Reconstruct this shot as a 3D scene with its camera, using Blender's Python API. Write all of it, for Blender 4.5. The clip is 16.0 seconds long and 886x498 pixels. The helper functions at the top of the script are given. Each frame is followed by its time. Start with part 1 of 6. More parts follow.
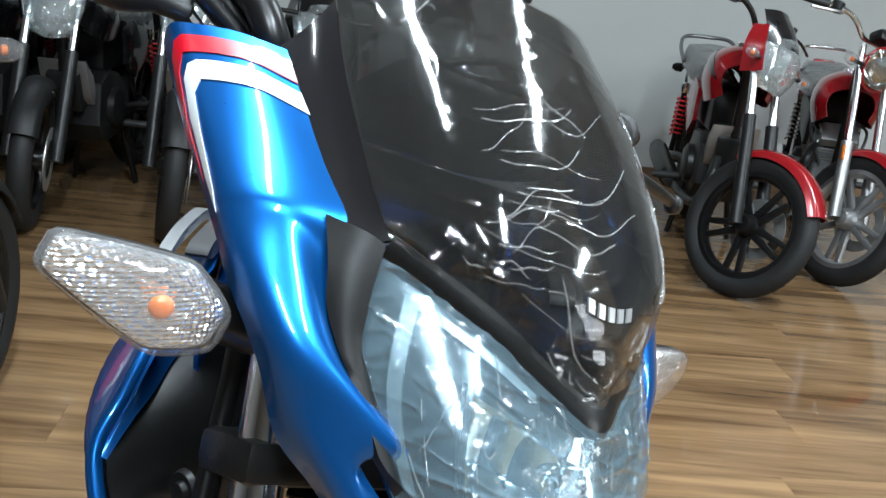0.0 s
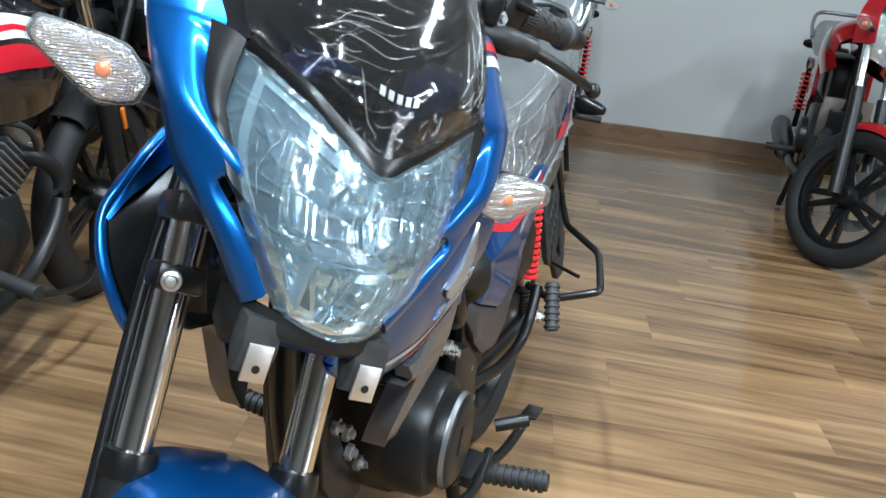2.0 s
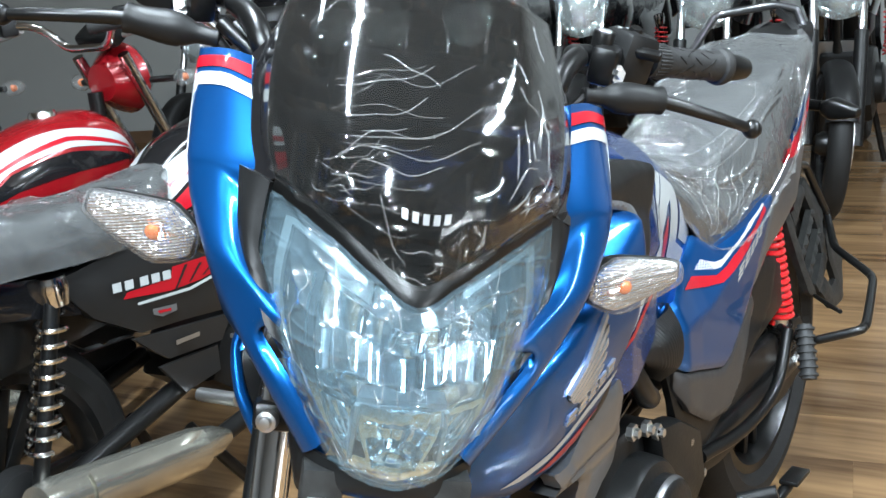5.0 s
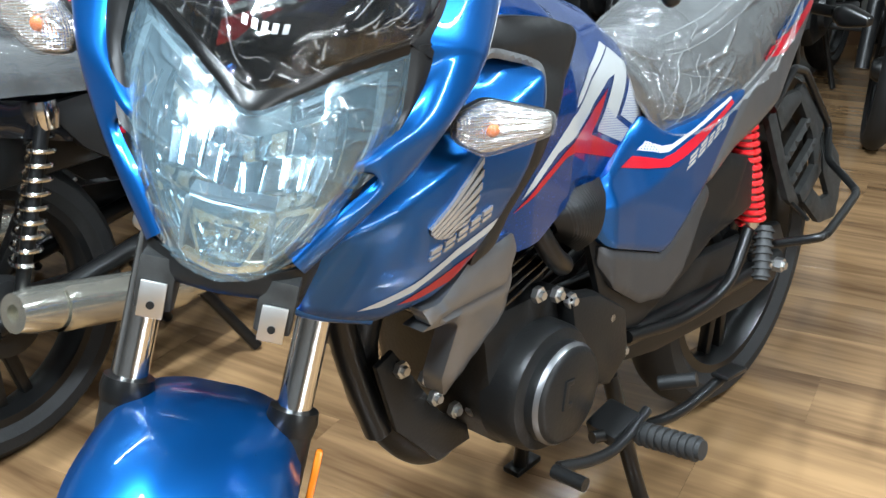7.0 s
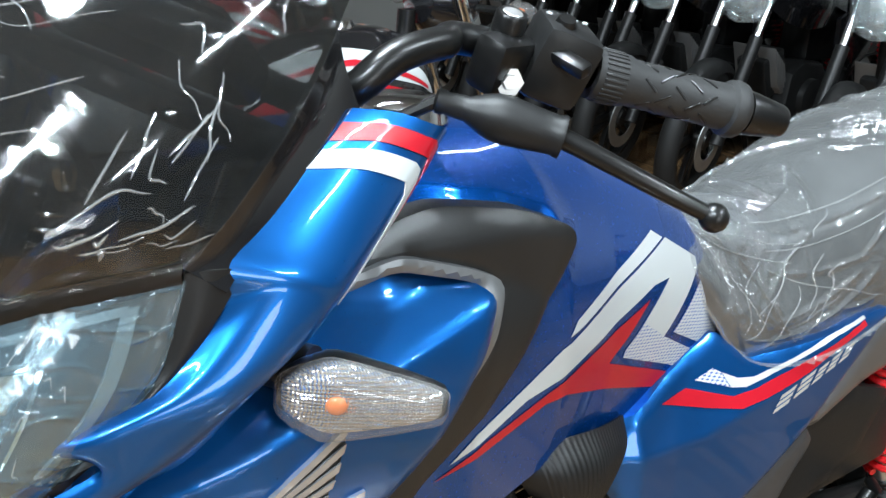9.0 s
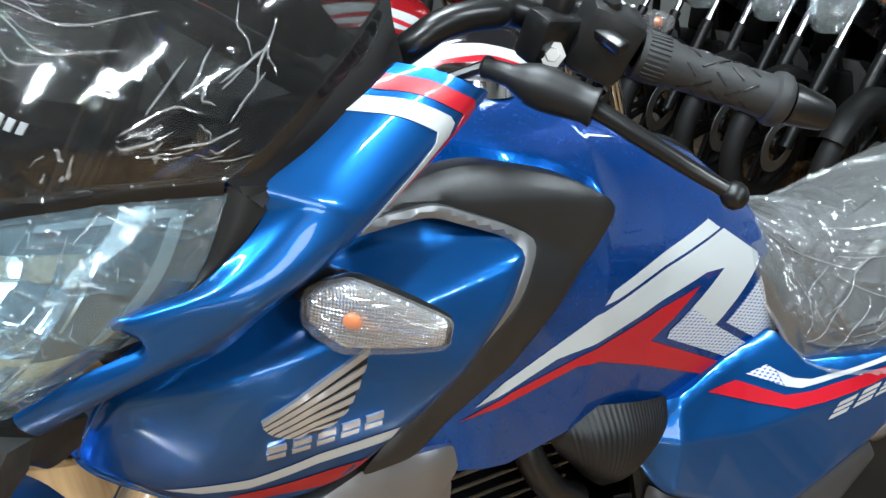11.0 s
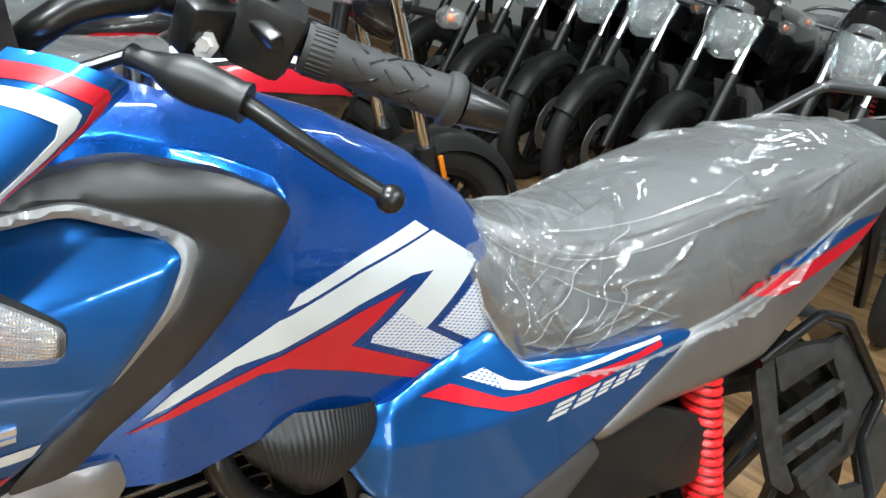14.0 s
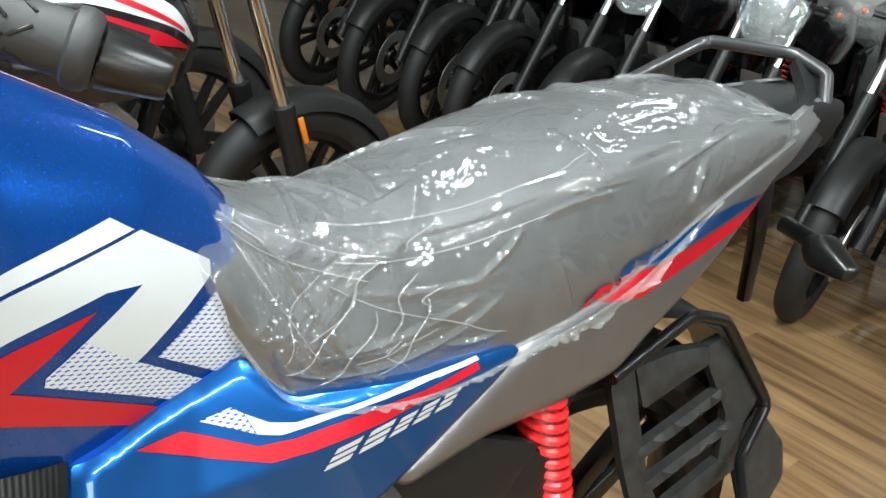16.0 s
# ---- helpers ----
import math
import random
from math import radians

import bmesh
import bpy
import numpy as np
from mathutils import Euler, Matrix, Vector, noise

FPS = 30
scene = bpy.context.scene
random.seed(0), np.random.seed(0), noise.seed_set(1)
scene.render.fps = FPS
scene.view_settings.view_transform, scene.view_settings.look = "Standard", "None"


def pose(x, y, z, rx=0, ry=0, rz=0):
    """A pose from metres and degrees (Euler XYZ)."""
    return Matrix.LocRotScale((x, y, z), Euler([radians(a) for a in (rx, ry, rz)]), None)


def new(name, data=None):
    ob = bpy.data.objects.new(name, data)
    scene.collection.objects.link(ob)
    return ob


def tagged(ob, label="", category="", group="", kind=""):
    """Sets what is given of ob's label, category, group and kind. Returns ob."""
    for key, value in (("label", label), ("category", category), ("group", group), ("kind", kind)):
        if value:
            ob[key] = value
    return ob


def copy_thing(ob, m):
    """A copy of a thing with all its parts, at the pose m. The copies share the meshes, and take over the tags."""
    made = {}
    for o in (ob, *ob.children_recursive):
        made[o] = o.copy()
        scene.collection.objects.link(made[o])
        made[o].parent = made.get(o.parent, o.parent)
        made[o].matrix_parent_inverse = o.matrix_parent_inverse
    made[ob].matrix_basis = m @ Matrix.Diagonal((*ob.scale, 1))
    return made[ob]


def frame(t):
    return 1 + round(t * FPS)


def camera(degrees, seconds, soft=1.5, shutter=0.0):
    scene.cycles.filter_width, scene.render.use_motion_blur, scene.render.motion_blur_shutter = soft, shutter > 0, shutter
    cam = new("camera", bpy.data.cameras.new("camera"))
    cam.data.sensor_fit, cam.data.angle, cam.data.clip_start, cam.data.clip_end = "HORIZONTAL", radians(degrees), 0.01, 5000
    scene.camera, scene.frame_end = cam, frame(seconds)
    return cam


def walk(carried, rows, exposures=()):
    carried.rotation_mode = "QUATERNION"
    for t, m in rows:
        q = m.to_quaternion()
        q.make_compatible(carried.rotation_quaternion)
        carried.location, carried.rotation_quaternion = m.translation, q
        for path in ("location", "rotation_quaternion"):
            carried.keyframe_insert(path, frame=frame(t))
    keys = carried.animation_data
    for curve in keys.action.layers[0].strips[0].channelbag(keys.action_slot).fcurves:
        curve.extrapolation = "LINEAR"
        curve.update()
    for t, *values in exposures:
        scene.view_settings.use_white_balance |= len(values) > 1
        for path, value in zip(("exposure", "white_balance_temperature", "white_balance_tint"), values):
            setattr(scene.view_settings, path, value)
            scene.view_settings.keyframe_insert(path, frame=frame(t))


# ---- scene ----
cam = camera(49.5, 16.0, 1.5, 0.0)
METRES, EYE, TILT, LEAN, TURN = 2.03, 1.112, -16.6, -5.8, 0.0
ROWS = [
    (0.0, 0.0, 0.0, 0.0, 0.0, 0.0, -0.0),
    (0.5, 0.0303, 0.0029, -0.0147, 7.15, 0.29, -2.53),
    (1.0, 0.0588, -0.0174, -0.0299, 9.14, -0.25, -3.43),
    (1.5, 0.093, -0.0692, -0.0478, 9.64, -0.41, -3.78),
    (2.0, 0.1305, -0.1119, -0.0675, 9.69, -1.26, -4.04),
    (2.5, 0.1683, -0.1197, -0.068, 11.82, -2.41, -2.25),
    (3.0, 0.1974, -0.1186, -0.0551, 17.6, -1.52, -0.18),
    (3.5, 0.2016, -0.1048, -0.0396, 20.74, 0.5, 0.24),
    (6.0, 0.2681, -0.0076, -0.0459, 36.47, -3.25, 1.7),
    (6.5, 0.2983, -0.0139, -0.0683, 36.83, -5.67, -1.94),
    (7.0, 0.3129, -0.0002, -0.0617, 35.0, -5.81, -2.33),
    (7.5, 0.3014, 0.051, -0.035, 34.11, -5.14, -6.37),
    (8.0, 0.2921, 0.1143, 0.0016, 34.8, -3.3, -7.74),
    (8.5, 0.2869, 0.1582, 0.012, 36.4, -3.08, -9.91),
    (9.0, 0.2889, 0.2031, 0.0211, 47.89, -5.0, -11.72),
    (9.5, 0.3134, 0.2163, 0.0197, 56.68, -5.98, -15.31),
    (10.0, 0.3345, 0.2182, 0.0136, 58.38, -6.5, -16.0),
    (12.5, 0.3458, 0.2384, 0.02, 57.46, -7.21, -17.49),
    (13.0, 0.3463, 0.2521, 0.0254, 56.66, -6.99, -17.33),
    (13.5, 0.3553, 0.2698, 0.0325, 53.76, -5.99, -17.69),
    (14.0, 0.3684, 0.285, 0.0366, 49.58, -4.67, -17.82),
    (14.5, 0.3775, 0.2989, 0.0353, 46.8, -4.03, -17.97),
    (15.0, 0.3809, 0.3181, 0.0366, 44.98, -5.14, -17.69),
    (15.5, 0.3579, 0.3538, 0.0414, 44.86, -5.91, -18.38),
    (16.0, 0.327, 0.4107, 0.0667, 45.57, -5.97, -18.17),
]
walk(cam, [(t, pose(0, 0, EYE, TILT, LEAN, TURN) @ pose(METRES * x, METRES * y, METRES * z, 90 + pitch, roll, yaw)) for t, x, y, z, yaw, pitch, roll in ROWS],
     [(0.0, 0.48, 6500, 10), (0.5, 0.60, 6350, 10), (3.5, 0.70, 6300, 10), (6.0, 0.84, 6500, 10), (7.5, 0.88, 6450, 10), (9.0, 0.60, 6550, 10), (10.0, 0.50, 6550, 10), (12.5, 0.66, 6750, 10), (13.5, 0.86, 6950, 10), (15.0, 1.0, 6950, 10), (16.0, 0.88, 7100, 10)])

from mathutils import bvhtree, geometry

# ---- light ----
world = bpy.data.worlds.new("world")
scene.world = world
world.use_nodes = True
world.node_tree.nodes["Background"].inputs[0].default_value = (0.9, 0.95, 1.0, 1)
world.node_tree.nodes["Background"].inputs[1].default_value = 0.035
scene.view_settings.exposure = 0.0


def strip_lamp(x, y, z, length, watts, width=0.07):
    """A ceiling light: the lamp that shines from its diffuser."""
    data = bpy.data.lights.new("tube_lamp", "AREA")
    data.shape, data.size, data.size_y = "RECTANGLE", width, length
    data.energy, data.color = watts, (0.79, 0.92, 1.01)
    ob = new("tube_lamp", data)
    ob.matrix_world = pose(x, y, z, 0, 0, 9)
    return ob


# ---- materials ----
def nodes_of(name):
    m = bpy.data.materials.new(name)
    m.use_nodes = True
    t = m.node_tree
    return m, t, t.nodes["Principled BSDF"]


def speckle(t, b, base, spread, scale, rough, rough_spread, bump, detail=4.0, random_piece=0.0):
    """Colour, gloss and relief varied by noise at two scales."""
    co = t.nodes.new("ShaderNodeTexCoord")
    big = t.nodes.new("ShaderNodeTexNoise")
    big.inputs["Scale"].default_value, big.inputs["Detail"].default_value = scale, detail
    fine = t.nodes.new("ShaderNodeTexNoise")
    fine.inputs["Scale"].default_value, fine.inputs["Detail"].default_value = scale * 14, 3.0
    for n in (big, fine):
        t.links.new(co.outputs["Object"], n.inputs["Vector"])
    ramp = t.nodes.new("ShaderNodeMapRange")
    ramp.inputs[1].default_value, ramp.inputs[2].default_value = 0.3, 0.7
    ramp.inputs[3].default_value, ramp.inputs[4].default_value = 1 - spread, 1 + spread
    t.links.new(big.outputs["Fac"], ramp.inputs[0])
    mul = t.nodes.new("ShaderNodeVectorMath")
    mul.operation = "SCALE"
    mul.inputs[0].default_value = base
    t.links.new(ramp.outputs[0], mul.inputs["Scale"])
    t.links.new(mul.outputs[0], b.inputs["Base Color"])
    rr = t.nodes.new("ShaderNodeMapRange")
    rr.inputs[3].default_value, rr.inputs[4].default_value = max(0.02, rough - rough_spread), rough + rough_spread
    t.links.new(fine.outputs["Fac"], rr.inputs[0])
    t.links.new(rr.outputs[0], b.inputs["Roughness"])
    if bump:
        bp = t.nodes.new("ShaderNodeBump")
        bp.inputs["Strength"].default_value, bp.inputs["Distance"].default_value = bump, 0.001
        t.links.new(fine.outputs["Fac"], bp.inputs["Height"])
        t.links.new(bp.outputs[0], b.inputs["Normal"])


def material(name, base, rough=0.5, metal=0.0, coat=0.0, spread=0.06, scale=9.0, bump=0.0, rough_spread=0.05, shine=0.5):
    m, t, b = nodes_of(name)
    speckle(t, b, base, spread, scale, rough, rough_spread, bump)
    b.inputs["Metallic"].default_value = metal
    b.inputs["Coat Weight"].default_value = coat
    b.inputs["Specular IOR Level"].default_value = shine
    b.inputs["Coat Roughness"].default_value = 0.03
    return m


def film(name, milk, tint, crease, cloud=(0.75, 0.78, 0.78), shine=0.08):
    """Clear packing film: mostly see-through, slightly milky, glossy creases."""
    m = bpy.data.materials.new(name)
    m.use_nodes = True
    t = m.node_tree
    t.nodes.remove(t.nodes["Principled BSDF"])
    clear = t.nodes.new("ShaderNodeBsdfTransparent")
    clear.inputs[0].default_value = (*tint, 1)
    haze = t.nodes.new("ShaderNodeBsdfDiffuse")
    haze.inputs[0].default_value = (*cloud, 1)
    gloss = t.nodes.new("ShaderNodeBsdfGlossy")
    gloss.inputs["Roughness"].default_value = 0.06
    fres = t.nodes.new("ShaderNodeLayerWeight")
    sharp = t.nodes.new("ShaderNodeMath")
    sharp.operation = "POWER"
    sharp.inputs[1].default_value = 3.0
    t.links.new(fres.outputs["Facing"], sharp.inputs[0])
    amount = t.nodes.new("ShaderNodeMapRange")
    amount.inputs[3].default_value, amount.inputs[4].default_value = shine, 0.8
    t.links.new(sharp.outputs[0], amount.inputs[0])
    co = t.nodes.new("ShaderNodeTexCoord")
    n1 = t.nodes.new("ShaderNodeTexNoise")
    n1.inputs["Scale"].default_value, n1.inputs["Detail"].default_value, n1.inputs["Distortion"].default_value = 16, 3, 1.6
    t.links.new(co.outputs["Object"], n1.inputs["Vector"])
    bp = t.nodes.new("ShaderNodeBump")
    bp.inputs["Strength"].default_value, bp.inputs["Distance"].default_value = crease, 0.02
    t.links.new(n1.outputs["Fac"], bp.inputs["Height"])
    t.links.new(bp.outputs[0], gloss.inputs["Normal"])
    t.links.new(bp.outputs[0], fres.inputs["Normal"])
    patchy = t.nodes.new("ShaderNodeMapRange")
    patchy.inputs[1].default_value, patchy.inputs[2].default_value = 0.35, 0.7
    patchy.inputs[3].default_value, patchy.inputs[4].default_value = milk * 0.85, milk * 1.2
    t.links.new(n1.outputs["Fac"], patchy.inputs[0])
    mix1 = t.nodes.new("ShaderNodeMixShader")
    t.links.new(patchy.outputs[0], mix1.inputs[0])
    t.links.new(clear.outputs[0], mix1.inputs[1])
    t.links.new(haze.outputs[0], mix1.inputs[2])
    mix2 = t.nodes.new("ShaderNodeMixShader")
    t.links.new(amount.outputs[0], mix2.inputs[0])
    t.links.new(mix1.outputs[0], mix2.inputs[1])
    t.links.new(gloss.outputs[0], mix2.inputs[2])
    t.links.new(mix2.outputs[0], t.nodes["Material Output"].inputs[0])
    return m


def faceted(name, base):
    """Silvered plastic pressed into rows of small pyramids."""
    m, t, b = nodes_of(name)
    b.inputs["Base Color"].default_value = (*base, 1)
    b.inputs["Metallic"].default_value, b.inputs["Roughness"].default_value = 0.92, 0.14
    co = t.nodes.new("ShaderNodeTexCoord")
    both = t.nodes.new("ShaderNodeMath")
    both.operation = "ADD"
    for k, (way, scale) in enumerate((("X", 165.0), ("Z", 120.0))):
        w = t.nodes.new("ShaderNodeTexWave")
        w.bands_direction, w.wave_profile = way, "TRI"
        w.inputs["Scale"].default_value, w.inputs["Distortion"].default_value = scale, 0.3
        t.links.new(co.outputs["Object"], w.inputs["Vector"])
        t.links.new(w.outputs["Fac"], both.inputs[k])
    bp = t.nodes.new("ShaderNodeBump")
    bp.inputs["Strength"].default_value, bp.inputs["Distance"].default_value = 1.0, 0.0009
    t.links.new(both.outputs[0], bp.inputs["Height"])
    t.links.new(bp.outputs[0], b.inputs["Normal"])
    return m


BLUE = material("blue_metallic_paint", (0.005, 0.086, 0.30), 0.28, 0.74, 0.75, 0.03, 30, 0, 0.012, shine=0.1)
TANKBLUE = material("deep_blue_tank_paint", (0.001, 0.066, 0.315), 0.27, 0.72, 0.9, 0.03, 30, 0, 0.012, shine=0.1)
WHITE = material("white_decal", (0.42, 0.44, 0.44), 0.32, 0.0, 0.35, 0.03)
RED = material("red_decal", (0.37, 0.003, 0.012), 0.32, 0.0, 0.35, 0.04)
SILVER = material("silver_decal", (0.21, 0.215, 0.22), 0.38, 0.6, 0.4)
MATT = material("matt_black_plastic", (0.008, 0.008, 0.008), 0.44, 0, 0, 0.1, 20, 0.10, shine=0.32)
PLASTIC = material("black_plastic", (0.005, 0.005, 0.005), 0.30, 0, 0, 0.1, 20, 0.1, shine=0.4)
SATIN = material("satin_black_paint", (0.012, 0.012, 0.012), 0.38, 0, 0.1, 0.08, 20, 0.06)
EMBLEM = material("chromed_plastic", (0.46, 0.47, 0.49), 0.16, 0.65, 0.6, 0.05)
SHEEN = material("soft_sheen_black_plastic", (0.010, 0.010, 0.010), 0.40, 0, 0, 0.1, 20, 0.05, shine=0.55)
GLOSSBLACK = material("gloss_black_paint", (0.008, 0.008, 0.009), 0.15, 0, 1.0, 0.05)
CHARCOAL = material("charcoal_plastic", (0.05, 0.05, 0.052), 0.42, 0.35, 0.1, 0.08, 25, 0.05)
GREY = material("dark_silver_paint", (0.185, 0.185, 0.19), 0.36, 0.75, 0.4, 0.05, 25)
CHROME = material("chrome", (0.84, 0.85, 0.86), 0.12, 1.0, 0, 0.03)
STEEL = material("zinc_steel", (0.66, 0.66, 0.65), 0.40, 1.0, 0, 0.1, 14)
ALLOY = material("cast_alloy", (0.36, 0.36, 0.36), 0.42, 0.9, 0, 0.1, 12, 0.2)
ENGINE = material("black_engine_paint", (0.010, 0.010, 0.010), 0.36, 0.05, 0, 0.12, 16, 0.3, shine=0.3)
DUSTY = material("dusty_black_plastic", (0.022, 0.022, 0.021), 0.5, 0, 0, 0.35, 60, 0.3, 0.15, shine=0.35)
RUBBER = material("tyre_rubber", (0.010, 0.010, 0.010), 0.62, 0, 0, 0.15, 12, 0.4, shine=0.35)
GRIP = material("grip_rubber", (0.015, 0.015, 0.015), 0.6, 0, 0, 0.1, 14, 0.3)
SPRING = material("red_spring_paint", (0.72, 0.015, 0.02), 0.28, 0, 0.7, 0.06)
VINYL = material("seat_vinyl", (0.022, 0.022, 0.023), 0.5, 0, 0, 0.1, 18, 0.4)
AMBER = material("amber_bulb", (0.50, 0.125, 0.028), 0.25, 0, 0.5)
REFLECTOR = material("amber_reflector", (0.6, 0.15, 0.01), 0.2, 0, 0.8)
REDPAINT = material("red_paint", (0.27, 0.006, 0.010), 0.25, 0.2, 1.0, 0.05)
MIRROR = material("reflector_chrome", (0.86, 0.90, 0.92), 0.07, 1.0, 0, 0.02, 9, 0, 0.03)
BULBWHITE = faceted("silvered_plastic", (0.80, 0.80, 0.80))
BEZEL = material("dark_lamp_plastic", (0.035, 0.036, 0.037), 0.2, 0, 0.3, 0.1, 30, 0.1)
GUIDE = material("light_guide_plastic", (0.26, 0.27, 0.27), 0.15, 0.5, 0.6, 0.05, 60, 0.3)
BADGE = material("silver_badge", (0.50, 0.51, 0.51), 0.3, 0.75, 0.3)
WRAPPED = material("film_wrapped_chrome", (0.62, 0.60, 0.52), 0.16, 0.9, 0.3, 0.12, 12, 0.3, 0.08)
RAIL = material("satin_black_steel", (0.035, 0.035, 0.036), 0.32, 0.4, 0.3)
LENS = film("clear_lens", 0.0, (0.97, 0.985, 0.99), 0.0, shine=0.04)
RIBLENS = film("clear_indicator_lens", 0.05, (0.97, 0.97, 0.97), 0.10, (0.9, 0.9, 0.9), 0.05)
FILM_SEAT = film("packing_film", 0.080, (0.95, 0.96, 0.96), 0.26, shine=0.10)
FILM_HEM = film("crumpled_film_edge", 0.10, (0.95, 0.96, 0.96), 0.30, shine=0.12)
CREASE = film("film_crease", 0.10, (0.96, 0.97, 0.97), 0.02, (0.88, 0.90, 0.90), 0.18)
SMOKE = film("smoked_screen", 0.0, (0.37, 0.38, 0.38), 0.0, shine=0.04)
FILM_THIN = film("thin_packing_film", 0.010, (0.98, 0.98, 0.98), 0.05, shine=0.045)
FILM_LAMP = film("bluish_packing_film", 0.07, (0.80, 0.94, 1.0), 0.30, (0.55, 0.82, 0.98), 0.08)
FILM_ROW = film("milky_packing_film", 0.10, (0.92, 0.95, 0.95), 0.8, (0.8, 0.85, 0.86), 0.10)


def wall_paint(name, base):
    return material(name, base, 0.6, 0, 0, 0.035, 1.6, 0.25)


def dotted(name, base, under, scale):
    """A printed halftone: small slanted dots of the base colour over the paint below."""
    m = material(name, base, 0.3, 0.0, 0.6, 0.03)
    t = m.node_tree
    b = t.nodes["Principled BSDF"]
    src = b.inputs["Base Color"].links[0].from_socket
    co = t.nodes.new("ShaderNodeTexCoord")
    mp = t.nodes.new("ShaderNodeMapping")
    mp.inputs["Rotation"].default_value = (0, radians(28), 0)
    mp.inputs["Scale"].default_value = (scale, 1, scale * 2.2)
    t.links.new(co.outputs["Object"], mp.inputs[0])
    v = t.nodes.new("ShaderNodeTexVoronoi")
    v.inputs["Scale"].default_value, v.inputs["Randomness"].default_value = 1.0, 0.0
    t.links.new(mp.outputs[0], v.inputs["Vector"])
    cut = t.nodes.new("ShaderNodeMath")
    cut.operation = "GREATER_THAN"
    cut.inputs[1].default_value = 0.50
    t.links.new(v.outputs["Distance"], cut.inputs[0])
    mix = t.nodes.new("ShaderNodeMix")
    mix.data_type = "RGBA"
    t.links.new(cut.outputs[0], mix.inputs[0])
    t.links.new(src, mix.inputs[6])
    mix.inputs[7].default_value = (*under, 1)
    t.links.new(mix.outputs[2], b.inputs["Base Color"])
    return m


WHITEDOT = dotted("white_halftone_decal", (0.48, 0.50, 0.50), (0.003, 0.06, 0.3), 150)
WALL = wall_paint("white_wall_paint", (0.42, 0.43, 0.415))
# ceiling and unseen walls: grey chosen to cut reflections and fill light
CEIL = wall_paint("darkened_ceiling_paint", (0.30, 0.30, 0.29))
UNSEEN_WALL = wall_paint("darkened_unseen_wall", (0.30, 0.30, 0.29))


def wood_material(name, light, dark, gloss):
    m, t, b = nodes_of(name)
    co = t.nodes.new("ShaderNodeTexCoord")
    geo = t.nodes.new("ShaderNodeNewGeometry")
    info = t.nodes.new("ShaderNodeObjectInfo")
    shift = t.nodes.new("ShaderNodeVectorMath")
    shift.operation = "MULTIPLY_ADD"
    t.links.new(info.outputs["Random"], shift.inputs[0])
    shift.inputs[1].default_value = (0.0, 3.0, 7.0)
    t.links.new(geo.outputs["Position"], shift.inputs[2])
    turn = t.nodes.new("ShaderNodeMapping")
    turn.inputs["Rotation"].default_value = (0, 0, radians(-PLANK_TURN))
    turn.inputs["Scale"].default_value = (0.55, 7.0, 1.0)
    t.links.new(shift.outputs[0], turn.inputs[0])
    n = t.nodes.new("ShaderNodeTexNoise")
    n.inputs["Scale"].default_value, n.inputs["Detail"].default_value, n.inputs["Distortion"].default_value = 1.6, 5, 0.5
    t.links.new(turn.outputs[0], n.inputs["Vector"])
    fine = t.nodes.new("ShaderNodeTexNoise")
    fine.inputs["Scale"].default_value, fine.inputs["Detail"].default_value = 9, 5
    t.links.new(turn.outputs[0], fine.inputs["Vector"])
    mixf = t.nodes.new("ShaderNodeMath")
    mixf.operation = "MULTIPLY_ADD"
    t.links.new(fine.outputs["Fac"], mixf.inputs[0])
    mixf.inputs[1].default_value = 0.3
    t.links.new(n.outputs["Fac"], mixf.inputs[2])
    ramp = t.nodes.new("ShaderNodeValToRGB")
    ramp.color_ramp.elements[0].position, ramp.color_ramp.elements[0].color = 0.45, (*dark, 1)
    ramp.color_ramp.elements[1].position, ramp.color_ramp.elements[1].color = 0.85, (*light, 1)
    t.links.new(mixf.outputs[0], ramp.inputs[0])
    t.links.new(ramp.outputs[0], b.inputs["Base Color"])
    b.inputs["Roughness"].default_value = gloss
    b.inputs["Specular IOR Level"].default_value = 0.45
    stain = t.nodes.new("ShaderNodeTexNoise")
    stain.inputs["Scale"].default_value, stain.inputs["Detail"].default_value = 2.2, 3
    t.links.new(geo.outputs["Position"], stain.inputs["Vector"])
    rr = t.nodes.new("ShaderNodeMapRange")
    rr.inputs[1].default_value, rr.inputs[2].default_value = 0.44, 0.54
    rr.inputs[3].default_value, rr.inputs[4].default_value = gloss * 0.55, gloss * 1.5
    t.links.new(stain.outputs["Fac"], rr.inputs[0])
    t.links.new(rr.outputs[0], b.inputs["Roughness"])
    return m


PLANK_TURN = 5.0
FLOOR = wood_material("wood_laminate", (0.275, 0.165, 0.080), (0.080, 0.043, 0.020), 0.13)
SKIRT = wood_material("dark_wood_skirting", (0.20, 0.12, 0.07), (0.12, 0.065, 0.035), 0.4)


# ---- geometry helpers ----
def spline(points, n):
    """n points along a smooth curve through the given ones."""
    p = np.array(points, float)
    if len(p) == 2:
        return np.array([p[0] + (p[1] - p[0]) * s for s in np.linspace(0, 1, n)])
    q = np.vstack([2 * p[0] - p[1], p, 2 * p[-1] - p[-2]])
    out = []
    for s in np.linspace(0, len(p) - 1, n):
        i = min(int(s), len(p) - 2)
        f = s - i
        a, b, c, d = q[i], q[i + 1], q[i + 2], q[i + 3]
        out.append(0.5 * (2 * b + (c - a) * f + (2 * a - 5 * b + 4 * c - d) * f * f + (3 * b - a - 3 * c + d) * f ** 3))
    return np.array(out)


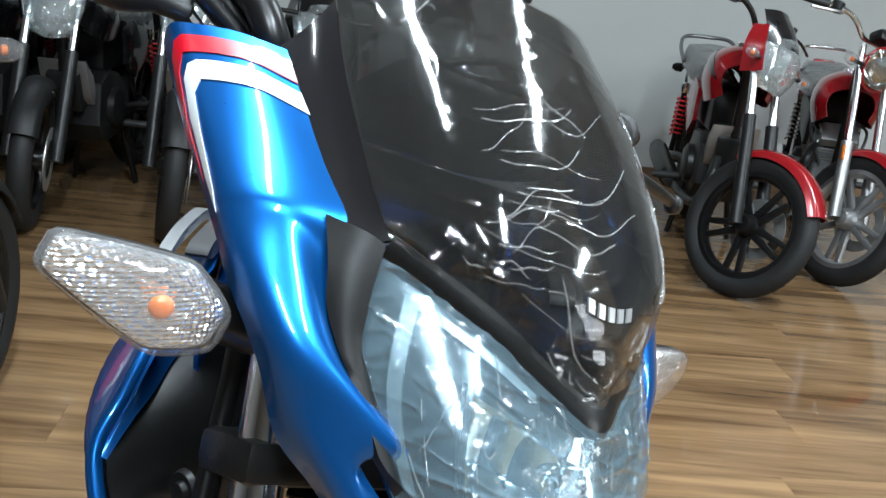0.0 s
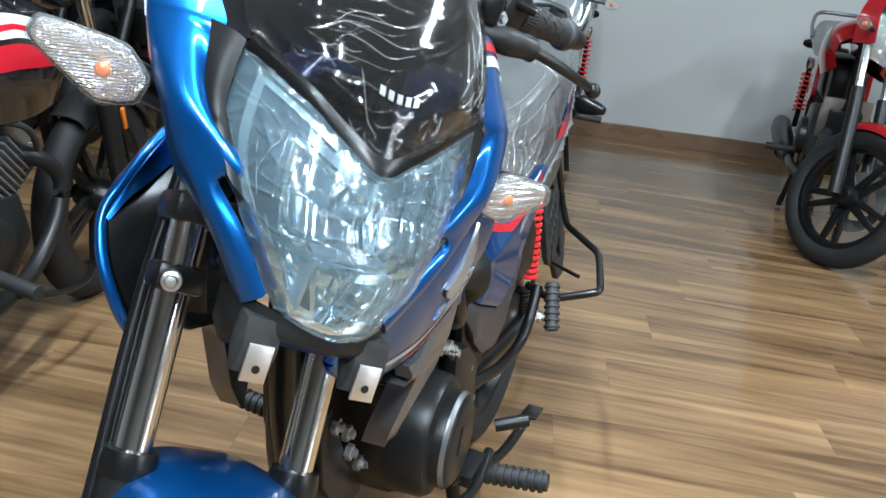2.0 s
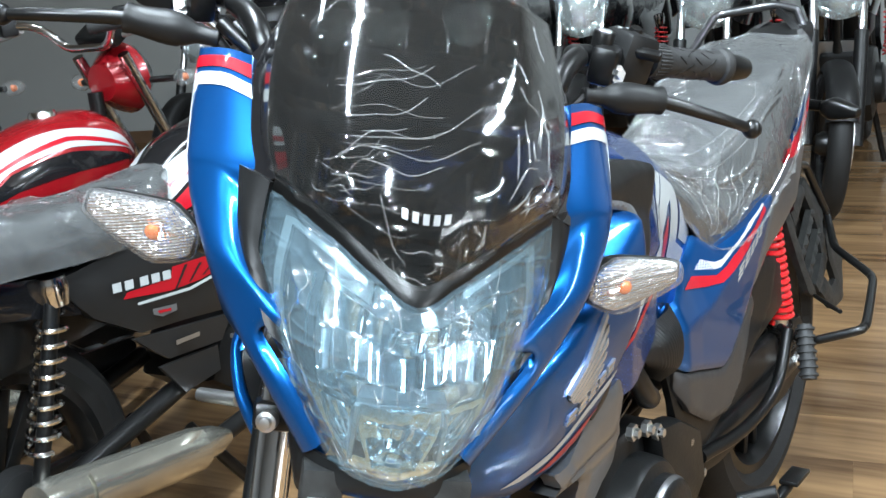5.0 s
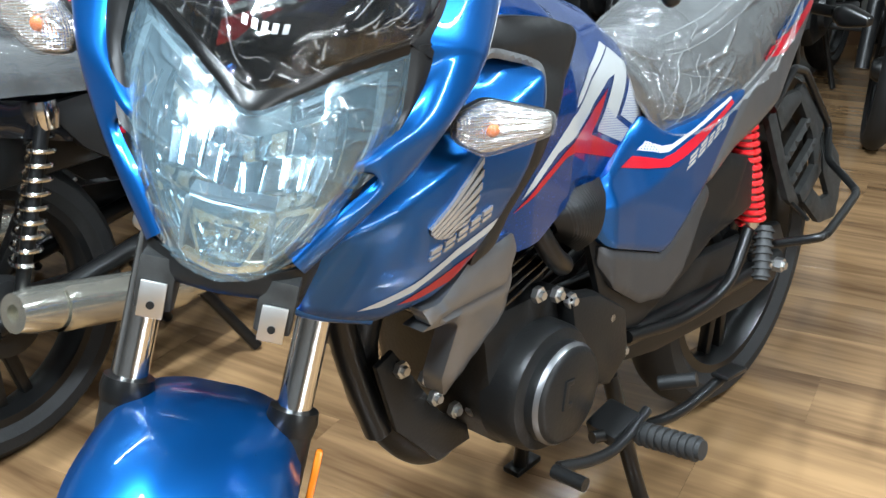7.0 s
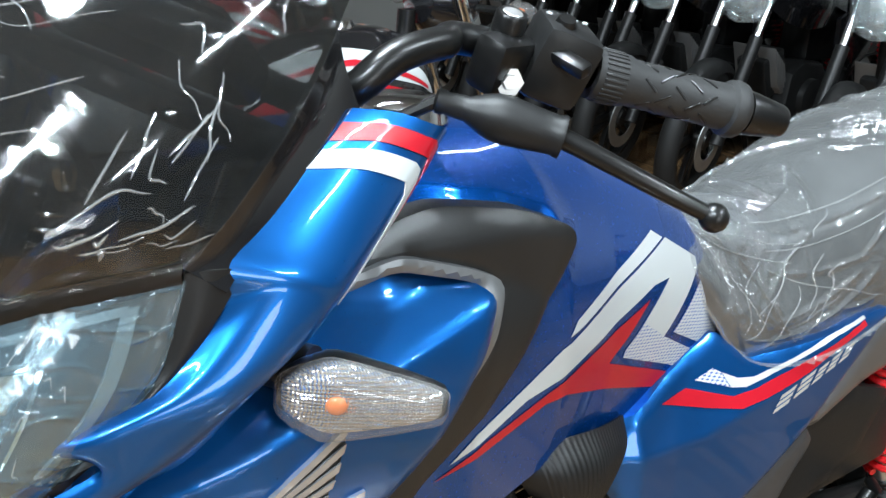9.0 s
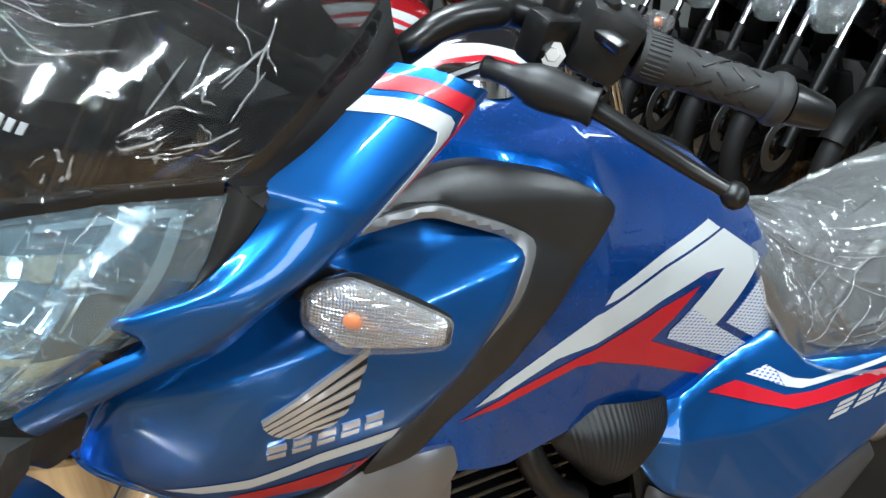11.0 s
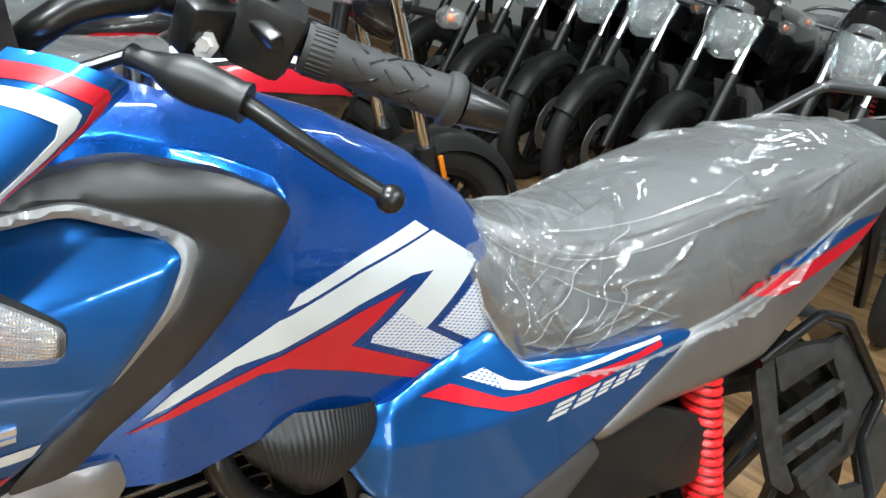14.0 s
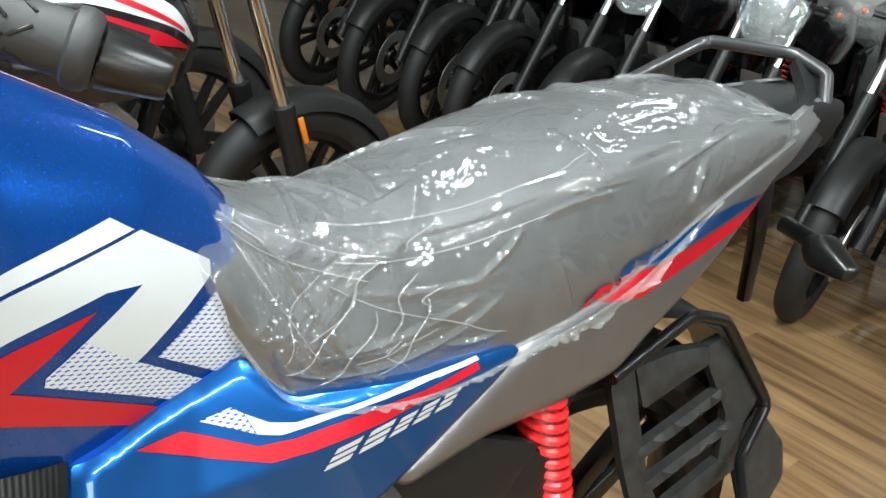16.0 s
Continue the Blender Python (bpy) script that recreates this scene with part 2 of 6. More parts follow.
def sheet(net, nu, nv):
    """A grid of points on the smooth surface through a control net."""
    rows = [spline(r, nv) for r in net]
    return np.stack([spline([r[j] for r in rows], nu) for j in range(nv)], axis=1)


def grid_normals(g):
    du, dv = np.gradient(g, axis=0), np.gradient(g, axis=1)
    n = np.cross(du, dv)
    return n / np.maximum(np.linalg.norm(n, axis=2, keepdims=True), 1e-9)


def shell(g, thick, flip=False):
    """A grid as a shell: the given points are its outer skin, which faces away from the middle; no thickness gives a film."""
    nu, nv = g.shape[:2]
    n = grid_normals(g)
    if ((n * (g - g.reshape(-1, 3).mean(axis=0))).sum() < 0) != flip:
        n = -n
    bm = bmesh.new()
    top = [[bm.verts.new(g[i, j]) for j in range(nv)] for i in range(nu)]
    if not thick:
        for i in range(nu - 1):
            for j in range(nv - 1):
                bm.faces.new((top[i][j], top[i + 1][j], top[i + 1][j + 1], top[i][j + 1]))
        return bm
    low = [[bm.verts.new(g[i, j] - thick * n[i, j]) for j in range(nv)] for i in range(nu)]
    for i in range(nu - 1):
        for j in range(nv - 1):
            bm.faces.new((top[i][j], top[i + 1][j], top[i + 1][j + 1], top[i][j + 1]))
            bm.faces.new((low[i][j], low[i][j + 1], low[i + 1][j + 1], low[i + 1][j]))
    edge = [(i, 0) for i in range(nu)] + [(nu - 1, j) for j in range(1, nv)] + [(i, nv - 1) for i in range(nu - 2, -1, -1)] + [(0, j) for j in range(nv - 2, 0, -1)]
    for (a, b), (c, d) in zip(edge, edge[1:] + edge[:1]):
        bm.faces.new((top[a][b], low[a][b], low[c][d], top[c][d]))
    bmesh.ops.recalc_face_normals(bm, faces=bm.faces)
    return bm


def tube(points, r, n=24, seg=10, r_end=None, closed=False):
    """A round bar along a smooth curve."""
    c = spline(points, n)
    bm = bmesh.new()
    rings = []
    up = Vector((0.13, 0.21, 0.97))
    for i, p in enumerate(c):
        d = Vector(c[min(i + 1, n - 1)] - c[max(i - 1, 0)]).normalized()
        a = d.cross(up).normalized() if abs(d.dot(up)) < 0.98 else d.cross(Vector((1, 0, 0))).normalized()
        b = d.cross(a)
        rad = r if r_end is None else r + (r_end - r) * i / (n - 1)
        rings.append([bm.verts.new(Vector(p) + rad * (math.cos(k) * a + math.sin(k) * b)) for k in np.arange(seg) * 2 * math.pi / seg])
    for u, v in zip(rings, rings[1:]):
        for k in range(seg):
            bm.faces.new((u[k], u[(k + 1) % seg], v[(k + 1) % seg], v[k]))
    if not closed:
        bm.faces.new(rings[0][::-1])
        bm.faces.new(rings[-1])
    bmesh.ops.recalc_face_normals(bm, faces=bm.faces)
    return bm


def kinked(points, r, bend=0.18, n=90, seg=12):
    """A bar of straight runs with short bends between them."""
    p = [np.array(q, float) for q in points]
    out = [tuple(p[0])]
    for a, q, b in zip(p, p[1:], p[2:]):
        out += [tuple(q + (a - q) * bend), tuple(q + (a - q) * bend * 0.25 + (b - q) * bend * 0.25), tuple(q + (b - q) * bend)]
    return tube(out + [tuple(p[-1])], r, n, seg)


def lathe(profile, centre, axis=(0, 1, 0), seg=40, arc=(0.0, 360.0)):
    """Turns (radius, along) pairs round an axis through centre."""
    rot = Vector((0, 0, 1)).rotation_difference(Vector(axis)).to_matrix()
    bm = bmesh.new()
    full = arc[1] - arc[0] >= 359.9
    n = seg if full else seg + 1
    rings = []
    for k in range(n):
        a = radians(arc[0] + (arc[1] - arc[0]) * k / seg)
        rings.append([bm.verts.new(Vector(centre) + rot @ Vector((r * math.cos(a), r * math.sin(a), h))) for r, h in profile])
    for k in range(seg if full else n - 1):
        u, v = rings[k], rings[(k + 1) % n]
        for i in range(len(profile) - 1):
            bm.faces.new((u[i], u[i + 1], v[i + 1], v[i]))
    bmesh.ops.remove_doubles(bm, verts=bm.verts, dist=1e-5)
    bmesh.ops.recalc_face_normals(bm, faces=bm.faces)
    return bm


def block(size, centre, bevel=0.004, turn=(0, 0, 0), seg=2):
    bm = bmesh.new()
    bmesh.ops.create_cube(bm, size=1)
    bmesh.ops.scale(bm, vec=size, verts=bm.verts)
    if bevel:
        bmesh.ops.bevel(bm, geom=bm.edges[:], offset=bevel, segments=seg, affect="EDGES", profile=0.5)
    bmesh.ops.transform(bm, matrix=pose(*centre, *turn), verts=bm.verts)
    return bm


def prism(outline, y0, y1, bevel=0.004, place=None):
    """An outline in x and z with a thickness along y, its rims rounded."""
    bm = bmesh.new()
    f = bm.faces.new([bm.verts.new((x, y0, z)) for x, z in outline])
    r = bmesh.ops.extrude_face_region(bm, geom=[f])
    bmesh.ops.translate(bm, vec=(0, y1 - y0, 0), verts=[v for v in r["geom"] if isinstance(v, bmesh.types.BMVert)])
    bmesh.ops.recalc_face_normals(bm, faces=bm.faces)
    if bevel:
        rim = [e for e in bm.edges if abs(e.verts[0].co.y - e.verts[1].co.y) < 1e-6]
        bmesh.ops.bevel(bm, geom=rim, offset=bevel, segments=2, affect="EDGES", profile=0.5)
    if place:
        bmesh.ops.transform(bm, matrix=place, verts=bm.verts)
    return bm


def rounded(outline, r):
    """An outline with its corners cut round."""
    p = [np.array(q, float) for q in outline]
    out = []
    for k, q in enumerate(p):
        a, b = p[k - 1] - q, p[(k + 1) % len(p)] - q
        la, lb = np.linalg.norm(a), np.linalg.norm(b)
        s, e = q + a / la * min(r, 0.4 * la), q + b / lb * min(r, 0.4 * lb)
        for f in (0.0, 0.33, 0.67, 1.0):
            out.append(tuple((1 - f) ** 2 * s + 2 * f * (1 - f) * q + f * f * e))
    return out


def rim_distance(points, loop):
    """How far each point lies from a closed line."""
    d = np.full(len(points), 1e9)
    for a, b in zip(loop, np.roll(loop, -1, axis=0)):
        e = b - a
        f = np.clip(((points - a) @ e) / max(e @ e, 1e-12), 0, 1)
        d = np.minimum(d, np.linalg.norm(points - a - f[:, None] * e, axis=1))
    return d


def within(points, loop):
    x, z = points[:, 0], points[:, 1]
    hit = np.zeros(len(points), bool)
    for a, b in zip(loop, np.roll(loop, -1, axis=0)):
        cross = (a[1] > z) != (b[1] > z)
        with np.errstate(divide="ignore", invalid="ignore"):
            hit ^= cross & (x < (b[0] - a[0]) * (z - a[1]) / (b[1] - a[1]) + a[0])
    return hit


def panel(outline, depth_of, thick, step=0.02, side=1, lift=0.0, rim=0.0, roll=0.012, corner=0.0, under=None):
    """A body panel: an outline in x and z laid on the surface y = depth_of(x, z), or on the skin `under`, its rim rolled inwards."""
    if corner:
        outline = rounded(outline, corner)
    line = []
    for a, b in zip(outline, list(outline[1:]) + [outline[0]]):
        a, b = np.array(a, float), np.array(b, float)
        n = max(1, int(math.ceil(np.linalg.norm(b - a) / step)))
        line += [a + (b - a) * k / n for k in range(n)]
    loop = np.array(line)
    lo, hi = loop.min(axis=0), loop.max(axis=0)
    inner = np.array([(x + (k % 2) * step * 0.5, z) for k, z in enumerate(np.arange(lo[1], hi[1], step * 0.87)) for x in np.arange(lo[0], hi[0], step)])
    if len(inner):
        inner = inner[within(inner, loop)]
    if len(inner):
        inner = inner[rim_distance(inner, loop) > step * 0.45]
    pts = np.vstack([loop, inner]) if len(inner) else loop
    edges = [(k, (k + 1) % len(loop)) for k in range(len(loop))]
    flat, _, faces, *_ = geometry.delaunay_2d_cdt([Vector(p) for p in pts], edges, [], 1, 1e-6)
    d = rim_distance(np.array([tuple(v) for v in flat]), loop)
    bm = bmesh.new()
    vs = []
    for v, away in zip(flat, d):
        y = None
        if under is not None:
            found = under.ray_cast(Vector((v.x, 0.6 * side, v.y)), Vector((0, -side, 0)))[0]
            y = found.y * side if found else None
        if y is None:
            y = depth_of(v.x, v.y)
        y += lift - rim * max(0.0, 1 - away / roll) ** 2
        vs.append(bm.verts.new((v.x, y, v.y)))
    for f in faces:
        bm.faces.new([vs[k] for k in f])
    if thick:
        r = bmesh.ops.extrude_face_region(bm, geom=bm.faces[:])
        for v in r["geom"]:
            if isinstance(v, bmesh.types.BMVert):
                v.co.y -= thick
    if side < 0:
        for v in bm.verts:
            v.co.y = -v.co.y
    bmesh.ops.recalc_face_normals(bm, faces=bm.faces)
    if not thick and sum(f.normal.y for f in bm.faces) * side < 0:
        bmesh.ops.reverse_faces(bm, faces=bm.faces)
    return bm


def skin_of(ob):
    """A tree of an object's faces, to lay decals on."""
    me = ob.data
    return bvhtree.BVHTree.FromPolygons([v.co[:] for v in me.vertices], [p.vertices[:] for p in me.polygons])


def join(*bms):
    out = bmesh.new()
    for b in bms:
        me = bpy.data.meshes.new("tmp")
        b.to_mesh(me)
        out.from_mesh(me)
        bpy.data.meshes.remove(me)
        b.free()
    return out


def moved(bm, m):
    bmesh.ops.transform(bm, matrix=m, verts=bm.verts)
    return bm


def part(name, bm, mat, parent=None, label="", smooth=True):
    me = bpy.data.meshes.new(name)
    bm.to_mesh(me)
    bm.free()
    me.materials.append(mat)
    if smooth:
        me.shade_smooth()
        me.set_sharp_from_angle(angle=radians(38))
    ob = new(name, me)
    ob.parent = parent
    if label:
        tagged(ob, label)
    return ob


def thing(name, place, label, category, group=""):
    ob = new(name)
    ob.empty_display_size = 0.1
    ob.matrix_world = place
    return tagged(ob, label, category, group)


# ---- the room: turned by PLANK_TURN about a point on the back wall
ROOM = Matrix.Translation((0.8, 5.50, 0)) @ Matrix.Rotation(radians(5), 4, "Z")
WIDE, DEEP, HIGH = 15.0, 14.0, 3.1
WINDOW_Y, WINDOW_Z = (-10.0, -6.2), (1.0, 2.7)


def room():
    def piece(name, size, at, mat, label, category, bevel=0):
        tagged(part(name, moved(block(size, at, bevel), ROOM), mat, smooth=False), label, category, kind="structure")
    piece("floor", (WIDE, DEEP, 0.1), (0, -DEEP / 2, -0.05), FLOOR, "wood-look laminate floor, striped and slightly glossy", "floor")
    # only the back wall is seen; the others are darkened to bounce less light
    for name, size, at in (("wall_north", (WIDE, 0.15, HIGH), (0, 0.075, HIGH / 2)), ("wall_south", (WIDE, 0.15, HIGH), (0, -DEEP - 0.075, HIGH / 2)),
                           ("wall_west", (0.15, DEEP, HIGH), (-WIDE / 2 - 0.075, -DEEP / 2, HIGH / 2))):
        piece(name, size, at, WALL if name == "wall_north" else UNSEEN_WALL, "plain painted showroom wall, slightly uneven, darkened where unseen", "wall")
    x, (y0, y1), (z0, z1) = WIDE / 2 + 0.075, WINDOW_Y, WINDOW_Z
    runs = [((0.15, -y1, HIGH), (x, y1 / 2, HIGH / 2)), ((0.15, DEEP + y0, HIGH), (x, (y0 - DEEP) / 2, HIGH / 2)), ((0.15, y1 - y0, z0), (x, (y0 + y1) / 2, z0 / 2)), ((0.15, y1 - y0, HIGH - z1), (x, (y0 + y1) / 2, (HIGH + z1) / 2))]
    tagged(part("wall_east", moved(join(*[block(size, at, 0) for size, at in runs]), ROOM), UNSEEN_WALL, smooth=False), "plain showroom wall with a wide window, darkened to cut fill light", "wall", kind="structure")
    win = tagged(new("window_1"), "wide bright window with a dark metal frame", "window", kind="structure")
    win.matrix_world = ROOM
    mid = (y0 + y1) / 2
    part("window_frame", join(*[block(size, at, 0.004) for size, at in (((0.06, y1 - y0, 0.06), (x, mid, z0 + 0.03)), ((0.06, y1 - y0, 0.06), (x, mid, z1 - 0.03)), ((0.06, 0.06, z1 - z0 - 0.12), (x, y0 + 0.03, (z0 + z1) / 2)), ((0.06, 0.06, z1 - z0 - 0.12), (x, y1 - 0.03, (z0 + z1) / 2)), ((0.06, 0.06, z1 - z0 - 0.12), (x, mid, (z0 + z1) / 2)))]), ENGINE, win)
    for a, b in ((y0 + 0.06, mid - 0.03), (mid + 0.03, y1 - 0.06)):
        pane = part("pane", block((0.006, b - a, z1 - z0 - 0.12), (x, (a + b) / 2, (z0 + z1) / 2), 0), LENS, win)
        pane.visible_shadow = False
    data = bpy.data.lights.new("window_light", "AREA")
    data.shape, data.size, data.size_y = "RECTANGLE", z1 - z0 - 0.1, y1 - y0 - 0.1
    data.energy, data.color = 140, (0.92, 0.97, 1.0)
    ob = new("window_light", data)
    ob.matrix_world = ROOM @ pose(x + 0.06, mid, (z0 + z1) / 2, 0, 90, 0)
    piece("ceiling", (WIDE + 0.3, DEEP + 0.3, 0.1), (0, -DEEP / 2, HIGH + 0.05), CEIL, "plain ceiling, darkened to weaken its reflections", "ceiling")
    piece("baseboard", (WIDE, 0.02, 0.09), (0, -0.01, 0.045), SKIRT, "dark wooden skirting along the back wall", "skirting", 0.004)


# place of each ceiling tube and its power
# the last tube is an added fill light that brightens headlamp and screen
TUBES = [(-1.6, 4.2, 7), (1.9, 2.9, 10), (-1.7, 1.6, 10), (2.0, 2.0, 66), (-0.15, 0.6, 100), (1.2, -1.0, 115), (0.2, -2.2, 115)]
PANELS = [(4.6, 1.0, 110)]


def tubes():
    for x, y, watts in TUBES:
        t = thing("tube_light", pose(x, y, HIGH, 0, 0, PLANK_TURN), "white ceiling batten with a long tube light, the front one added as fill", "ceiling light", "ceiling tube lights")
        part("housing", block((0.09, 1.3, 0.05), (0, 0, -0.026), 0.008), CEIL, t)
        strip_lamp(x, y, HIGH - 0.056, 1.22, watts)
    for x, y, watts in PANELS:
        t = thing("panel_light", pose(x, y, HIGH, 0, 0, PLANK_TURN), "flat white ceiling panel light", "ceiling light")
        part("housing", block((0.34, 1.3, 0.03), (0, 0, -0.016), 0.008), CEIL, t)
        strip_lamp(x, y, HIGH - 0.036, 1.22, watts, 0.30)


room()
tubes()

# ---- the blue motorcycle ----
HERO = pose(0.0883, 1.589, 0, 0, 0, -97.9)
hero = thing("motorcycle", HERO, "new blue motorcycle with red and white stripes on its centre stand", "motorcycle")

# the fork, lamp and bars are turned to the left lock about the steering axis
PIVOT, RAKE, LOCK = Vector((0.9356, 0, 0.8385)), 23.0, 46.0
STEER = Matrix.Translation(PIVOT) @ Matrix.Rotation(radians(LOCK), 4, Vector((-math.sin(radians(RAKE)), 0, math.cos(radians(RAKE))))) @ Matrix.Translation(-PIVOT)


def front(name, bm, mat, parent=hero, label="", smooth=True):
    """A part that turns with the handlebar."""
    return part(name, moved(bm, STEER), mat, parent, label, smooth)


def wheel(owner, centre, radius, width, rim_mat, place, spokes=5, disc=0.0, name="wheel"):
    """A cast wheel: tyre with tread blocks, rim, hub, paired spokes and a brake disc."""
    c = Vector(centre)
    w = width / 2
    tyre = lathe([(radius - 0.075, -w * 0.62), (radius - 0.05, -w), (radius - 0.025, -w * 0.95), (radius - 0.008, -w * 0.62), (radius, -w * 0.2), (radius, w * 0.2), (radius - 0.008, w * 0.62), (radius - 0.025, w * 0.95), (radius - 0.05, w), (radius - 0.075, w * 0.62), (radius - 0.075, -w * 0.62)], c, seg=56)
    t = part(name, moved(tyre, place), RUBBER, owner, "black rubber tyre on a cast wheel")
    ri = radius - 0.075
    part("rim", moved(lathe([(ri + 0.006, -w * 0.7), (ri - 0.012, -w * 0.72), (ri - 0.022, -w * 0.35), (ri - 0.026, 0), (ri - 0.022, w * 0.35), (ri - 0.012, w * 0.72), (ri + 0.006, w * 0.7), (ri + 0.006, -w * 0.7)], c, seg=48), place), rim_mat, t)
    hub = lathe([(0.0, -0.055), (0.03, -0.055), (0.045, -0.03), (0.045, 0.03), (0.03, 0.055), (0.0, 0.055)], c, seg=24)
    part("hub", moved(hub, place), rim_mat, t)
    one = join(*[prism([(0.035, -0.018 + s * 0.012), (ri - 0.01, -0.011 + s * 0.03), (ri - 0.01, 0.009 + s * 0.03), (0.035, 0.012 + s * 0.012)], -0.011, 0.011, 0.004) for s in (-1, 1)])
    me = None
    for k in range(spokes):
        m = place @ Matrix.Translation(c) @ Matrix.Rotation(radians(360 / spokes * k + 12), 4, "Y")
        if me is None:
            ob = part("spoke", one, rim_mat, t)
            me = ob.data
        else:
            ob = new("spoke", me)
            ob.parent = t
        ob.matrix_basis = m
    if disc:
        bm = lathe([(disc, -0.002), (disc * 0.62, -0.002), (disc * 0.62, 0.002), (disc, 0.002), (disc, -0.002)], c + Vector((0, 0.06, 0)), seg=40)
        part("brake_disc", moved(bm, place), STEEL, t, "drilled steel brake disc")
    return t


NONE = Matrix.Identity(4)
FORK_X, FORK_Z = 1.03, 0.714
TAN = math.tan(radians(RAKE))


def fork_at(z):
    return FORK_X + (FORK_Z - z) * TAN


wheel(hero, (1.185, 0, 0.274), 0.274, 0.082, PLASTIC, STEER, 5, 0.0, "front_wheel")
wheel(hero, (-0.09, 0, 0.31), 0.308, 0.10, PLASTIC, NONE, 5, 0.0, "rear_wheel")
for s in (1, -1):
    y = 0.083 * s
    f = front("fork_leg", tube([(fork_at(0.96), y, 0.96), (fork_at(0.52), y, 0.52)], 0.0178, 6, 24), CHROME, label="chrome fork tube")
    front("dust_seal", lathe([(0.0175, -0.012), (0.025, -0.012), (0.027, 0.0), (0.025, 0.012), (0.0175, 0.012)], (fork_at(0.555), y, 0.555), (-math.sin(radians(RAKE)), 0, math.cos(radians(RAKE))), 24), PLASTIC, f)
    front("lower_leg", tube([(fork_at(0.55), y, 0.55), (fork_at(0.265), y, 0.265)], 0.0235, 6, 18), ENGINE, f, "black fork slider")
    if s > 0:
        front("reflector", block((0.012, 0.008, 0.085), (fork_at(0.50) + 0.012, y + 0.034 * s, 0.50), 0.003, (0, -RAKE, 0)), REFLECTOR, f, "amber side reflector")
    front("fork_clamp", block((0.046, 0.047, 0.026), (fork_at(0.715), y, 0.715), 0.006, (0, -RAKE, 0)), PLASTIC, f)
    front("clamp_bolt", lathe([(0.0, 0.005), (0.005, 0.004), (0.0065, 0.001), (0.0095, 0.0), (0.0095, -0.010), (0.0, -0.010)], (fork_at(0.715) + 0.030, y + 0.012 * s, 0.724), (0.9, 0.3 * s, 0.2), 16), STEEL, f)
front("triple_clamp", block((0.07, 0.21, 0.03), (fork_at(0.76) - 0.02, 0, 0.77), 0.008, (0, -RAKE, 0)), ENGINE)
front("top_bridge", block((0.08, 0.21, 0.022), (fork_at(0.955) - 0.015, 0, 0.958), 0.008, (0, -RAKE, 0)), ENGINE)

# front mudguard: a crowned arch over the wheel
arch = []
for k in np.linspace(-28, 62, 9):
    a = radians(90 - k)
    r = 0.298 + 0.005 * math.cos(radians(k - 10))
    row = []
    for v in (-1, -0.8, -0.4, 0, 0.4, 0.8, 1):
        wide = 0.106 - 0.014 * abs(k - 5) / 60
        drop = 0.036 * abs(v) ** 6 + 0.010 * v * v
        row.append((1.185 + (r - drop) * math.cos(a), wide * v, 0.274 + (r - drop) * math.sin(a)))
    arch.append(row)
front("mudguard", shell(sheet(arch, 30, 24), 0.0035), BLUE, label="glossy blue front mudguard")
for s in (1, -1):
    front("mudguard_stay", prism([(1.10, 0.535), (1.125, 0.55), (1.16, 0.52), (1.15, 0.45), (1.11, 0.44)], 0.062 * s, 0.074 * s, 0.003), PLASTIC)

# lamp cowl: two blue arms beside the screen, running down round the headlamp
ARM = [[(0.956, 0.144, 1.024), (0.932, 0.166, 1.022), (0.914, 0.186, 1.016), (0.899, 0.193, 1.010), (0.888, 0.189, 0.997)],
       [(0.995, 0.139, 0.999), (0.972, 0.165, 1.001), (0.950, 0.187, 0.993), (0.938, 0.191, 0.984), (0.930, 0.185, 0.970)],
       [(1.058, 0.124, 0.962), (1.036, 0.158, 0.963), (1.018, 0.181, 0.957), (1.006, 0.186, 0.949), (0.998, 0.180, 0.934)],
       [(1.064, 0.134, 0.938), (1.050, 0.157, 0.948), (1.035, 0.177, 0.945), (1.025, 0.183, 0.937), (1.017, 0.177, 0.922)],
       [(1.080, 0.128, 0.914), (1.068, 0.150, 0.928), (1.054, 0.171, 0.927), (1.045, 0.177, 0.920), (1.038, 0.172, 0.905)],
       [(1.102, 0.117, 0.888), (1.097, 0.135, 0.898), (1.088, 0.153, 0.897), (1.079, 0.160, 0.890), (1.070, 0.156, 0.875)],
       [(1.138, 0.085, 0.861), (1.128, 0.108, 0.870), (1.108, 0.134, 0.870), (1.099, 0.142, 0.860), (1.087, 0.140, 0.842)],
       [(1.122, 0.110, 0.852), (1.128, 0.111, 0.846), (1.129, 0.115, 0.841), (1.122, 0.121, 0.834), (1.108, 0.117, 0.822)],
       [(1.150, 0.082, 0.822), (1.152, 0.086, 0.819), (1.151, 0.092, 0.814), (1.144, 0.097, 0.806), (1.128, 0.094, 0.798)],
       [(1.172, 0.054, 0.784), (1.174, 0.057, 0.781), (1.172, 0.062, 0.776), (1.164, 0.067, 0.768), (1.148, 0.066, 0.760)]]
ARM_GRID = sheet(ARM, 97, 24)
ARM_N = grid_normals(ARM_GRID)


def on_arm(u, v, lift):
    """A place on the arm's skin: u runs down it, v round it."""
    i, j = u * 96, v * 23
    a, b = min(int(i), 95), min(int(j), 22)
    f, g = i - a, j - b
    mix = lambda q: (q[a, b] * (1 - f) + q[a + 1, b] * f) * (1 - g) + (q[a, b + 1] * (1 - f) + q[a + 1, b + 1] * f) * g
    return mix(ARM_GRID) + lift * mix(ARM_N) * ARM_OUT


ARM_OUT = 1 if ARM_N[30, 12][1] > 0 else -1


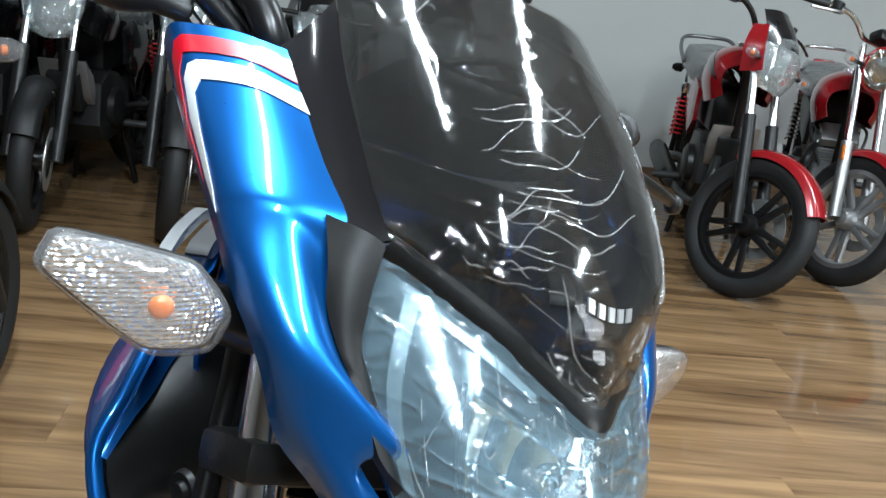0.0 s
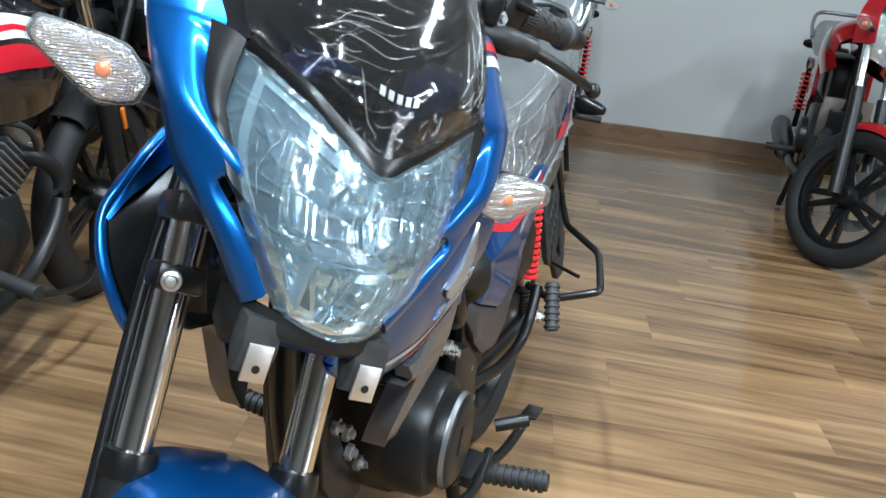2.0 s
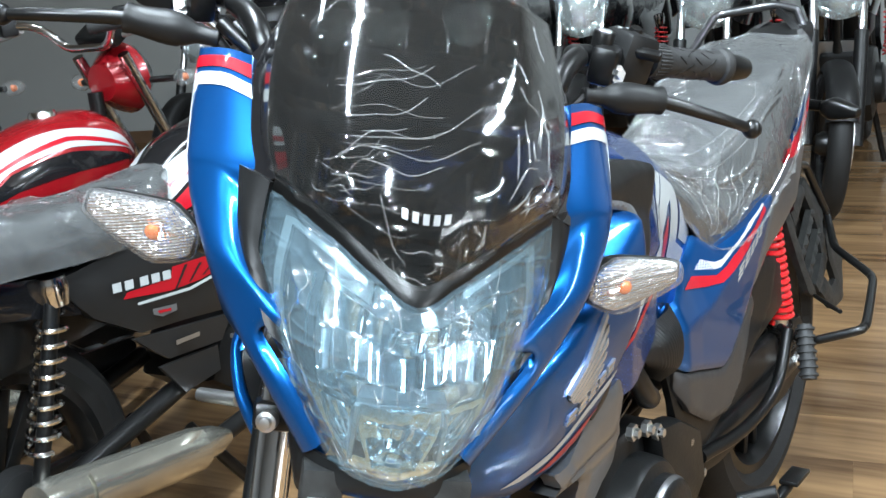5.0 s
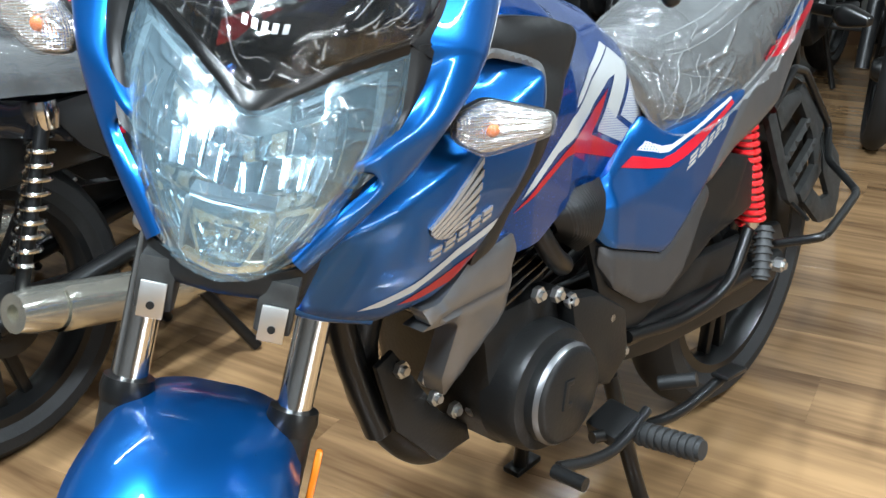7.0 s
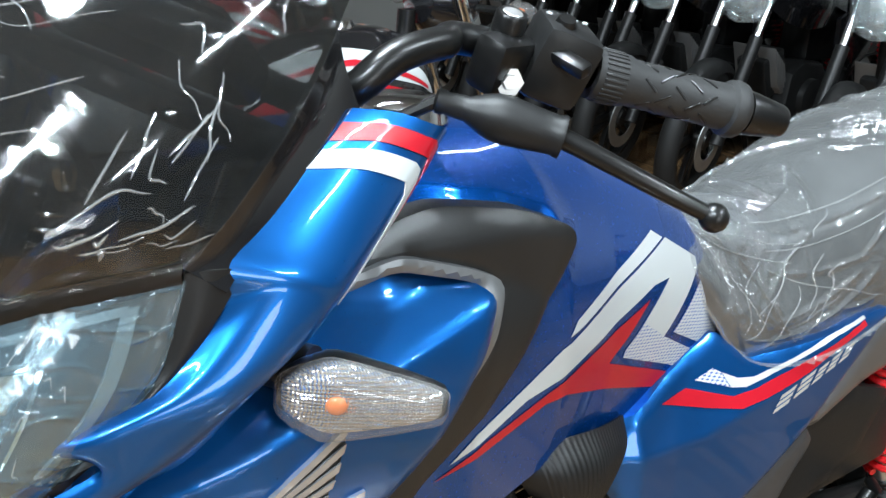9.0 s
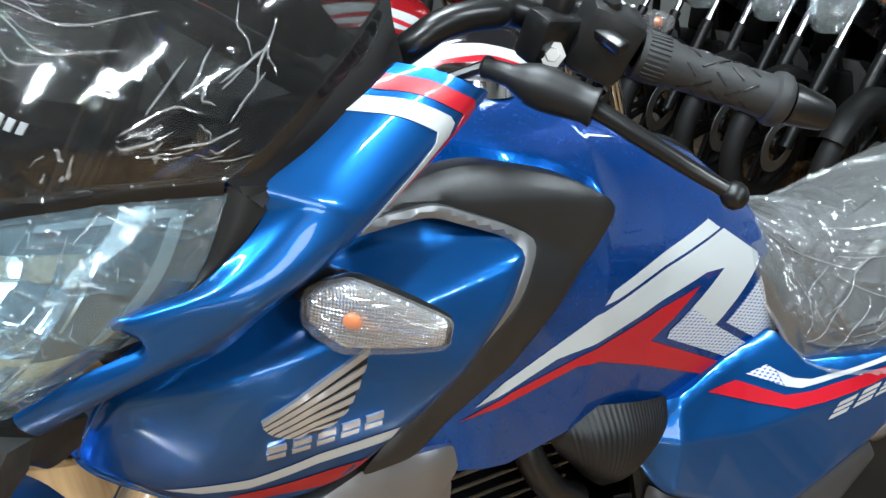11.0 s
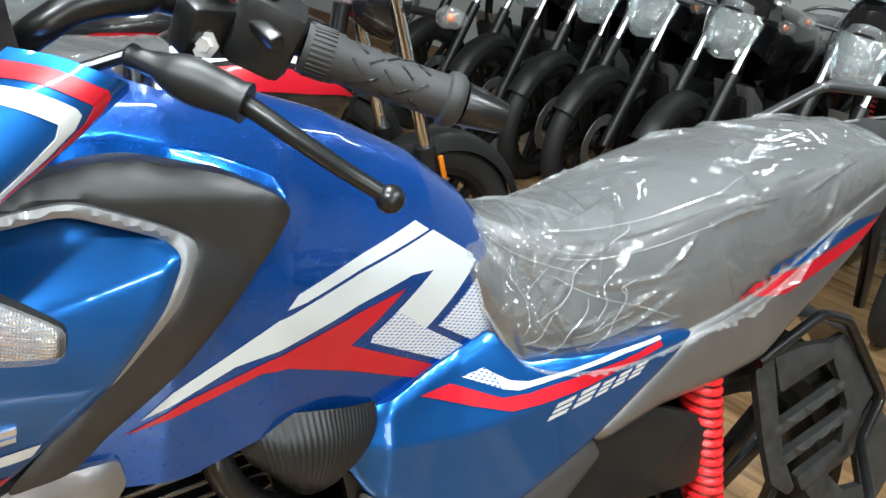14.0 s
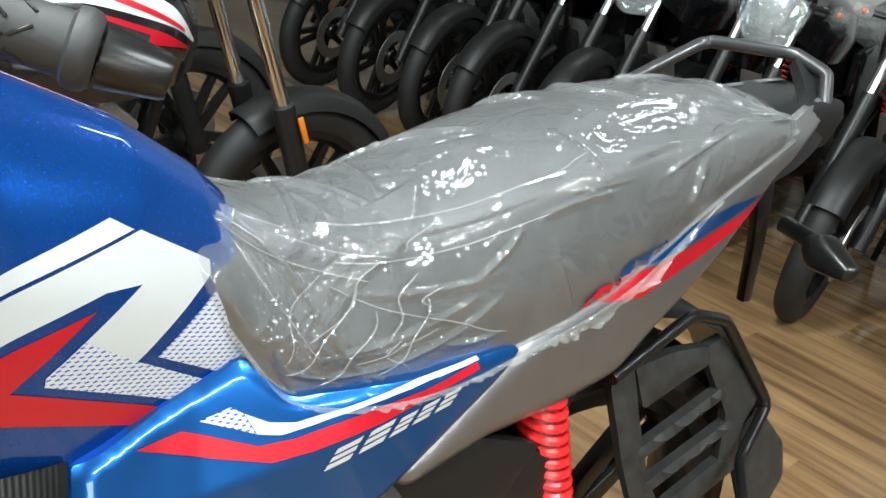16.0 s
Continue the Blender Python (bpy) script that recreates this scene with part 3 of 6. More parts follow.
def arm_band(us, vs, lift=0.0010):
    """A stripe on the arm between two curves us = [(v, u0, u1)...]."""
    g = np.stack([[on_arm(0.667 * (u0 + (u1 - u0) * k / 5), v, lift) for k in range(6)] for v, u0, u1 in us])
    return g


for s in (1, -1):
    a = front("cowl_arm", shell(ARM_GRID * np.array([1, s, 1]), 0.008), BLUE, label="blue lamp cowl arm with red and white bands")
    for nm, band, mat in (("red_band", [(v, 0.045, 0.105) for v in np.linspace(0, 0.62, 16)] + [(0.72, 0.06, 0.15), (0.80, 0.10, 0.22), (0.86, 0.17, 0.32)], RED),
                          ("white_band", [(v, 0.130, 0.178) for v in np.linspace(0, 0.5, 16)] + [(0.58, 0.140, 0.200), (0.66, 0.17, 0.26), (0.74, 0.23, 0.36), (0.80, 0.33, 0.48)], WHITE)):
        front(nm, shell(arm_band(band, None) * np.array([1, s, 1]), 0.0006), mat, a)

# smoked screen
def mirrored(half):
    """A net given from the middle outwards, made whole."""
    return [[(x, -y, z) for x, y, z in r[:0:-1]] + list(r) for r in half]


SCREEN = mirrored([[(1.160, 0, 0.914), (1.146, 0.030, 0.925), (1.122, 0.066, 0.943), (1.078, 0.112, 0.958)],
                   [(1.134, 0, 0.975), (1.126, 0.038, 0.980), (1.105, 0.076, 0.985), (1.050, 0.122, 0.985)],
                   [(1.062, 0, 1.045), (1.055, 0.042, 1.047), (1.037, 0.082, 1.045), (0.990, 0.126, 1.032)],
                   [(0.965, 0, 1.108), (0.960, 0.042, 1.108), (0.948, 0.080, 1.102), (0.918, 0.116, 1.085)]])
SCREEN_GRID = sheet(SCREEN, 40, 48)
screen = front("screen", shell(SCREEN_GRID, 0.003), SMOKE, label="smoked black fly screen under crinkled film")

COWL_GAP = [[(1.078, 0.112, 0.958), (1.072, 0.122, 0.952), (1.066, 0.134, 0.946)], [(1.050, 0.122, 0.985), (1.040, 0.128, 0.980), (1.030, 0.136, 0.977)], [(0.992, 0.126, 1.031), (0.986, 0.132, 1.018), (0.982, 0.142, 1.004)], [(0.945, 0.120, 1.062), (0.945, 0.130, 1.042), (0.948, 0.146, 1.022)]]
for s in (1, -1):
    front("screen_edge", shell(sheet(COWL_GAP, 20, 8) * np.array([1, s, 1]), 0.004), GLOSSBLACK, label="matt black edge between screen and cowl arm")
# headlamp: clear lens over a stepped chrome bowl
LENS_NET = mirrored([[(1.170, 0, 0.905), (1.150, 0.032, 0.917), (1.124, 0.066, 0.934), (1.075, 0.114, 0.950)],
                     [(1.190, 0, 0.862), (1.182, 0.036, 0.868), (1.158, 0.074, 0.878), (1.098, 0.115, 0.890)],
                     [(1.204, 0, 0.815), (1.198, 0.032, 0.818), (1.182, 0.062, 0.824), (1.142, 0.088, 0.835)],
                     [(1.207, 0, 0.772), (1.204, 0.016, 0.773), (1.196, 0.034, 0.776), (1.176, 0.052, 0.782)]])
TRIM = [[tuple(np.array(q) + (0.001, 0, 0.004)) for q in SCREEN[0]], [tuple((np.array(q) + np.array(r)) / 2 + (0.003, 0, 0)) for q, r in zip(SCREEN[0], LENS_NET[0])], [tuple(np.array(r) + (0.002, 0, -0.004)) for r in LENS_NET[0]]]
front("lamp_trim", shell(sheet(TRIM, 6, 60), 0.004), PLASTIC, label="matt black strip between screen and headlamp")
LENS_GRID = sheet(LENS_NET, 36, 48)
lamp = front("headlamp", shell(LENS_GRID, 0.003), LENS, label="clear headlamp lens with a bright chrome reflector")
lamp.visible_shadow = False
def step(a, b, x):
    f = min(1.0, max(0.0, (x - a) / (b - a)))
    return f * f * (3 - 2 * f)


BOWL = sheet(LENS_NET, 110, 150)
BASE = BOWL.copy()
for i in range(110):
    for j in range(150):
        u, v = i / 109, abs(j - 74.5) / 74.5
        inside = step(0.17, 0.20, u) * (1 - step(0.555, 0.575, u)) * (1 - step(0.66, 0.69, v))
        lobe = 0.012 + 0.034 * max(0.0, 1 - ((v - 0.30) / 0.42) ** 2 - ((u - 0.37) / 0.30) ** 2)
        box = step(0.635, 0.65, u) * (1 - step(0.93, 0.945, u)) * (1 - step(0.27, 0.29, v))
        wing = step(0.62, 0.635, u) * (1 - step(0.88, 0.90, u)) * step(0.34, 0.36, v) * (1 - step(0.60, 0.63, v))
        cell_u, cell_v = (u * 5.0) % 1.0, (v * 6.0) % 1.0
        flute = 0.0026 * (1 - (2 * cell_v - 1) ** 2) + 0.0022 * (1 - (2 * cell_u - 1) ** 2)
        BOWL[i, j, 0] -= 0.010 + inside * (lobe - flute) + box * (0.030 - 0.6 * flute) + wing * (0.022 - flute)
front("reflector_bowl", shell(BOWL, 0.002), MIRROR, lamp, "chrome headlamp reflector")
front("divider", prism([(1.165, 0.834), (1.184, 0.834), (1.184, 0.830), (1.165, 0.830)], -0.034, 0.034, 0.001), GREY, lamp)
for y in (-0.034, 0.034):
    front("fin", prism([(1.17, 0.83), (1.19, 0.83), (1.192, 0.785), (1.17, 0.785)], y - 0.002, y + 0.002, 0.001), ALLOY, lamp)
front("bulb", lathe([(0.0, 0.022), (0.006, 0.02), (0.009, 0.008), (0.009, -0.012), (0.0, -0.012)], (1.135, 0, 0.868), (1, 0, 0), 20), BULBWHITE, lamp)
for s in (1, -1):
    RIM = [[(1.076, 0.113 * s, 0.954), (1.068, 0.124 * s, 0.957), (1.052, 0.136 * s, 0.956)], [(1.086, 0.117 * s, 0.920), (1.080, 0.126 * s, 0.928), (1.068, 0.134 * s, 0.934)], [(1.100, 0.115 * s, 0.888), (1.095, 0.122 * s, 0.898), (1.084, 0.128 * s, 0.908)], [(1.142, 0.088 * s, 0.836), (1.137, 0.097 * s, 0.846), (1.128, 0.107 * s, 0.856)]]
    front("lamp_surround", shell(sheet(RIM, 24, 8), 0.007, s > 0), MATT, label="matt black lamp surround")
    out = np.array([1, s, 1])
    front("lamp_bezel", shell(BASE[2:66, 122:148] * out - np.array([0.0085, 0, 0]), 0.002, s < 0), BEZEL, lamp, "dark grey lamp bezel")
    front("bezel_top", shell(BASE[2:16, 98:123] * out - np.array([0.0080, 0, 0]), 0.002, s < 0), BEZEL, lamp)
    for rows, cols in ((slice(6, 62), slice(138, 142)), (slice(5, 9), slice(102, 140))):
        front("light_guide", shell(BASE[rows, cols] * out - np.array([0.0045, 0, 0]), 0.003, s < 0), GUIDE, lamp, "clear light guide strip")
    front("inner_guide", shell(BASE[18:50, 125:127] * out - np.array([0.0050, 0, 0]), 0.003, s < 0), MIRROR, lamp)
    for k in range(5):
        f = k / 4
        front("vent_fin", block((0.022, 0.006, 0.010), (1.058 + 0.035 * f, (0.129 - 0.012 * f) * s, 0.935 - 0.07 * f), 0.002, (0, 30, 0)), MATT)
# black chin under the lamp with two zinc plate tabs
CHIN = mirrored([[(1.200, 0, 0.770), (1.190, 0.034, 0.774), (1.166, 0.062, 0.774), (1.130, 0.078, 0.768)],
                 [(1.196, 0, 0.752), (1.190, 0.036, 0.752), (1.166, 0.066, 0.746), (1.130, 0.076, 0.752)],
                 [(1.160, 0, 0.738), (1.160, 0.036, 0.736), (1.150, 0.064, 0.722), (1.126, 0.072, 0.732)]])
front("chin_cowl", shell(sheet(CHIN, 16, 36), 0.004), MATT, label="matt black plastic below the headlamp")
for s in (1, -1):
    front("tab_mount", prism([(1.16, 0.765), (1.186, 0.768), (1.196, 0.745), (1.194, 0.722), (1.182, 0.716), (1.165, 0.735)], 0.034 * s, 0.066 * s, 0.003), DUSTY)
    tab = front("plate_tab", block((0.003, 0.022, 0.032), (1.1995, 0.050 * s, 0.735), 0.001, (0, -12, 0)), STEEL, label="zinc number plate tab with a hole")
    front("tab_hole", lathe([(0.0, 0.001), (0.0035, 0.001), (0.0035, -0.001), (0.0, -0.001)], (1.2020, 0.050 * s, 0.731), (1, 0, 0.21), 14), ENGINE, tab)

# indicators on short stalks
def indicator(owner, base, tip, drop, placer, label="clear ribbed indicator lens", dark=False):
    """A long six-sided lamp from its inner end to its tip: dark back, silvered bowl, ribbed lens, bulb."""
    b, t = Vector(base), Vector(tip)
    axis = (t - b)
    n = 22
    side = Vector((1, 0, 0)) - axis.normalized() * axis.normalized().x
    side.normalize()
    upv = side.cross(axis.normalized())
    if upv.z < 0:
        upv = -upv
    prof = [(0.0, 0.34, 0.35), (0.03, 0.50, 0.6), (0.12, 0.72, 0.85), (0.27, 0.98, 1.0), (0.33, 1.0, 1.0), (0.45, 0.92, 0.96), (0.70, 0.70, 0.80), (0.90, 0.50, 0.62), (0.97, 0.40, 0.50), (1.0, 0.26, 0.22)]

    def solid(depth0, scale, ribs=0.0, e=0.62):
        bm = bmesh.new()
        rings = []
        for f, h, d in prof:
            ring = []
            for k in range(n):
                a = math.pi * (k / (n - 1)) - math.pi / 2
                ca, sa = math.copysign(abs(math.cos(a)) ** e, math.cos(a)), math.copysign(abs(math.sin(a)) ** 0.8, math.sin(a))
                depth = depth0 * d * scale * ca * (1 + ribs * (k % 2))
                ring.append(bm.verts.new(b + axis * (0.5 + (f - 0.5) * scale) + upv * (drop * h * scale * sa) + side * depth))
            rings.append(ring)
        for u, v in zip(rings, rings[1:]):
            for k in range(n - 1):
                bm.faces.new((u[k], u[k + 1], v[k + 1], v[k]))
            bm.faces.new((u[0], v[0], v[-1], u[-1]))
        bm.faces.new(rings[0])
        bm.faces.new(rings[-1])
        bmesh.ops.recalc_face_normals(bm, faces=bm.faces)
        return bm
    body = placer("indicator", solid(-0.020, 0.985), PLASTIC, owner, "indicator lamp with a black back")
    lens = placer("lens", solid(0.021, 1.0), PLASTIC if dark else RIBLENS, body, label)
    if not dark:
        lens.visible_shadow = False
        placer("bulb_reflector", moved(solid(0.010, 0.92, 0.10), Matrix.Translation(side * 0.0005)), BULBWHITE, body)
        placer("amber_bulb", moved(lathe([(0.0, 0.0050), (0.004, 0.0044), (0.0062, 0.0026), (0.0070, 0.0), (0.0062, -0.004), (0.0, -0.005)], (0, 0, 0), (0, 0, 1), 16), Matrix.Translation(b + axis * 0.36 + side * 0.0085) @ Vector((0, 0, 1)).rotation_difference(side).to_matrix().to_4x4()), AMBER, body, "amber bulb")
    return body


for s in (1, -1):
    indicator(hero, (1.045, 0.168 * s, 0.879), (1.017, 0.264 * s, 0.899), 0.027, front)
    front("indicator_stalk", tube([(1.015, 0.13 * s, 0.870), (1.022, 0.18 * s, 0.884)], 0.016, 6, 16), PLASTIC)

# handlebar, switch block, grip and clutch or brake lever
for s in (1, -1):
    bar = front("handlebar", tube([(0.875, 0.0, 0.985), (0.890, 0.07 * s, 0.986), (0.915, 0.115 * s, 1.000), (0.918, 0.134 * s, 1.022), (0.900, 0.147 * s, 1.042), (0.868, 0.166 * s, 1.051), (0.828, 0.19 * s, 1.050), (0.725, 0.385 * s, 1.047)], 0.0112, 60, 14), PLASTIC, label="black steel handlebar")
    g0, g1 = Vector((0.802, 0.262 * s, 1.050)), Vector((0.752, 0.372 * s, 1.049))
    d = (g1 - g0).normalized()
    g = front("grip", lathe([(0.0112, 0.0), (0.0185, 0.0), (0.0185, 0.026), (0.0168, 0.030), (0.0166, 0.090), (0.0172, 0.104), (0.0172, 0.108), (0.0205, 0.110), (0.0215, 0.115), (0.0205, 0.120), (0.0175, 0.123), (0.0112, 0.123)], g0, d, 36), GRIP, label="black rubber grip with slanted tread")
    for k in range(5):
        for m in range(7):
            a = m * 51.4 + k * 25.7
            q = Matrix.Translation(g0 + d * (0.040 + k * 0.012)) @ Vector((0, 0, 1)).rotation_difference(d).to_matrix().to_4x4() @ Matrix.Rotation(radians(a), 4, "Z")
            front("tread_bar", moved(block((0.0010, 0.0020, 0.0125), (0.0167, 0, 0), 0.0004, (38 if (k + m) % 2 else -38, 0, 0), 1), q), PLASTIC, g)
    for k in range(30):
        q = Matrix.Translation(g0 + d * 0.013) @ Vector((0, 0, 1)).rotation_difference(d).to_matrix().to_4x4() @ Matrix.Rotation(radians(k * 12), 4, "Z")
        front("knurl", moved(block((0.0014, 0.0020, 0.017), (0.0187, 0, 0), 0.0004, seg=1), q), GRIP, g)
    front("bar_end", lathe([(0.0, 0.034), (0.011, 0.034), (0.0125, 0.031), (0.0165, 0.004), (0.0165, 0.0), (0.0, 0.0)], g0 + d * 0.125, d, 28), PLASTIC, bar, "tapered bar-end weight")
    sw = front("switch_block", block((0.048, 0.046, 0.056), (0.812, 0.236 * s, 1.052), 0.010, (0, 8, 116 * s if s > 0 else 64)), MATT, label="black switch block with rocker switches")
    front("rocker", block((0.012, 0.030, 0.010), (0.838, 0.248 * s, 1.062), 0.003, (0, 25, 26 * -s)), PLASTIC, sw)
    front("button", lathe([(0, 0.004), (0.006, 0.004), (0.008, 0), (0.008, -0.004), (0, -0.004)], (0.822, 0.235 * s, 1.081), (0.3, 0, 1), 16), PLASTIC, sw)
    for k in range(4):
        front("icon_bar", block((0.0035, 0.0030 if k % 2 else 0.0055, 0.0008), (0.812 - 0.003 * k, (0.222 + 0.008 * k) * s, 1.0808), 0, (0, 8, 26 * -s)), WHITE, sw)
    perch = front("lever_perch", block((0.042, 0.028, 0.040), (0.840, 0.205 * s, 1.045), 0.007, (0, 0, 26 * -s)), PLASTIC, label="black lever perch with mirror boss")
    front("mirror_boss", lathe([(0, 0.004), (0.006, 0.004), (0.0075, 0.006), (0.010, 0.006), (0.0115, 0.004), (0.0115, -0.014), (0, -0.014)], (0.832, 0.200 * s, 1.072), (0.1, 0, 1), 18), PLASTIC, perch)
    front("boss_thread", lathe([(0, 0.0065), (0.0065, 0.0065), (0.0075, 0.0055), (0, 0.005)], (0.832, 0.200 * s, 1.072), (0.1, 0, 1), 16), STEEL, perch, "zinc mirror thread")
    front("perch_bolt", lathe([(0, 0.005), (0.005, 0.005), (0.006, 0.0), (0.010, 0), (0.010, -0.003), (0, -0.003)], (0.856, 0.216 * s, 1.040), (0.9, 0.3 * s, 0.25), 6), STEEL, perch, "zinc clamp bolt", False)
    front("cable_boot", lathe([(0.0, 0.0), (0.0065, 0.0), (0.0085, 0.002), (0.0085, 0.006), (0.0075, 0.008), (0.0085, 0.018), (0.0085, 0.022), (0.0130, 0.031), (0.0160, 0.040), (0.0165, 0.052), (0.0145, 0.070), (0.0135, 0.083), (0.0145, 0.085), (0.0145, 0.088), (0.0115, 0.088), (0.0, 0.086)], (0.880, 0.176 * s, 1.018), (-0.14, 0.985 * s, 0.05), 28), MATT, perch, "rubber lever boot")
    lev = front("lever", tube([(0.876, 0.240 * s, 1.021), (0.869, 0.262 * s, 1.022), (0.868, 0.30 * s, 1.018), (0.864, 0.340 * s, 1.012), (0.856, 0.372 * s, 1.006)], 0.0078, 28, 12, 0.0058), PLASTIC, label="black clutch lever with a ball end")
    front("ball_end", lathe([(0.0, -0.0105), (0.0055, -0.009), (0.0095, -0.0045), (0.0105, 0.0), (0.0095, 0.0045), (0.0055, 0.009), (0.0, 0.0105)], (0.855, 0.376 * s, 1.005), (0, 1, 0), 24), PLASTIC, lev)
    front("cable", tube([(0.881, 0.178 * s, 1.018), (0.915, 0.135 * s, 0.985), (0.955, 0.06 * s, 0.95), (0.93, 0.02 * s, 0.88)], 0.0045, 24, 8), PLASTIC, label="black control cable")
dash = front("instrument_panel", block((0.085, 0.15, 0.035), (0.945, 0, 1.015), 0.012, (0, -35, 0)), PLASTIC, label="black instrument panel behind the screen")
front("display", block((0.06, 0.11, 0.004), (0.935, 0, 1.034), 0.001, (0, -35, 0)), GLOSSBLACK, dash)
# the throttle side hoses and cable loom seen beside the cowl
for k, off in enumerate((0.0, 0.012)):
    front("brake_hose", tube([(0.885, -0.165 - off, 1.035), (0.905, -0.120 - off, 1.00), (0.915, -0.095, 0.92), (0.945, -0.090, 0.80), (1.000, -0.092 - 0.5 * off, 0.67), (1.092, -0.096 - 0.5 * off, 0.50)], 0.0075, 30, 10), PLASTIC, label="black rubber hose")

# ---- tank, with its shoulder profile by station: x, top, half width, height of the widest line
STATIONS = [(0.36, 0.79, 0.078, 0.695), (0.40, 0.825, 0.088, 0.70), (0.46, 0.862, 0.100, 0.72), (0.55, 0.897, 0.122, 0.74), (0.63, 0.915, 0.152, 0.765), (0.72, 0.925, 0.166, 0.775), (0.80, 0.925, 0.160, 0.78), (0.88, 0.905, 0.135, 0.78)]
ST = np.array(STATIONS)


def tank_y(x, z):
    top, wide, mid = (np.interp(x, ST[:, 0], ST[:, k]) for k in (1, 2, 3))
    if z > mid:
        return float(wide * max(0.02, 1 - min(0.999, (z - mid) / (top - mid)) ** 2.2) ** 0.5)
    return float(wide - 0.10 * (mid - z))


INFILL = [(0.86, 0.862), (0.818, 0.883), (0.785, 0.892), (0.755, 0.895), (0.685, 0.884), (0.643, 0.868), (0.635, 0.855), (0.651, 0.822), (0.714, 0.738), (0.792, 0.655), (0.84, 0.645), (0.82, 0.67), (0.763, 0.735), (0.725, 0.797), (0.712, 0.838), (0.74, 0.850), (0.80, 0.868), (0.85, 0.855)]
RECESS = np.array([(0.90, 0.872), (0.818, 0.886), (0.785, 0.895), (0.755, 0.898), (0.685, 0.887), (0.640, 0.871), (0.631, 0.855), (0.648, 0.820), (0.711, 0.736), (0.790, 0.650), (0.90, 0.640)])


def tank():
    n, m = 150, 110
    low_m = 30
    g = np.zeros((n, 2 * m - 1, 3))
    for i, x in enumerate(np.linspace(0.36, 0.90, n)):
        top, wide, mid = (np.interp(x, ST[:, 0], ST[:, k]) for k in (1, 2, 3))
        low = np.interp(x, [0.36, 0.44, 0.50, 0.58, 0.64, 0.70, 0.80, 0.90], [0.69, 0.66, 0.638, 0.65, 0.648, 0.628, 0.63, 0.68])
        half = [(wide - 0.10 * (mid - z), z, 1.0, 0.0) for z in np.linspace(low, mid, low_m)[:-1]]
        for a in np.linspace(0, math.pi / 2, m - low_m + 1):
            c, s = math.cos(a), math.sin(a)
            half.append((wide * max(c, 0.0), mid + (top - mid) * (1 - max(0.0, c) ** 2) ** (1 / 2.2), max(c, 0.0), s * 0.7))
        h = np.array(half)
        flat = np.stack([np.full(len(h), x), h[:, 1]], axis=1)
        away = rim_distance(flat, RECESS)
        inside = within(flat, RECESS)
        lip = np.where(inside, 0.006 * np.maximum(0, 1 - away / 0.014) ** 2, 0.006 * np.maximum(0, 1 - away / 0.032) ** 1.7) * np.minimum(1, h[:, 0] / 0.05)
        lip *= np.clip((h[:, 1] - 0.80) / 0.05, 0, 1)
        lip *= min(1.0, max(0.0, (0.90 - x) / 0.03))
        y, z = h[:, 0] + lip * h[:, 2], h[:, 1] + lip * h[:, 3]
        left = [(x, p, q) for p, q in zip(y, z)]
        g[i, :] = left + [(x, -p, q) for p, q in list(zip(y, z))[-2::-1]]
    return shell(g, 0.004)


tank_ob = part("fuel_tank", tank(), TANKBLUE, hero, "deep blue metallic fuel tank with white and red decals")
cap = part("fuel_cap", lathe([(0.0, 0.010), (0.030, 0.010), (0.036, 0.006), (0.038, -0.008), (0.0, -0.008)], (0.70, 0, 0.928), (0, 0, 1), 36), CHROME, tank_ob, "chrome fuel filler cap")
DECALS = [("white_stripe", [(0.63, 0.772), (0.62, 0.783), (0.485, 0.819), (0.468, 0.809), (0.612, 0.774)], WHITE),
          ("white_arrow", [(0.742, 0.692), (0.72, 0.715), (0.65, 0.756), (0.637, 0.764), (0.463, 0.808), (0.409, 0.778), (0.409, 0.768), (0.466, 0.716), (0.505, 0.742), (0.464, 0.773), (0.49, 0.773), (0.633, 0.735), (0.67, 0.728)], WHITE),
          ("halftone_foot", [(0.466, 0.716), (0.398, 0.678), (0.429, 0.671), (0.531, 0.715), (0.53, 0.722), (0.505, 0.742)], WHITEDOT),
          ("white_flash", [(0.451, 0.716), (0.400, 0.760), (0.376, 0.718), (0.366, 0.692), (0.374, 0.676)], WHITEDOT),
          ("red_arrow", [(0.755, 0.679), (0.712, 0.703), (0.642, 0.727), (0.497, 0.762), (0.553, 0.717), (0.440, 0.668), (0.463, 0.659), (0.621, 0.715), (0.646, 0.716)], RED)]
TANK_SKIN = skin_of(tank_ob)
for s in (1, -1):
    for nm, outline, mat in DECALS:
        part(nm, panel(outline, tank_y, 0.0, 0.008, s, 0.0008, under=TANK_SKIN), mat, tank_ob)

# ---- shrouds beside the tank
def shroud_y(x, z):
    y = 0.194 - 1.9 * max(0.0, x - 0.885) ** 2 - 0.15 * max(0.0, 0.745 - z) - 1.8 * (z - 0.745) ** 2
    crease = 0.834 - 0.34 * (x - 0.722)
    return max(y - 0.78 * max(0.0, z - crease), tank_y(x, z) + 0.008 if 0.37 < x < 0.88 else 0.0)


FAR_SHIFT = Vector((-0.026, -0.022, 0.005))
SHROUD = [(0.905, 0.828), (0.885, 0.840), (0.856, 0.852), (0.801, 0.864), (0.74, 0.845), (0.722, 0.834), (0.735, 0.798), (0.775, 0.74), (0.821, 0.682), (0.845, 0.648), (0.88, 0.624), (0.955, 0.622), (1.020, 0.650), (1.038, 0.660), (1.044, 0.673), (1.036, 0.705), (1.016, 0.745), (0.990, 0.780), (0.965, 0.800), (0.93, 0.815)]
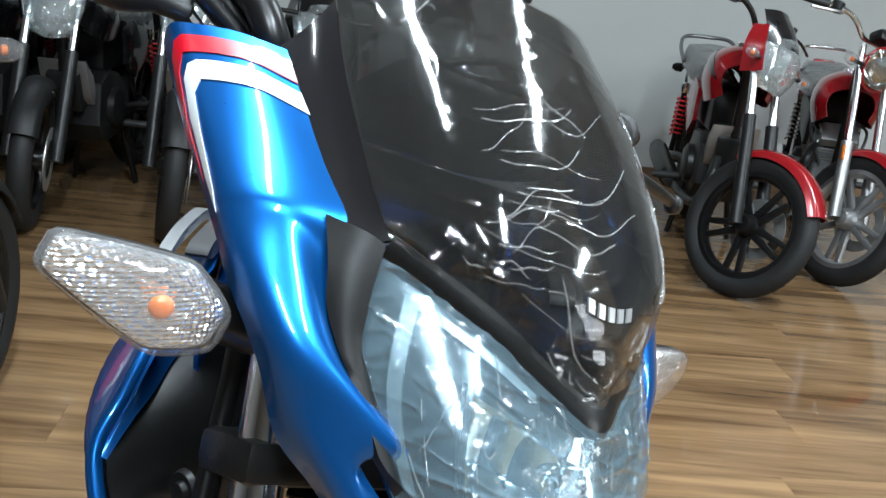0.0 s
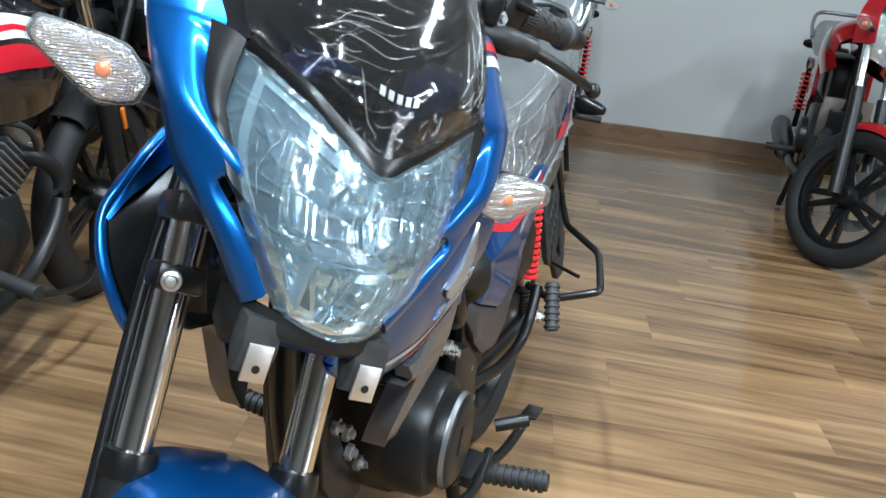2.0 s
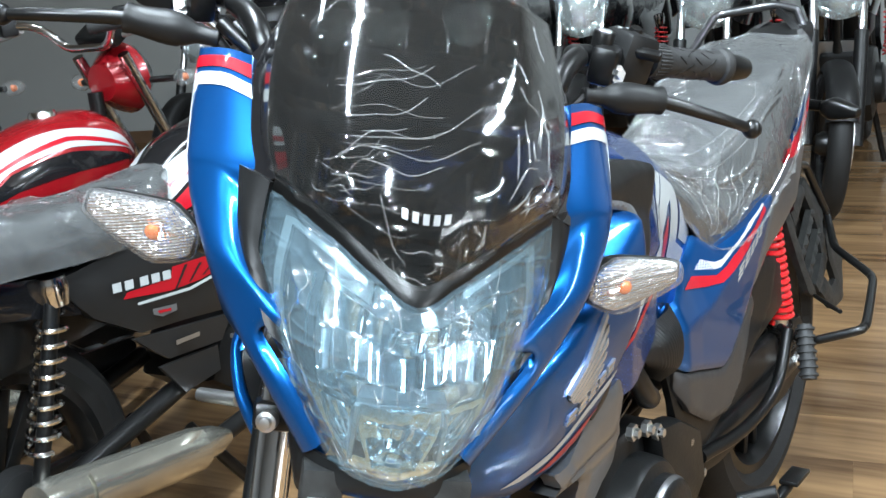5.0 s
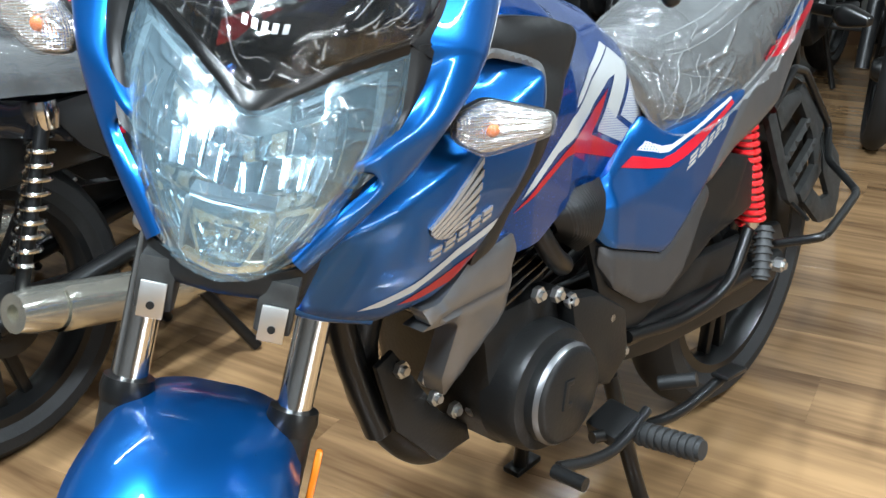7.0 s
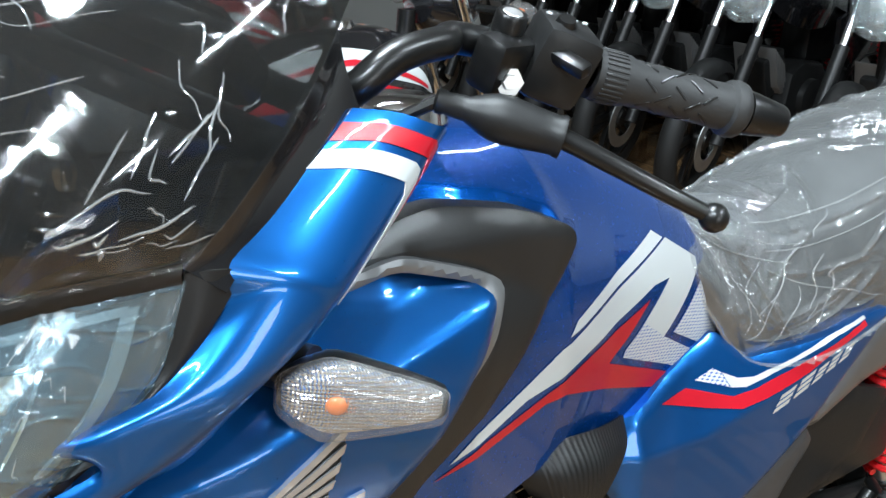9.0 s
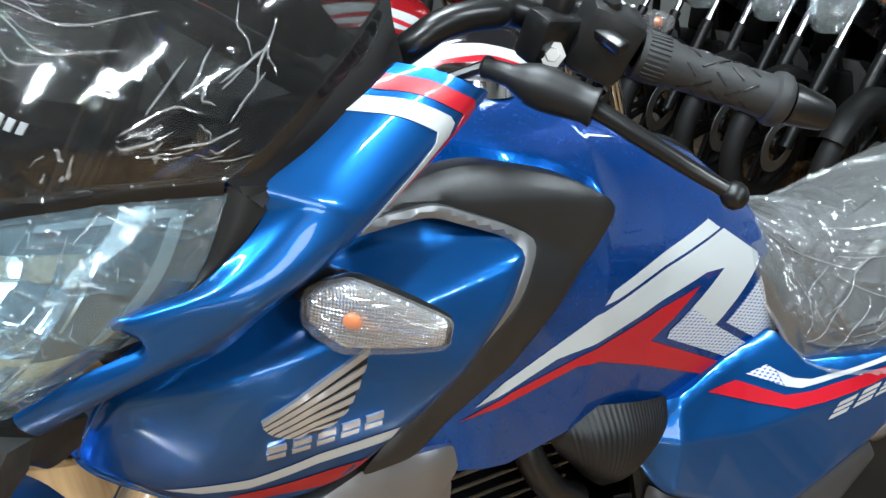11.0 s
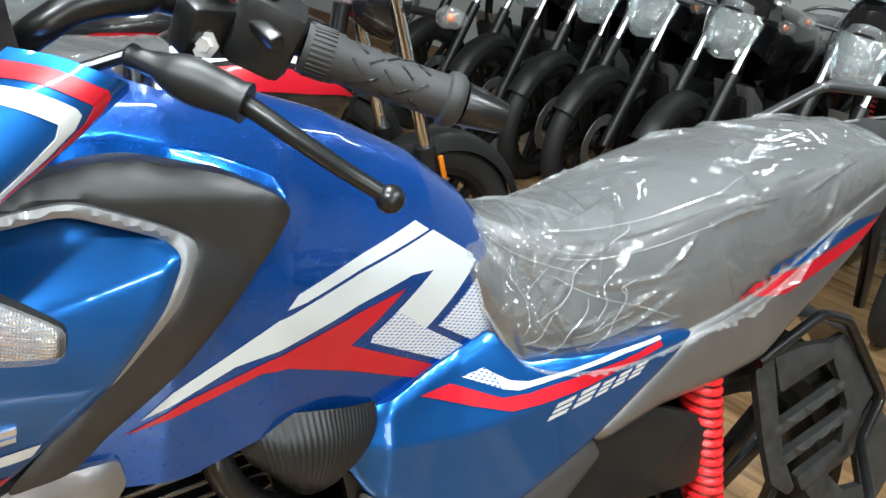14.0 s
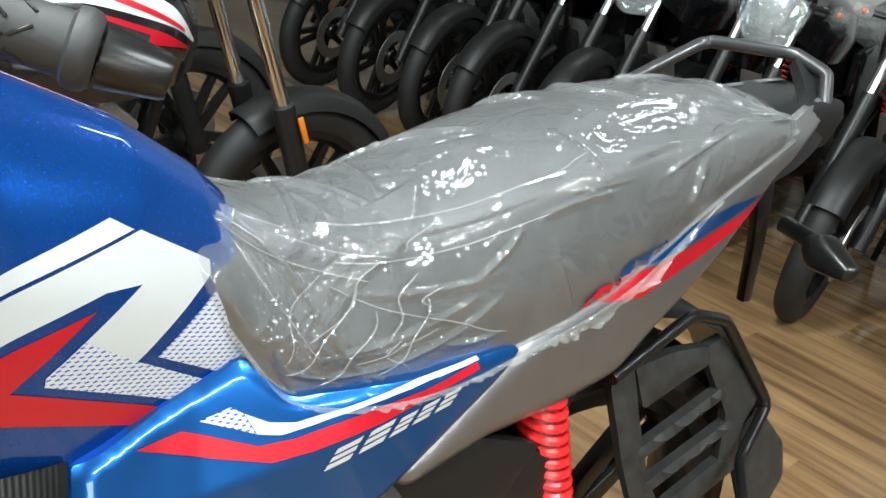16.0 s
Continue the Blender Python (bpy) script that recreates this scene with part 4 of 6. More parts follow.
SHROUD_FAR = [(x, z - 0.036 * min(1.0, max(0.0, (0.69 - z) / 0.03)) * min(1.0, max(0.0, (x - 0.86) / 0.10))) for x, z in SHROUD]
SILVERLINE = [(0.885, 0.838), (0.856, 0.851), (0.801, 0.863), (0.74, 0.844), (0.722, 0.834), (0.735, 0.798), (0.775, 0.74), (0.803, 0.704), (0.800, 0.700), (0.764, 0.735), (0.722, 0.797), (0.706, 0.838), (0.736, 0.852), (0.796, 0.872), (0.842, 0.864), (0.875, 0.848)]


def infill_y(x, z):
    return max(0.158 + 0.05 * max(0.0, x - 0.72) - 0.5 * max(0.0, z - 0.87), tank_y(x, z) + 0.0068)


WING_ROOT = [(0.9238, 0.7235), (0.9225, 0.7185), (0.9195, 0.7145), (0.9150, 0.7110), (0.9090, 0.7085), (0.9010, 0.7065)]
WING_END = [(0.8495, 0.7775), (0.8512, 0.7655), (0.8550, 0.7530), (0.8585, 0.7405), (0.8620, 0.7290), (0.8690, 0.7185), (0.8800, 0.7095)]
WING = [[WING_ROOT[k], tuple(0.5 * np.array(WING_ROOT[k]) + 0.5 * np.array(WING_END[k]) + (0.001, 0.002)), WING_END[k], tuple(0.50 * np.array(WING_END[k + 1]) + 0.50 * np.array(WING_END[k])),
         tuple(0.5 * np.array(WING_ROOT[min(k + 1, 5)]) + 0.28 * np.array(WING_END[k + 1]) + 0.22 * np.array(WING_END[k]) + (0.001, 0.002)), tuple(0.65 * np.array(WING_ROOT[min(k + 1, 5)]) + 0.35 * np.array(WING_ROOT[k]) + (-0.0004 if k < 5 else -0.006, -0.0002))] for k in range(6)]
for s in (1, -1):
    sh = part("shroud", panel(SHROUD if s > 0 else SHROUD_FAR, shroud_y, 0.006, 0.006, s, 0.0, 0.005, 0.010, 0.010), BLUE, hero, "blue tank shroud with a chrome wing emblem")
    skin = skin_of(sh)
    fill = part("infill", panel(INFILL, infill_y, 0.02, 0.007, s, 0, 0.003, 0.008, 0.012), SHEEN, hero, "matt black tank infill panel")
    part("silver_line", panel(SILVERLINE, infill_y, 0.012, 0.005, s, 0.006, 0.002, 0.005, 0.012), SILVER, sh, "silver edging line")
    em = part("wing_emblem", join(*[panel(w, shroud_y, 0.004, 0.02, s, 0.0040) for w in WING]), EMBLEM, sh, "chrome feathered wing emblem")
    part("emblem_base", panel([WING_ROOT[0], WING_END[0], *WING_END[1:], WING_ROOT[5], *WING_ROOT[4:0:-1]], shroud_y, 0.002, 0.01, s, 0.0022), ENGINE, em, "dark ground between the feathers")
    for k in range(5):
        x, z = 0.9165 - k * 0.0175, 0.6850 + 0.0052 * k
        for low, high in ((0.0, 0.0042), (0.0068, 0.0125)):
            part("emblem_bar", panel([(x, z + low), (x - 0.0130, z + low + 0.0036), (x - 0.0125, z + high + 0.0036), (x + 0.0004, z + high)], shroud_y, 0.003, 0.02, s, 0.003), EMBLEM, em)
    part("white_stripe", panel([(0.985, 0.648), (0.960, 0.645), (0.925, 0.651), (0.878, 0.673), (0.822, 0.690), (0.817, 0.702), (0.878, 0.684), (0.9246, 0.662)], shroud_y, 0.0, 0.008, s, 0.0008, under=skin), WHITE, sh)
    part("red_stripe", panel([(0.940, 0.640), (0.915, 0.637), (0.853, 0.6445), (0.838, 0.665), (0.835, 0.671), (0.862, 0.664), (0.90, 0.652)], shroud_y, 0.0, 0.008, s, 0.0008, under=skin), RED, sh)
    if s < 0:
        sh.location = FAR_SHIFT
    lip = [(x, (shroud_y(x, z) - (0.011 if s > 0 else 0.004)) * s, z) for x, z in (((0.905, 0.826), (0.935, 0.812), (0.965, 0.797), (0.992, 0.775), (1.016, 0.743), (1.034, 0.705), (1.041, 0.674)) + (((1.018, 0.652), (0.955, 0.624)) if s > 0 else ((1.038, 0.640), (1.018, 0.618), (0.955, 0.590))))]
    part("shroud_edge", tube(lip, 0.0065, 60, 12), BLUE, sh)
    if s < 0:
        brow = []
        for (x, y, z), w in zip(lip[:5], (0.036, 0.034, 0.028, 0.016, 0.006)):
            brow.append([(x - 0.004, y - 0.004, z + 0.002), (x + 0.004, y + 0.004, z - 0.4 * w), (x + 0.004, y + 0.010, z - w)])
        part("shroud_brow", shell(sheet(brow, 24, 8), 0.003), BLUE, sh, "blue upper lip of the shroud")
    low = 0.668 if s > 0 else 0.632
    LINER = [[(x - 0.004, (shroud_y(x, z) - 0.009) * s, z), (x - 0.050, 0.105 * s, z), (x - 0.095, 0.070 * s, z - 0.01)] for x, z in ((1.034, low), (1.036, 0.690), (1.016, 0.742), (0.965, 0.794 if s > 0 else 0.770), (0.905, 0.824 if s > 0 else 0.790))]
    liner = part("shroud_liner", shell(sheet(LINER, 16, 12), 0.004, s < 0), PLASTIC, hero, "black plastic inner shroud")
    if s < 0:
        liner.location = FAR_SHIFT
    part("liner_bolt", lathe([(0, 0.004), (0.006, 0.004), (0.008, 0.0), (0.014, 0.001), (0.016, -0.004), (0, -0.004)], (0.975, 0.112 * s, 0.715), (0.8, 0.5 * s, 0.1), 18), ENGINE, hero)
    sc = part("engine_scoop", panel([(0.905, 0.593), (0.86, 0.601), (0.769, 0.600), (0.752, 0.622), (0.749, 0.55), (0.795, 0.505), (0.834, 0.468), (0.846, 0.500), (0.838, 0.572), (0.85, 0.583)], lambda x, z: 0.156 - 0.30 * max(0, 0.60 - z) + 0.02 * (x - 0.8), 0.030, 0.010, s, 0, 0.006, 0.012, 0.006), GREY, hero, "dark silver plastic engine scoop")
    part("scoop_bridge", panel([(0.905, 0.621), (0.88, 0.619), (0.83, 0.650), (0.757, 0.660), (0.750, 0.637), (0.769, 0.602), (0.86, 0.603), (0.895, 0.598)], lambda x, z: 0.160 - 0.9 * max(0, x - 0.90), 0.02, 0.012, s, 0, 0.004, 0.010, 0.006), GREY, sc)

# ---- seat, side panels and tail
SEAT = [(0.455, 0.842, 0.030, 0.048, 0.800), (0.40, 0.806, 0.052, 0.082, 0.735), (0.35, 0.790, 0.070, 0.098, 0.672), (0.28, 0.786, 0.084, 0.106, 0.660), (0.20, 0.806, 0.096, 0.112, 0.668), (0.12, 0.838, 0.102, 0.116, 0.692), (0.03, 0.862, 0.104, 0.116, 0.730),
        (-0.10, 0.886, 0.096, 0.106, 0.812), (-0.20, 0.892, 0.082, 0.090, 0.858), (-0.26, 0.882, 0.055, 0.062, 0.868)]


def folds(n, m, count, seed):
    """Raised folds of a sheet, as heights from 0 to 1: long ones fanning out from the nose and the front lower corners, short ones between."""
    pick = random.Random(seed)
    uu, vv = np.meshgrid(np.linspace(0, 0.72, n), np.linspace(-0.23, 0.23, m), indexing="ij")
    high = np.zeros((n, m))
    for k in range(count):
        side = 1 if k % 3 else -1
        if k < 0.22 * count:
            u0, v0 = pick.uniform(0.05, 0.10), side * pick.uniform(0.03, 0.10)
            a, long = math.radians(pick.uniform(-62, -8)), pick.uniform(0.14, 0.34)
        elif k < 0.48 * count:
            u0, v0 = pick.uniform(0.11, 0.16), side * pick.uniform(0.17, 0.22)
            a, long = math.radians(pick.uniform(4, 80)), pick.uniform(0.10, 0.30)
        else:
            u0, v0 = pick.uniform(0.16, 0.66), side * pick.uniform(0.0, 0.22)
            a, long = math.radians(pick.uniform(-80, 100)), pick.uniform(0.03, 0.11)
        bow, tall, wide = pick.uniform(-0.12, 0.12), pick.uniform(0.35, 1.0), pick.uniform(0.0022, 0.0042)
        du, dv = uu - u0, (v0 - vv) * side
        s = (du * math.cos(a) + dv * math.sin(a)) / long
        d = -du * math.sin(a) + dv * math.cos(a) + bow * long * s * (1 - s) * 2
        fade = np.clip(1 - (2 * s - 1) ** 2, 0, 1) ** 0.6
        steep = np.where(d > 0, np.maximum(0, 1 - d / wide), np.maximum(0, 1 + d / (wide * 2.6)))
        high = np.maximum(high, tall * fade * steep ** 1.2)
    return high


FOLDS = folds(400, 300, 92, 11)


def seat_grid(grow, n=60, m=40, crease=0.0):
    g = np.zeros((n, m, 3))
    xs = spline([(r[0],) for r in SEAT], n)[:, 0]
    rows = spline([r[1:] for r in SEAT], n)
    for i in range(n):
        zt, wt, wb, zb = rows[i]
        prof = spline([(-wb, zb), (-wb * 1.01, zb + 0.35 * (zt - zb)), (-wt * 1.02, zb + 0.78 * (zt - zb)), (-wt * 0.80, zt - 0.006), (0, zt + 0.004), (wt * 0.80, zt - 0.006), (wt * 1.02, zb + 0.78 * (zt - zb)), (wb * 1.01, zb + 0.35 * (zt - zb)), (wb, zb)], m)
        for j in range(m):
            g[i, j] = (xs[i], prof[j, 0], prof[j, 1])
    if grow or crease:
        nn = grid_normals(g)
        if nn[n // 2, m // 2][2] < 0:
            nn = -nn
        for i in range(n):
            for j in range(m):
                p = g[i, j]
                fold = 0.0
                if crease:
                    bend = noise.noise(Vector((p[0] * 5, p[1] * 5, p[2] * 5)))
                    fold = (crease * FOLDS[i, j] + 0.0009 * (1 + bend)) * min(1.0, i / 40.0, (n - 1 - i) / 8.0)
                g[i, j] = p + nn[i, j] * (grow + max(0.0, fold) + (0.005 * max(0.0, (p[0] - 0.36) / 0.09) if crease else 0.0))
    return g


part("seat", shell(seat_grid(0), 0.006), VINYL, hero, "long dual seat in black vinyl")
cover = tagged(part("seat_cover", shell(seat_grid(0.002, 400, 300, 0.0062), 0), FILM_SEAT), "crinkled clear polythene cover over the seat", "plastic film")
cover.matrix_world = HERO
EDGE = seat_grid(0.003, 60, 40)
for col in (0, 39):
    part("hem", tube([tuple(q) for q in EDGE[6:57:3, col]], 0.0022, 80, 8), CREASE, cover, "folded lower hem")


def hem_flap(col, side):
    """The loose crumpled edge of the cover, lying over the panels below the seat."""
    line = spline([tuple(q) for q in EDGE[8:47:2, col]], 220)
    g = np.zeros((220, 9, 3))
    for i, p in enumerate(line):
        w = (0.010 + 0.020 * abs(noise.noise(Vector((i * 0.06, 3.0 * side, 0))))) * min(1.0, i / 30.0, (219 - i) / 20.0) * float(np.interp(p[0], [0.06, 0.18], [0.85, 0.22]))
        for j in range(9):
            f = j / 8
            z = p[2] - w * f
            y = max(abs(p[1]), tail_y(p[0], z) + 0.004) + 0.002 + 0.009 * f ** 0.5 * abs(noise.noise(Vector((i * 0.22, f * 1.5, side)))) + 0.004 * f * abs(noise.noise(Vector((i * 0.6, f * 3, side))))
            g[i, j] = (p[0], y * side, z)
    return shell(g, 0)


def tail_y(x, z):
    return -1.6 * max(0.0, z - 0.66 - 0.55 * max(0.0, 0.15 - x)) ** 2 - 0.55 * max(0.0, x - 0.500) + float(np.interp(x, [-0.34, -0.25, -0.15, 0.0, 0.15, 0.30, 0.45, 0.55], [0.055, 0.085, 0.104, 0.124, 0.124, 0.128, 0.124, 0.128])) - 0.05 * max(0.0, z - 0.72) - 0.42 * max(0.0, z - 0.606 - 0.25 * max(0.0, 0.42 - x)) * min(1.0, max(0.0, (x - 0.20) / 0.12))


for col, side in ((39, 1), (0, -1)):
    part("hem_flap", hem_flap(col, side), FILM_HEM, cover, "crumpled loose edge of the cover")
SIDE = [(0.516, 0.640), (0.487, 0.650), (0.452, 0.668), (0.381, 0.700), (0.347, 0.668), (0.232, 0.676), (0.160, 0.690), (0.130, 0.690), (0.150, 0.662), (0.248, 0.570), (0.346, 0.502), (0.371, 0.496), (0.500, 0.545), (0.514, 0.553), (0.544, 0.592)]
TAIL = [(0.246, 0.571), (0.151, 0.667), (0.128, 0.688), (0.045, 0.730), (-0.035, 0.778), (-0.166, 0.850), (-0.215, 0.872), (-0.27, 0.888), (-0.34, 0.905), (-0.35, 0.885), (-0.29, 0.850), (-0.225, 0.815), (-0.151, 0.745), (-0.053, 0.668), (-0.015, 0.634), (0.06, 0.608), (0.14, 0.590), (0.222, 0.555)]
for s in (1, -1):
    sp = part("side_panel", panel(SIDE, tail_y, 0.012, 0.006, s, 0.004, 0.0035, 0.008, 0.010), BLUE, hero, "blue side panel with white and red flash")
    skin = skin_of(sp)
    part("white_flash", panel([(0.385, 0.6625), (0.366, 0.6545), (0.345, 0.6525), (0.3095, 0.6590), (0.182, 0.6895), (0.178, 0.6855), (0.234, 0.6725), (0.33, 0.6495), (0.357, 0.6445), (0.376, 0.6470)], tail_y, 0.0, 0.006, s, 0.0008, under=skin), WHITE, sp)
    part("halftone_end", panel([(0.419, 0.6605), (0.395, 0.6680), (0.386, 0.6630), (0.377, 0.6475)], tail_y, 0.0, 0.006, s, 0.0008, under=skin), WHITEDOT, sp)
    part("red_flash", panel([(0.467, 0.6485), (0.433, 0.6560), (0.376, 0.6388), (0.345, 0.6415), (0.234, 0.6670), (0.181, 0.6845), (0.178, 0.6785), (0.21, 0.6665), (0.27, 0.6450), (0.33, 0.6305), (0.366, 0.6255), (0.412, 0.6340)], tail_y, 0.0, 0.006, s, 0.0012, under=skin), RED, sp)
    for k in range(5):
        wide, tall = (0.027, 0.020) if k < 2 else (0.019, 0.017)
        x = 0.321 - (0.030 * k if k < 2 else 0.058 + 0.0215 * (k - 2))
        z = 0.6085 + 0.335 * (0.321 - x)
        for low, high in ((0.0, 0.27), (0.38, 0.62), (0.73, 1.0)):
            lean0, lean1 = 0.010 * low, 0.010 * high
            part("name_bar", panel([(x - lean0, z + tall * low), (x - wide * 0.84 - lean0, z + tall * low + 0.28 * wide), (x - wide * 0.84 - lean1, z + tall * high + 0.28 * wide), (x - lean1, z + tall * high)], tail_y, 0.0, 0.006, s, 0.0008, under=skin), WHITE, sp)
    tl = part("tail_panel", panel(TAIL, tail_y, 0.01, 0.009, s, 0.0, 0.012, 0.024, 0.010), GREY, hero, "dark silver tail panel with a red stripe")
    tskin = skin_of(tl)
    part("red_stripe", panel([(0.070, 0.7215), (0.048, 0.7400), (-0.020, 0.7517), (-0.089, 0.7711), (-0.162, 0.7952), (-0.235, 0.8230), (-0.181, 0.7875), (-0.096, 0.7534), (-0.038, 0.7332), (-0.010, 0.7235)], tail_y, 0.0, 0.008, s, 0.0010, under=tskin), RED, tl)
    part("blue_stripe", panel([(0.030, 0.7480), (0.018, 0.7610), (-0.032, 0.7765), (-0.133, 0.8030), (-0.190, 0.8100), (-0.162, 0.7985), (-0.089, 0.7745), (-0.020, 0.7550)], tail_y, 0.0, 0.008, s, 0.0010, under=tskin), BLUE, tl)
    part("lower_trim", panel([(0.243, 0.569), (0.346, 0.500), (0.371, 0.493), (0.500, 0.542), (0.518, 0.552), (0.520, 0.525), (0.492, 0.480), (0.420, 0.430), (0.350, 0.415), (0.300, 0.440), (0.225, 0.545)], tail_y, 0.008, 0.008, s, 0.0, 0.004, 0.008, 0.006), CHARCOAL, tl, "dark silver strip below the side panel")
    RN = [[(0.660, 0.118 * s, 0.655), (0.625, 0.132 * s, 0.664), (0.580, 0.132 * s, 0.662), (0.545, 0.122 * s, 0.655), (0.513, 0.108 * s, 0.648)], [(0.655, 0.132 * s, 0.640), (0.622, 0.152 * s, 0.642), (0.580, 0.152 * s, 0.635), (0.548, 0.140 * s, 0.628), (0.517, 0.122 * s, 0.622)],
          [(0.640, 0.132 * s, 0.618), (0.612, 0.150 * s, 0.607), (0.582, 0.150 * s, 0.596), (0.558, 0.140 * s, 0.592), (0.535, 0.124 * s, 0.592)], [(0.622, 0.112 * s, 0.600), (0.600, 0.122 * s, 0.580), (0.582, 0.122 * s, 0.568), (0.566, 0.114 * s, 0.562), (0.552, 0.105 * s, 0.566)]]
    rg = sheet(RN, 24, 140)
    for j in range(140):
        rg[:, j, 1] += s * 0.0004 * math.sin(j * 2 * math.pi / 5) * (1 if 20 < j < 132 else 0)
    part("ribbed_cover", shell(rg, 0.004), MATT, hero, "ribbed matt black side cover")
    part("frame_cover", panel([(0.54, 0.58), (0.50, 0.545), (0.370, 0.494), (0.345, 0.498), (0.235, 0.572), (0.14, 0.585), (0.06, 0.56), (0.10, 0.48), (0.25, 0.42), (0.40, 0.38), (0.47, 0.40), (0.50, 0.46)], lambda x, z: 0.112, 0.01, 0.016, s, 0, 0.005, 0.014, 0.01), MATT, hero, "black side cover below the panel")

part("number_plate_hanger", prism([(-0.30, 0.80), (-0.33, 0.80), (-0.352, 0.70), (-0.360, 0.62), (-0.345, 0.62), (-0.33, 0.70)], -0.007, 0.007, 0.003), PLASTIC, hero, "black rear mudguard extension")
part("tail_cover", prism([(-0.22, 0.872), (-0.30, 0.896), (-0.345, 0.900), (-0.352, 0.880), (-0.33, 0.845), (-0.25, 0.83)], -0.058, 0.058, 0.010), MATT, hero, "matt black tail cover behind the seat")
part("rear_mudguard", lathe([(0.345, -0.06), (0.352, -0.05), (0.355, 0), (0.352, 0.05), (0.345, 0.06), (0.342, 0.05), (0.347, 0), (0.342, -0.05), (0.345, -0.06)], (-0.09, 0, 0.31), (0, 1, 0), 24, (-160, -60)), PLASTIC, hero, "black inner rear mudguard")


def hero_part(name, bm, mat, parent=hero, label="", smooth=True):
    return part(name, bm, mat, parent, label, smooth)


for s in (1, -1):
    indicator(hero, (-0.335, 0.075 * s, 0.735), (-0.31, 0.152 * s, 0.728), 0.022, hero_part, "black rear indicator cover", True)
    part("indicator_stalk", tube([(-0.34, 0.03 * s, 0.74), (-0.335, 0.08 * s, 0.736)], 0.011, 5, 12), PLASTIC, hero)
    # grab rail
part("grab_rail", kinked([(-0.150, -0.128, 0.855), (-0.288, -0.118, 0.926), (-0.316, -0.010, 0.938), (-0.330, 0.030, 0.925), (-0.318, 0.050, 0.880)], 0.0078, 0.16, 80, 14), RAIL, hero, "satin black grab rail behind the seat")
ARMS = [[(-0.200, 0.070, 0.838), (-0.215, 0.078, 0.812)], [(-0.240, 0.066, 0.862), (-0.266, 0.074, 0.832)], [(-0.285, 0.050, 0.890), (-0.322, 0.056, 0.862)], [(-0.296, 0.026, 0.915), (-0.346, 0.028, 0.905)], [(-0.306, 0.000, 0.934), (-0.338, 0.000, 0.938)]]
part("rail_arm", shell(sheet(ARMS, 24, 5), 0.012), MATT, hero, "broad flat rail arm")

# ---- rear suspension, swing arm, chain case
for s in (1, -1):
    top, low = Vector((0.077, 0.088 * s, 0.66)), Vector((-0.041, 0.088 * s, 0.325))
    dr = (low - top)
    sk = part("shock_absorber", tube([top + dr * 0.06, low], 0.012, 6, 16), PLASTIC, hero, "rear shock absorber with a red coil spring")
    coil = [tuple(top + dr * (0.10 + 0.63 * k / 140) + Vector((math.cos(k * 0.628) * 0.0235, math.sin(k * 0.628) * 0.0235, 0))) for k in range(141)]
    part("spring", tube(coil, 0.0050, 540, 8), SPRING, sk, "glossy red coil spring")
    part("upper_sleeve", tube([top + dr * 0.07, top + dr * 0.11], 0.021, 4, 18), PLASTIC, sk)
    part("damper_rod", tube([top + dr * 0.1, top + dr * 0.8], 0.015, 4, 16), STEEL, sk, "grey damper tube inside the spring")
    part("lower_sleeve", tube([top + dr * 0.76, top + dr * 0.95], 0.020, 4, 18), PLASTIC, sk)
    for k in range(7):
        part("sleeve_rib", lathe([(0.019, -0.003), (0.0225, -0.002), (0.0225, 0.002), (0.019, 0.003)], top + dr * (0.78 + 0.025 * k), dr.normalized(), 20), PLASTIC, sk)
    for p in (low,):
        part("mount_bolt", lathe([(0, 0.02), (0.007, 0.02), (0.008, 0.012), (0.014, 0.012), (0.014, -0.014), (0, -0.014)], p + Vector((0, 0.012 * s, 0)), (0, s, 0), 6), STEEL, sk, "", False)
    part("swing_arm", tube([(0.42, 0.085 * s, 0.36), (0.15, 0.09 * s, 0.33), (-0.12, 0.092 * s, 0.31)], 0.019, 16, 12), PLASTIC, hero, "black swing arm")
part("chain_case", prism([(0.40, 0.43), (0.30, 0.425), (-0.05, 0.385), (-0.15, 0.37), (-0.19, 0.31), (-0.15, 0.25), (-0.05, 0.24), (0.30, 0.285), (0.40, 0.31)], 0.062, 0.088, 0.010), MATT, hero, "black chain case")
part("axle_nut", lathe([(0, 0.014), (0.008, 0.014), (0.008, 0.008), (0.014, 0.008), (0.014, -0.01), (0, -0.01)], (-0.09, 0.115, 0.31), (0, 1, 0), 6), STEEL, hero, "zinc axle nut", False)
# leg guard beside the rear wheel: a slatted plastic plate held by a bent steel loop that ends in a side step
def guard_y(x, z):
    return 0.208 + 0.11 * x - 0.178 * z


